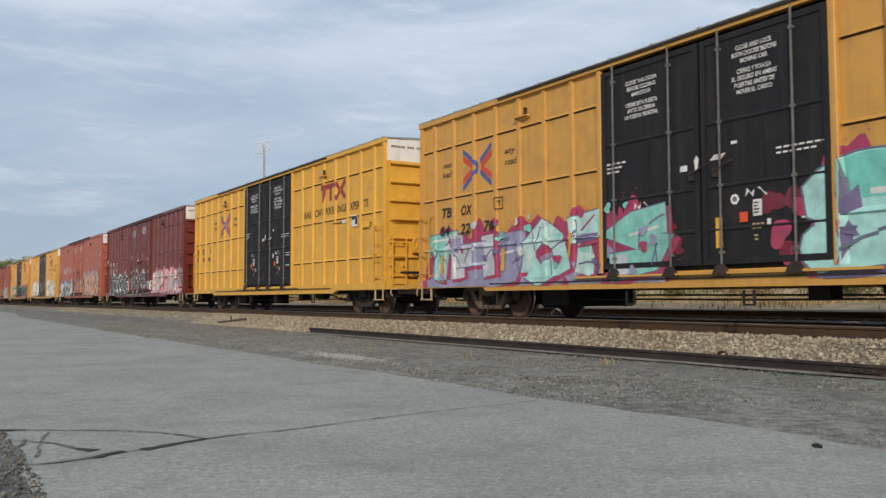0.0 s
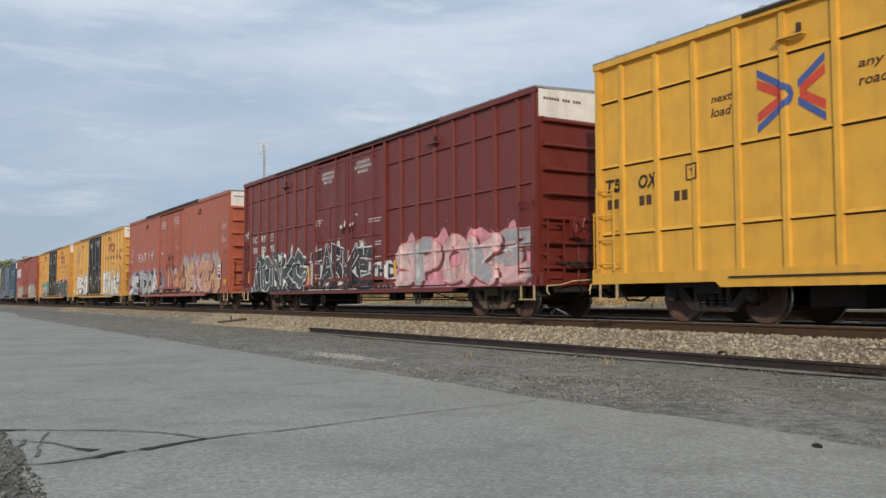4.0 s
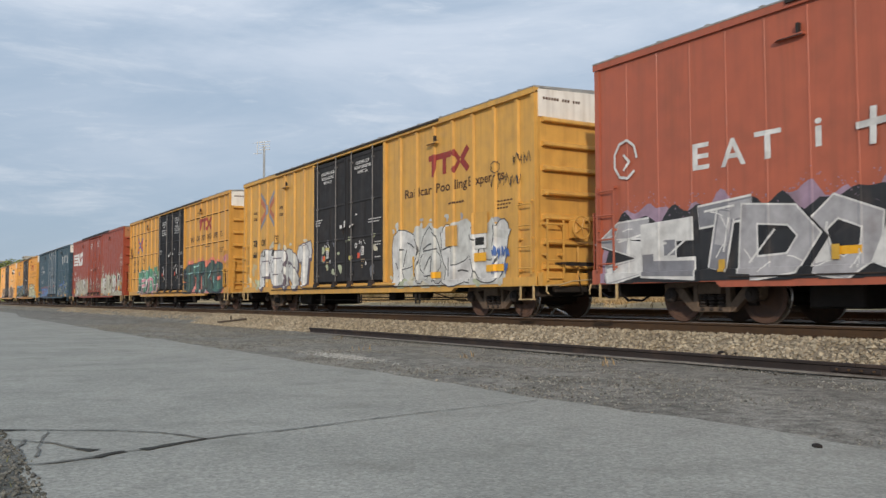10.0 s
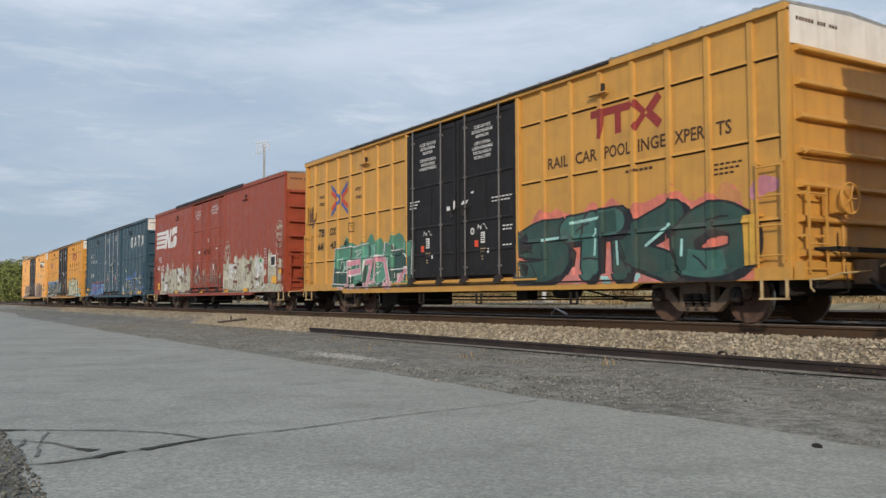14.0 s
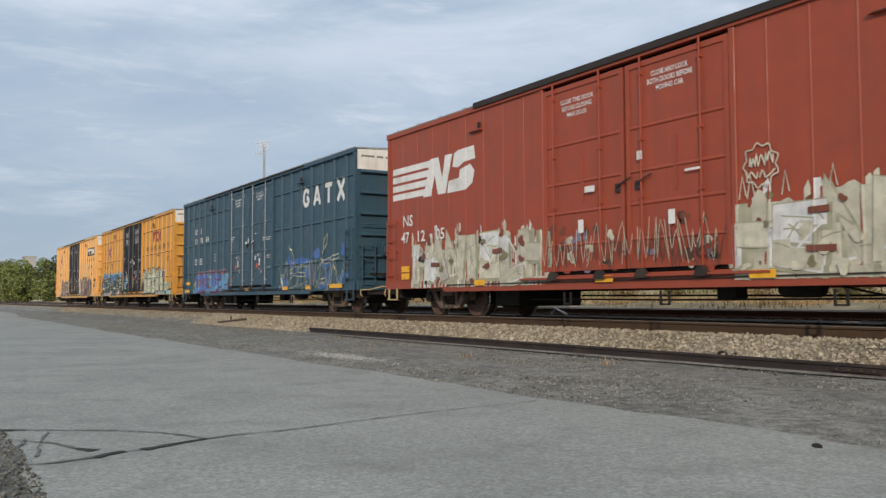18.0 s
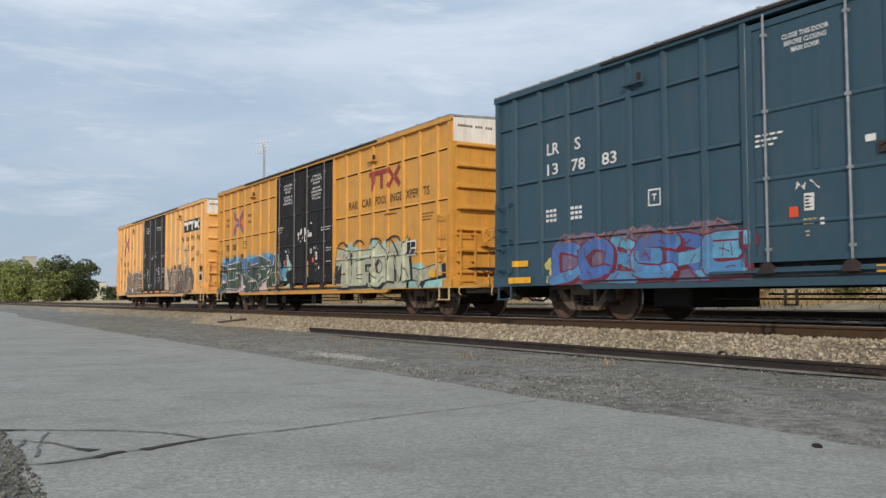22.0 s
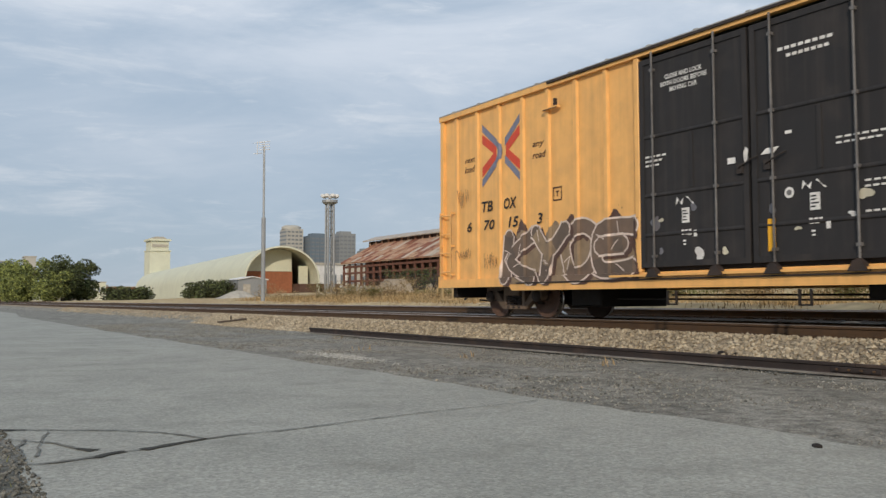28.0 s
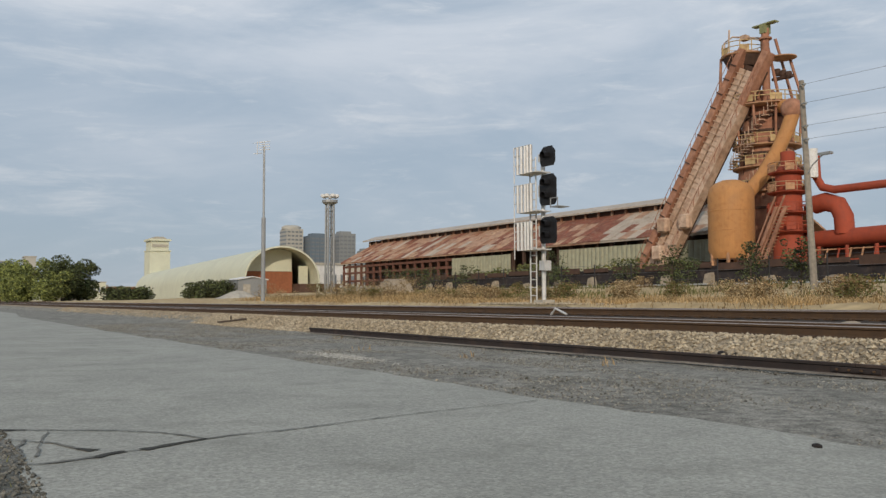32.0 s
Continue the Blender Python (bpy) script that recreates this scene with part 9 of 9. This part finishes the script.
plates(car, side, (0.65, 1.12, 0.5, 0.13, "reflector"), (0.55, 0.76, 0.8, 0.13, "reflector"), (9.1, 0.78, 0.45, 0.1, "reflector"), (13.1, 0.76, 0.5, 0.12, "reflector"), (15.2, 0.76, 0.4, 0.12, "reflector"),
       (17.1, 0.78, 0.9, 0.13, "reflector"), (17.95, 0.78, 0.1, 0.13, "reflector"))
box_mark(car, side, 4.72, 2.10, 0.28, M["white_mark"])

# I: yellow grid car with dark green and cream lettering
car, side = keep(boxcar("yellow steel boxcar with green, blue and cream graffiti", "grid", M["yellow_warm"], M["black_door"], M["white_top"], M["yellow_warm"], YT))
pool_marks(car, side, False, [(1.0, "64", 0.44), (1.92, "24", 0.44), (2.92, "99", 0.44)])
door_words(car, side)
door_plates(car, side, True, 9)
piece(car, side, 0.25, 7.45, 0.72, 2.02, "DENSPA", S_("pink_white", (0.74, 0.62, 0.60)), [S_("bottle_green", (0.028, 0.055, 0.032)), S_("pine", (0.04, 0.075, 0.045)), S_("bottle_green", (0.028, 0.055, 0.032))], "dark green graffiti with pale pink rims on a blue cloud", 91, 0.31, 0.028, None, SKYB, 0.18, 300, S_("pine", (0.04, 0.075, 0.045)), False, 0.09, 0.1, PALEPINK, 0.3, 0.22, 0.3, S_("cobalt", (0.05, 0.16, 0.36)), chips=2)
splashes(car, side, 7.3, 8.3, 0.8, 1.8, 6, [SKYB, AQUA], 92, 0.3, "sky-blue paint")
piece(car, side, 12.1, 16.6, 0.72, 1.98, "BEOM", BLACK, [S_("stone", (0.46, 0.46, 0.33)), S_("sand_green", (0.52, 0.53, 0.37))], "stone-coloured bubble graffiti on an aqua cloud", 93, 0.38, 0.03, None, AQUA, 0.35, 60, BLACK, False, 0.07, 0.1, None, 0.7, 0.18, 0.04, S_("stone", (0.46, 0.46, 0.33)), chips=3)
piece(car, side, 16.3, 18.3, 0.72, 1.34, "Y", BLACK, [S_("stone", (0.46, 0.46, 0.33))], "stone-coloured tail of the lettering", 94, 0.55, 0.026, None, AQUA, 0.4, 20, BLACK, wild=0.05, chips=2)
tag(car, side, [[(12.5 + k * 1.1 + 0.35 * math.cos(a * 0.45), 2.0 + 0.16 * math.sin(a * 0.45)) for a in range(8)] for k in range(4)], 0.05, BLACK, "black arcs above the letters")
patch(car, side, 9.0, 2.45, 0.5, 0.12, M["white_mark"], label="white tape")
patch(car, side, 9.18, 2.36, 0.14, 0.42, M["white_mark"], label="white tape")
patch(car, side, 9.52, 2.36, 0.14, 0.46, M["white_mark"], label="white tape")
patch(car, side, 9.66, 2.50, 0.5, 0.14, M["white_mark"], label="white tape")
reflectors(car, side, (9.72, 18.0, 12.35), 1.2, 0.16, 0.5)
plates(car, side, (16.50, 1.58, 0.54, 0.40, "white_mark"), (16.54, 1.62, 0.20, 0.32, "black_mark"), (16.77, 1.62, 0.23, 0.13, "black_mark"), (16.77, 1.79, 0.23, 0.15, "black_mark"), (17.7, 0.98, 0.4, 0.2, "reflector"), (18.45, 1.35, 0.14, 0.14, "reflector"))

# J: pale yellow post car, last of the train
car, side = keep(boxcar("pale yellow ribbed boxcar, weathered, with brown graffiti", "posts", M["yellow_pale"], M["worn_door"], M["white_top"], M["yellow_pale"], (4.35, 14.4)))
pool_marks(car, side, False, [(1.15, "6", 0.2), (1.85, "70", 0.44), (2.82, "15", 0.38), (3.85, "3", 0.2)], None, False)
for k, line in enumerate(("CLOSE AND LOCK", "BOTH DOORS BEFORE", "MOVING CAR")):
    lettering(car, side, line, 0.08, 8.02, 4.30 - k * 0.12, M["white_mark"], "CENTER", (0.85, 1.05, 0.62)[k], 0, "white warning words on the door")
marks(car, side, [(9.95, 4.22, 8, 0.09), (10.1, 4.10, 7, 0.08)], 0.05, M["white_mark"], "white stencil lines")
door_plates(car, side, False, 10)
bm = bmesh.new()
flat_face(bm, [(15.25, 3.64), (17.85, 3.64), (17.85, 4.2), (15.25, 4.2)], 0, 0)
for x in (15.40, 16.20):
    flat_face(bm, [(x, 3.98), (x + 0.72, 3.98), (x + 0.72, 4.13), (x, 4.13)], 0.002, 1)
    flat_face(bm, [(x + 0.26, 3.71), (x + 0.46, 3.71), (x + 0.46, 3.98), (x + 0.26, 3.98)], 0.002, 1)
ribbon(bm, [(17.05, 4.12), (17.72, 3.72)], 0.15, 0.002, 1, False)
ribbon(bm, [(17.72, 4.12), (17.05, 3.72)], 0.15, 0.0025, 1, False)
drape(bm, side, 0.006)
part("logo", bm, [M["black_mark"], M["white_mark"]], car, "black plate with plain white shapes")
lettering(car, side, "Rai", 0.26, 14.80, 3.22, M["brown_mark"], width=0.50)
for body, x, wide in (("lcar", 15.56, 0.62), ("Poo", 16.45, 0.62), ("ling", 17.34, 0.56)):
    lettering(car, side, body, 0.26, x, 3.22, M["brown_mark"], width=wide)
lettering(car, side, "Ex", 0.26, 15.90, 2.75, M["brown_mark"], width=0.33)
lettering(car, side, "perts", 0.26, 16.43, 2.75, M["brown_mark"], width=0.68)
lettering(car, side, ".com", 0.24, 16.42, 2.24, M["brown_mark"], width=0.68)
piece(car, side, 2.7, 6.8, 0.75, 2.02, "KYOE", S_("pale_shell", (0.70, 0.58, 0.50)), [S_("cocoa", (0.17, 0.115, 0.08)), S_("taupe", (0.13, 0.095, 0.07)), S_("dust", (0.28, 0.20, 0.12))], "brown and khaki graffiti", 101, 0.27, 0.038, None, UMBER, 0.55, 30, UMBER, True, 0.06, 0.1, None, 0.8, 0.20, 0.2, S_("dust", (0.28, 0.20, 0.12)), chips=4)
tag(car, side, scribble(0.75, 1.3, 0.55, 0.35, 3, 105) + scribble(0.8, 2.6, 0.5, 0.5, 3, 107) + scribble(1.9, 1.1, 0.6, 0.4, 4, 108), 0.016, S_("tan_brown", (0.36, 0.21, 0.08)), "faint brown scribbles")
piece(car, side, 12.0, 16.7, 0.75, 2.08, "MEND", S_("pale_clay", (0.58, 0.46, 0.38)), [S_("taupe", (0.13, 0.095, 0.07)), S_("dust", (0.28, 0.20, 0.12)), UMBER], "dark brown graffiti with pale rims", 102, 0.36, 0.035, None, UMBER, 0.6, 40, UMBER, False, 0.10, 0, None, 0.9, 0.2, 0.3, S_("taupe", (0.13, 0.095, 0.07)), chips=4)
tag(car, side, [[(15.0 + 0.85 * math.cos(a * 0.52) - 0.3, 2.6 + 0.42 * math.sin(a * 0.52)) for a in range(13)], [(15.7 + 0.5 * math.cos(a * 0.52), 2.6 + 0.35 * math.sin(a * 0.52)) for a in range(13)]], 0.07, CREAM, "cream bubble outline")
splashes(car, side, 7.3, 11.5, 1.1, 2.0, 12, [CREAM, WHITE, GREY], 104, 0.13)
reflectors(car, side, (9.7, 12.9), 1.15, 0.14, 0.5)
plates(car, side, (17.35, 1.15, 0.6, 0.16, "reflector"), (18.0, 1.25, 0.5, 0.42, "white_mark"), (18.0, 1.68, 0.5, 0.28, "black_mark"), (18.08, 1.32, 0.3, 0.28, "black_mark"))


# ---------------------------------------------------------------- what moves
TRAIN = [(0, -19.56), (2, -5.74), (6, 21.83), (7.4, 31.62), (9, 42.57), (10.8, 54.77), (13, 69.55), (17, 96.14), (19, 109.30), (20, 115.80), (23, 135.34), (28, 167.85), (32, 193.7)]
CAR_AT = [0.0, 20.77, 41.44, 62.14, 82.82, 103.44, 124.10, 144.96, 165.67, 186.39]


def motions():
    """The train runs along the track; each wheelset rolls without slipping."""
    ts = [t for t, _ in TRAIN]
    xs = [x for _, x in TRAIN]
    for car, at in zip(CARS, CAR_AT):
        walk(car, [(t, pose(x - at, TRACK_Y, RAIL_TOP)) for t, x in TRAIN])
    steps = [i * 0.1 for i in range(321)]
    turns = [math.degrees(float(np.interp(t, ts, xs)) / WHEEL_R) for t in steps]
    for sets in WHEELS:
        for ws in sets:
            x, y, z = ws.location
            walk(ws, [(t, pose(x, y, z, 0, a, 0)) for t, a in zip(steps, turns)])


motions()
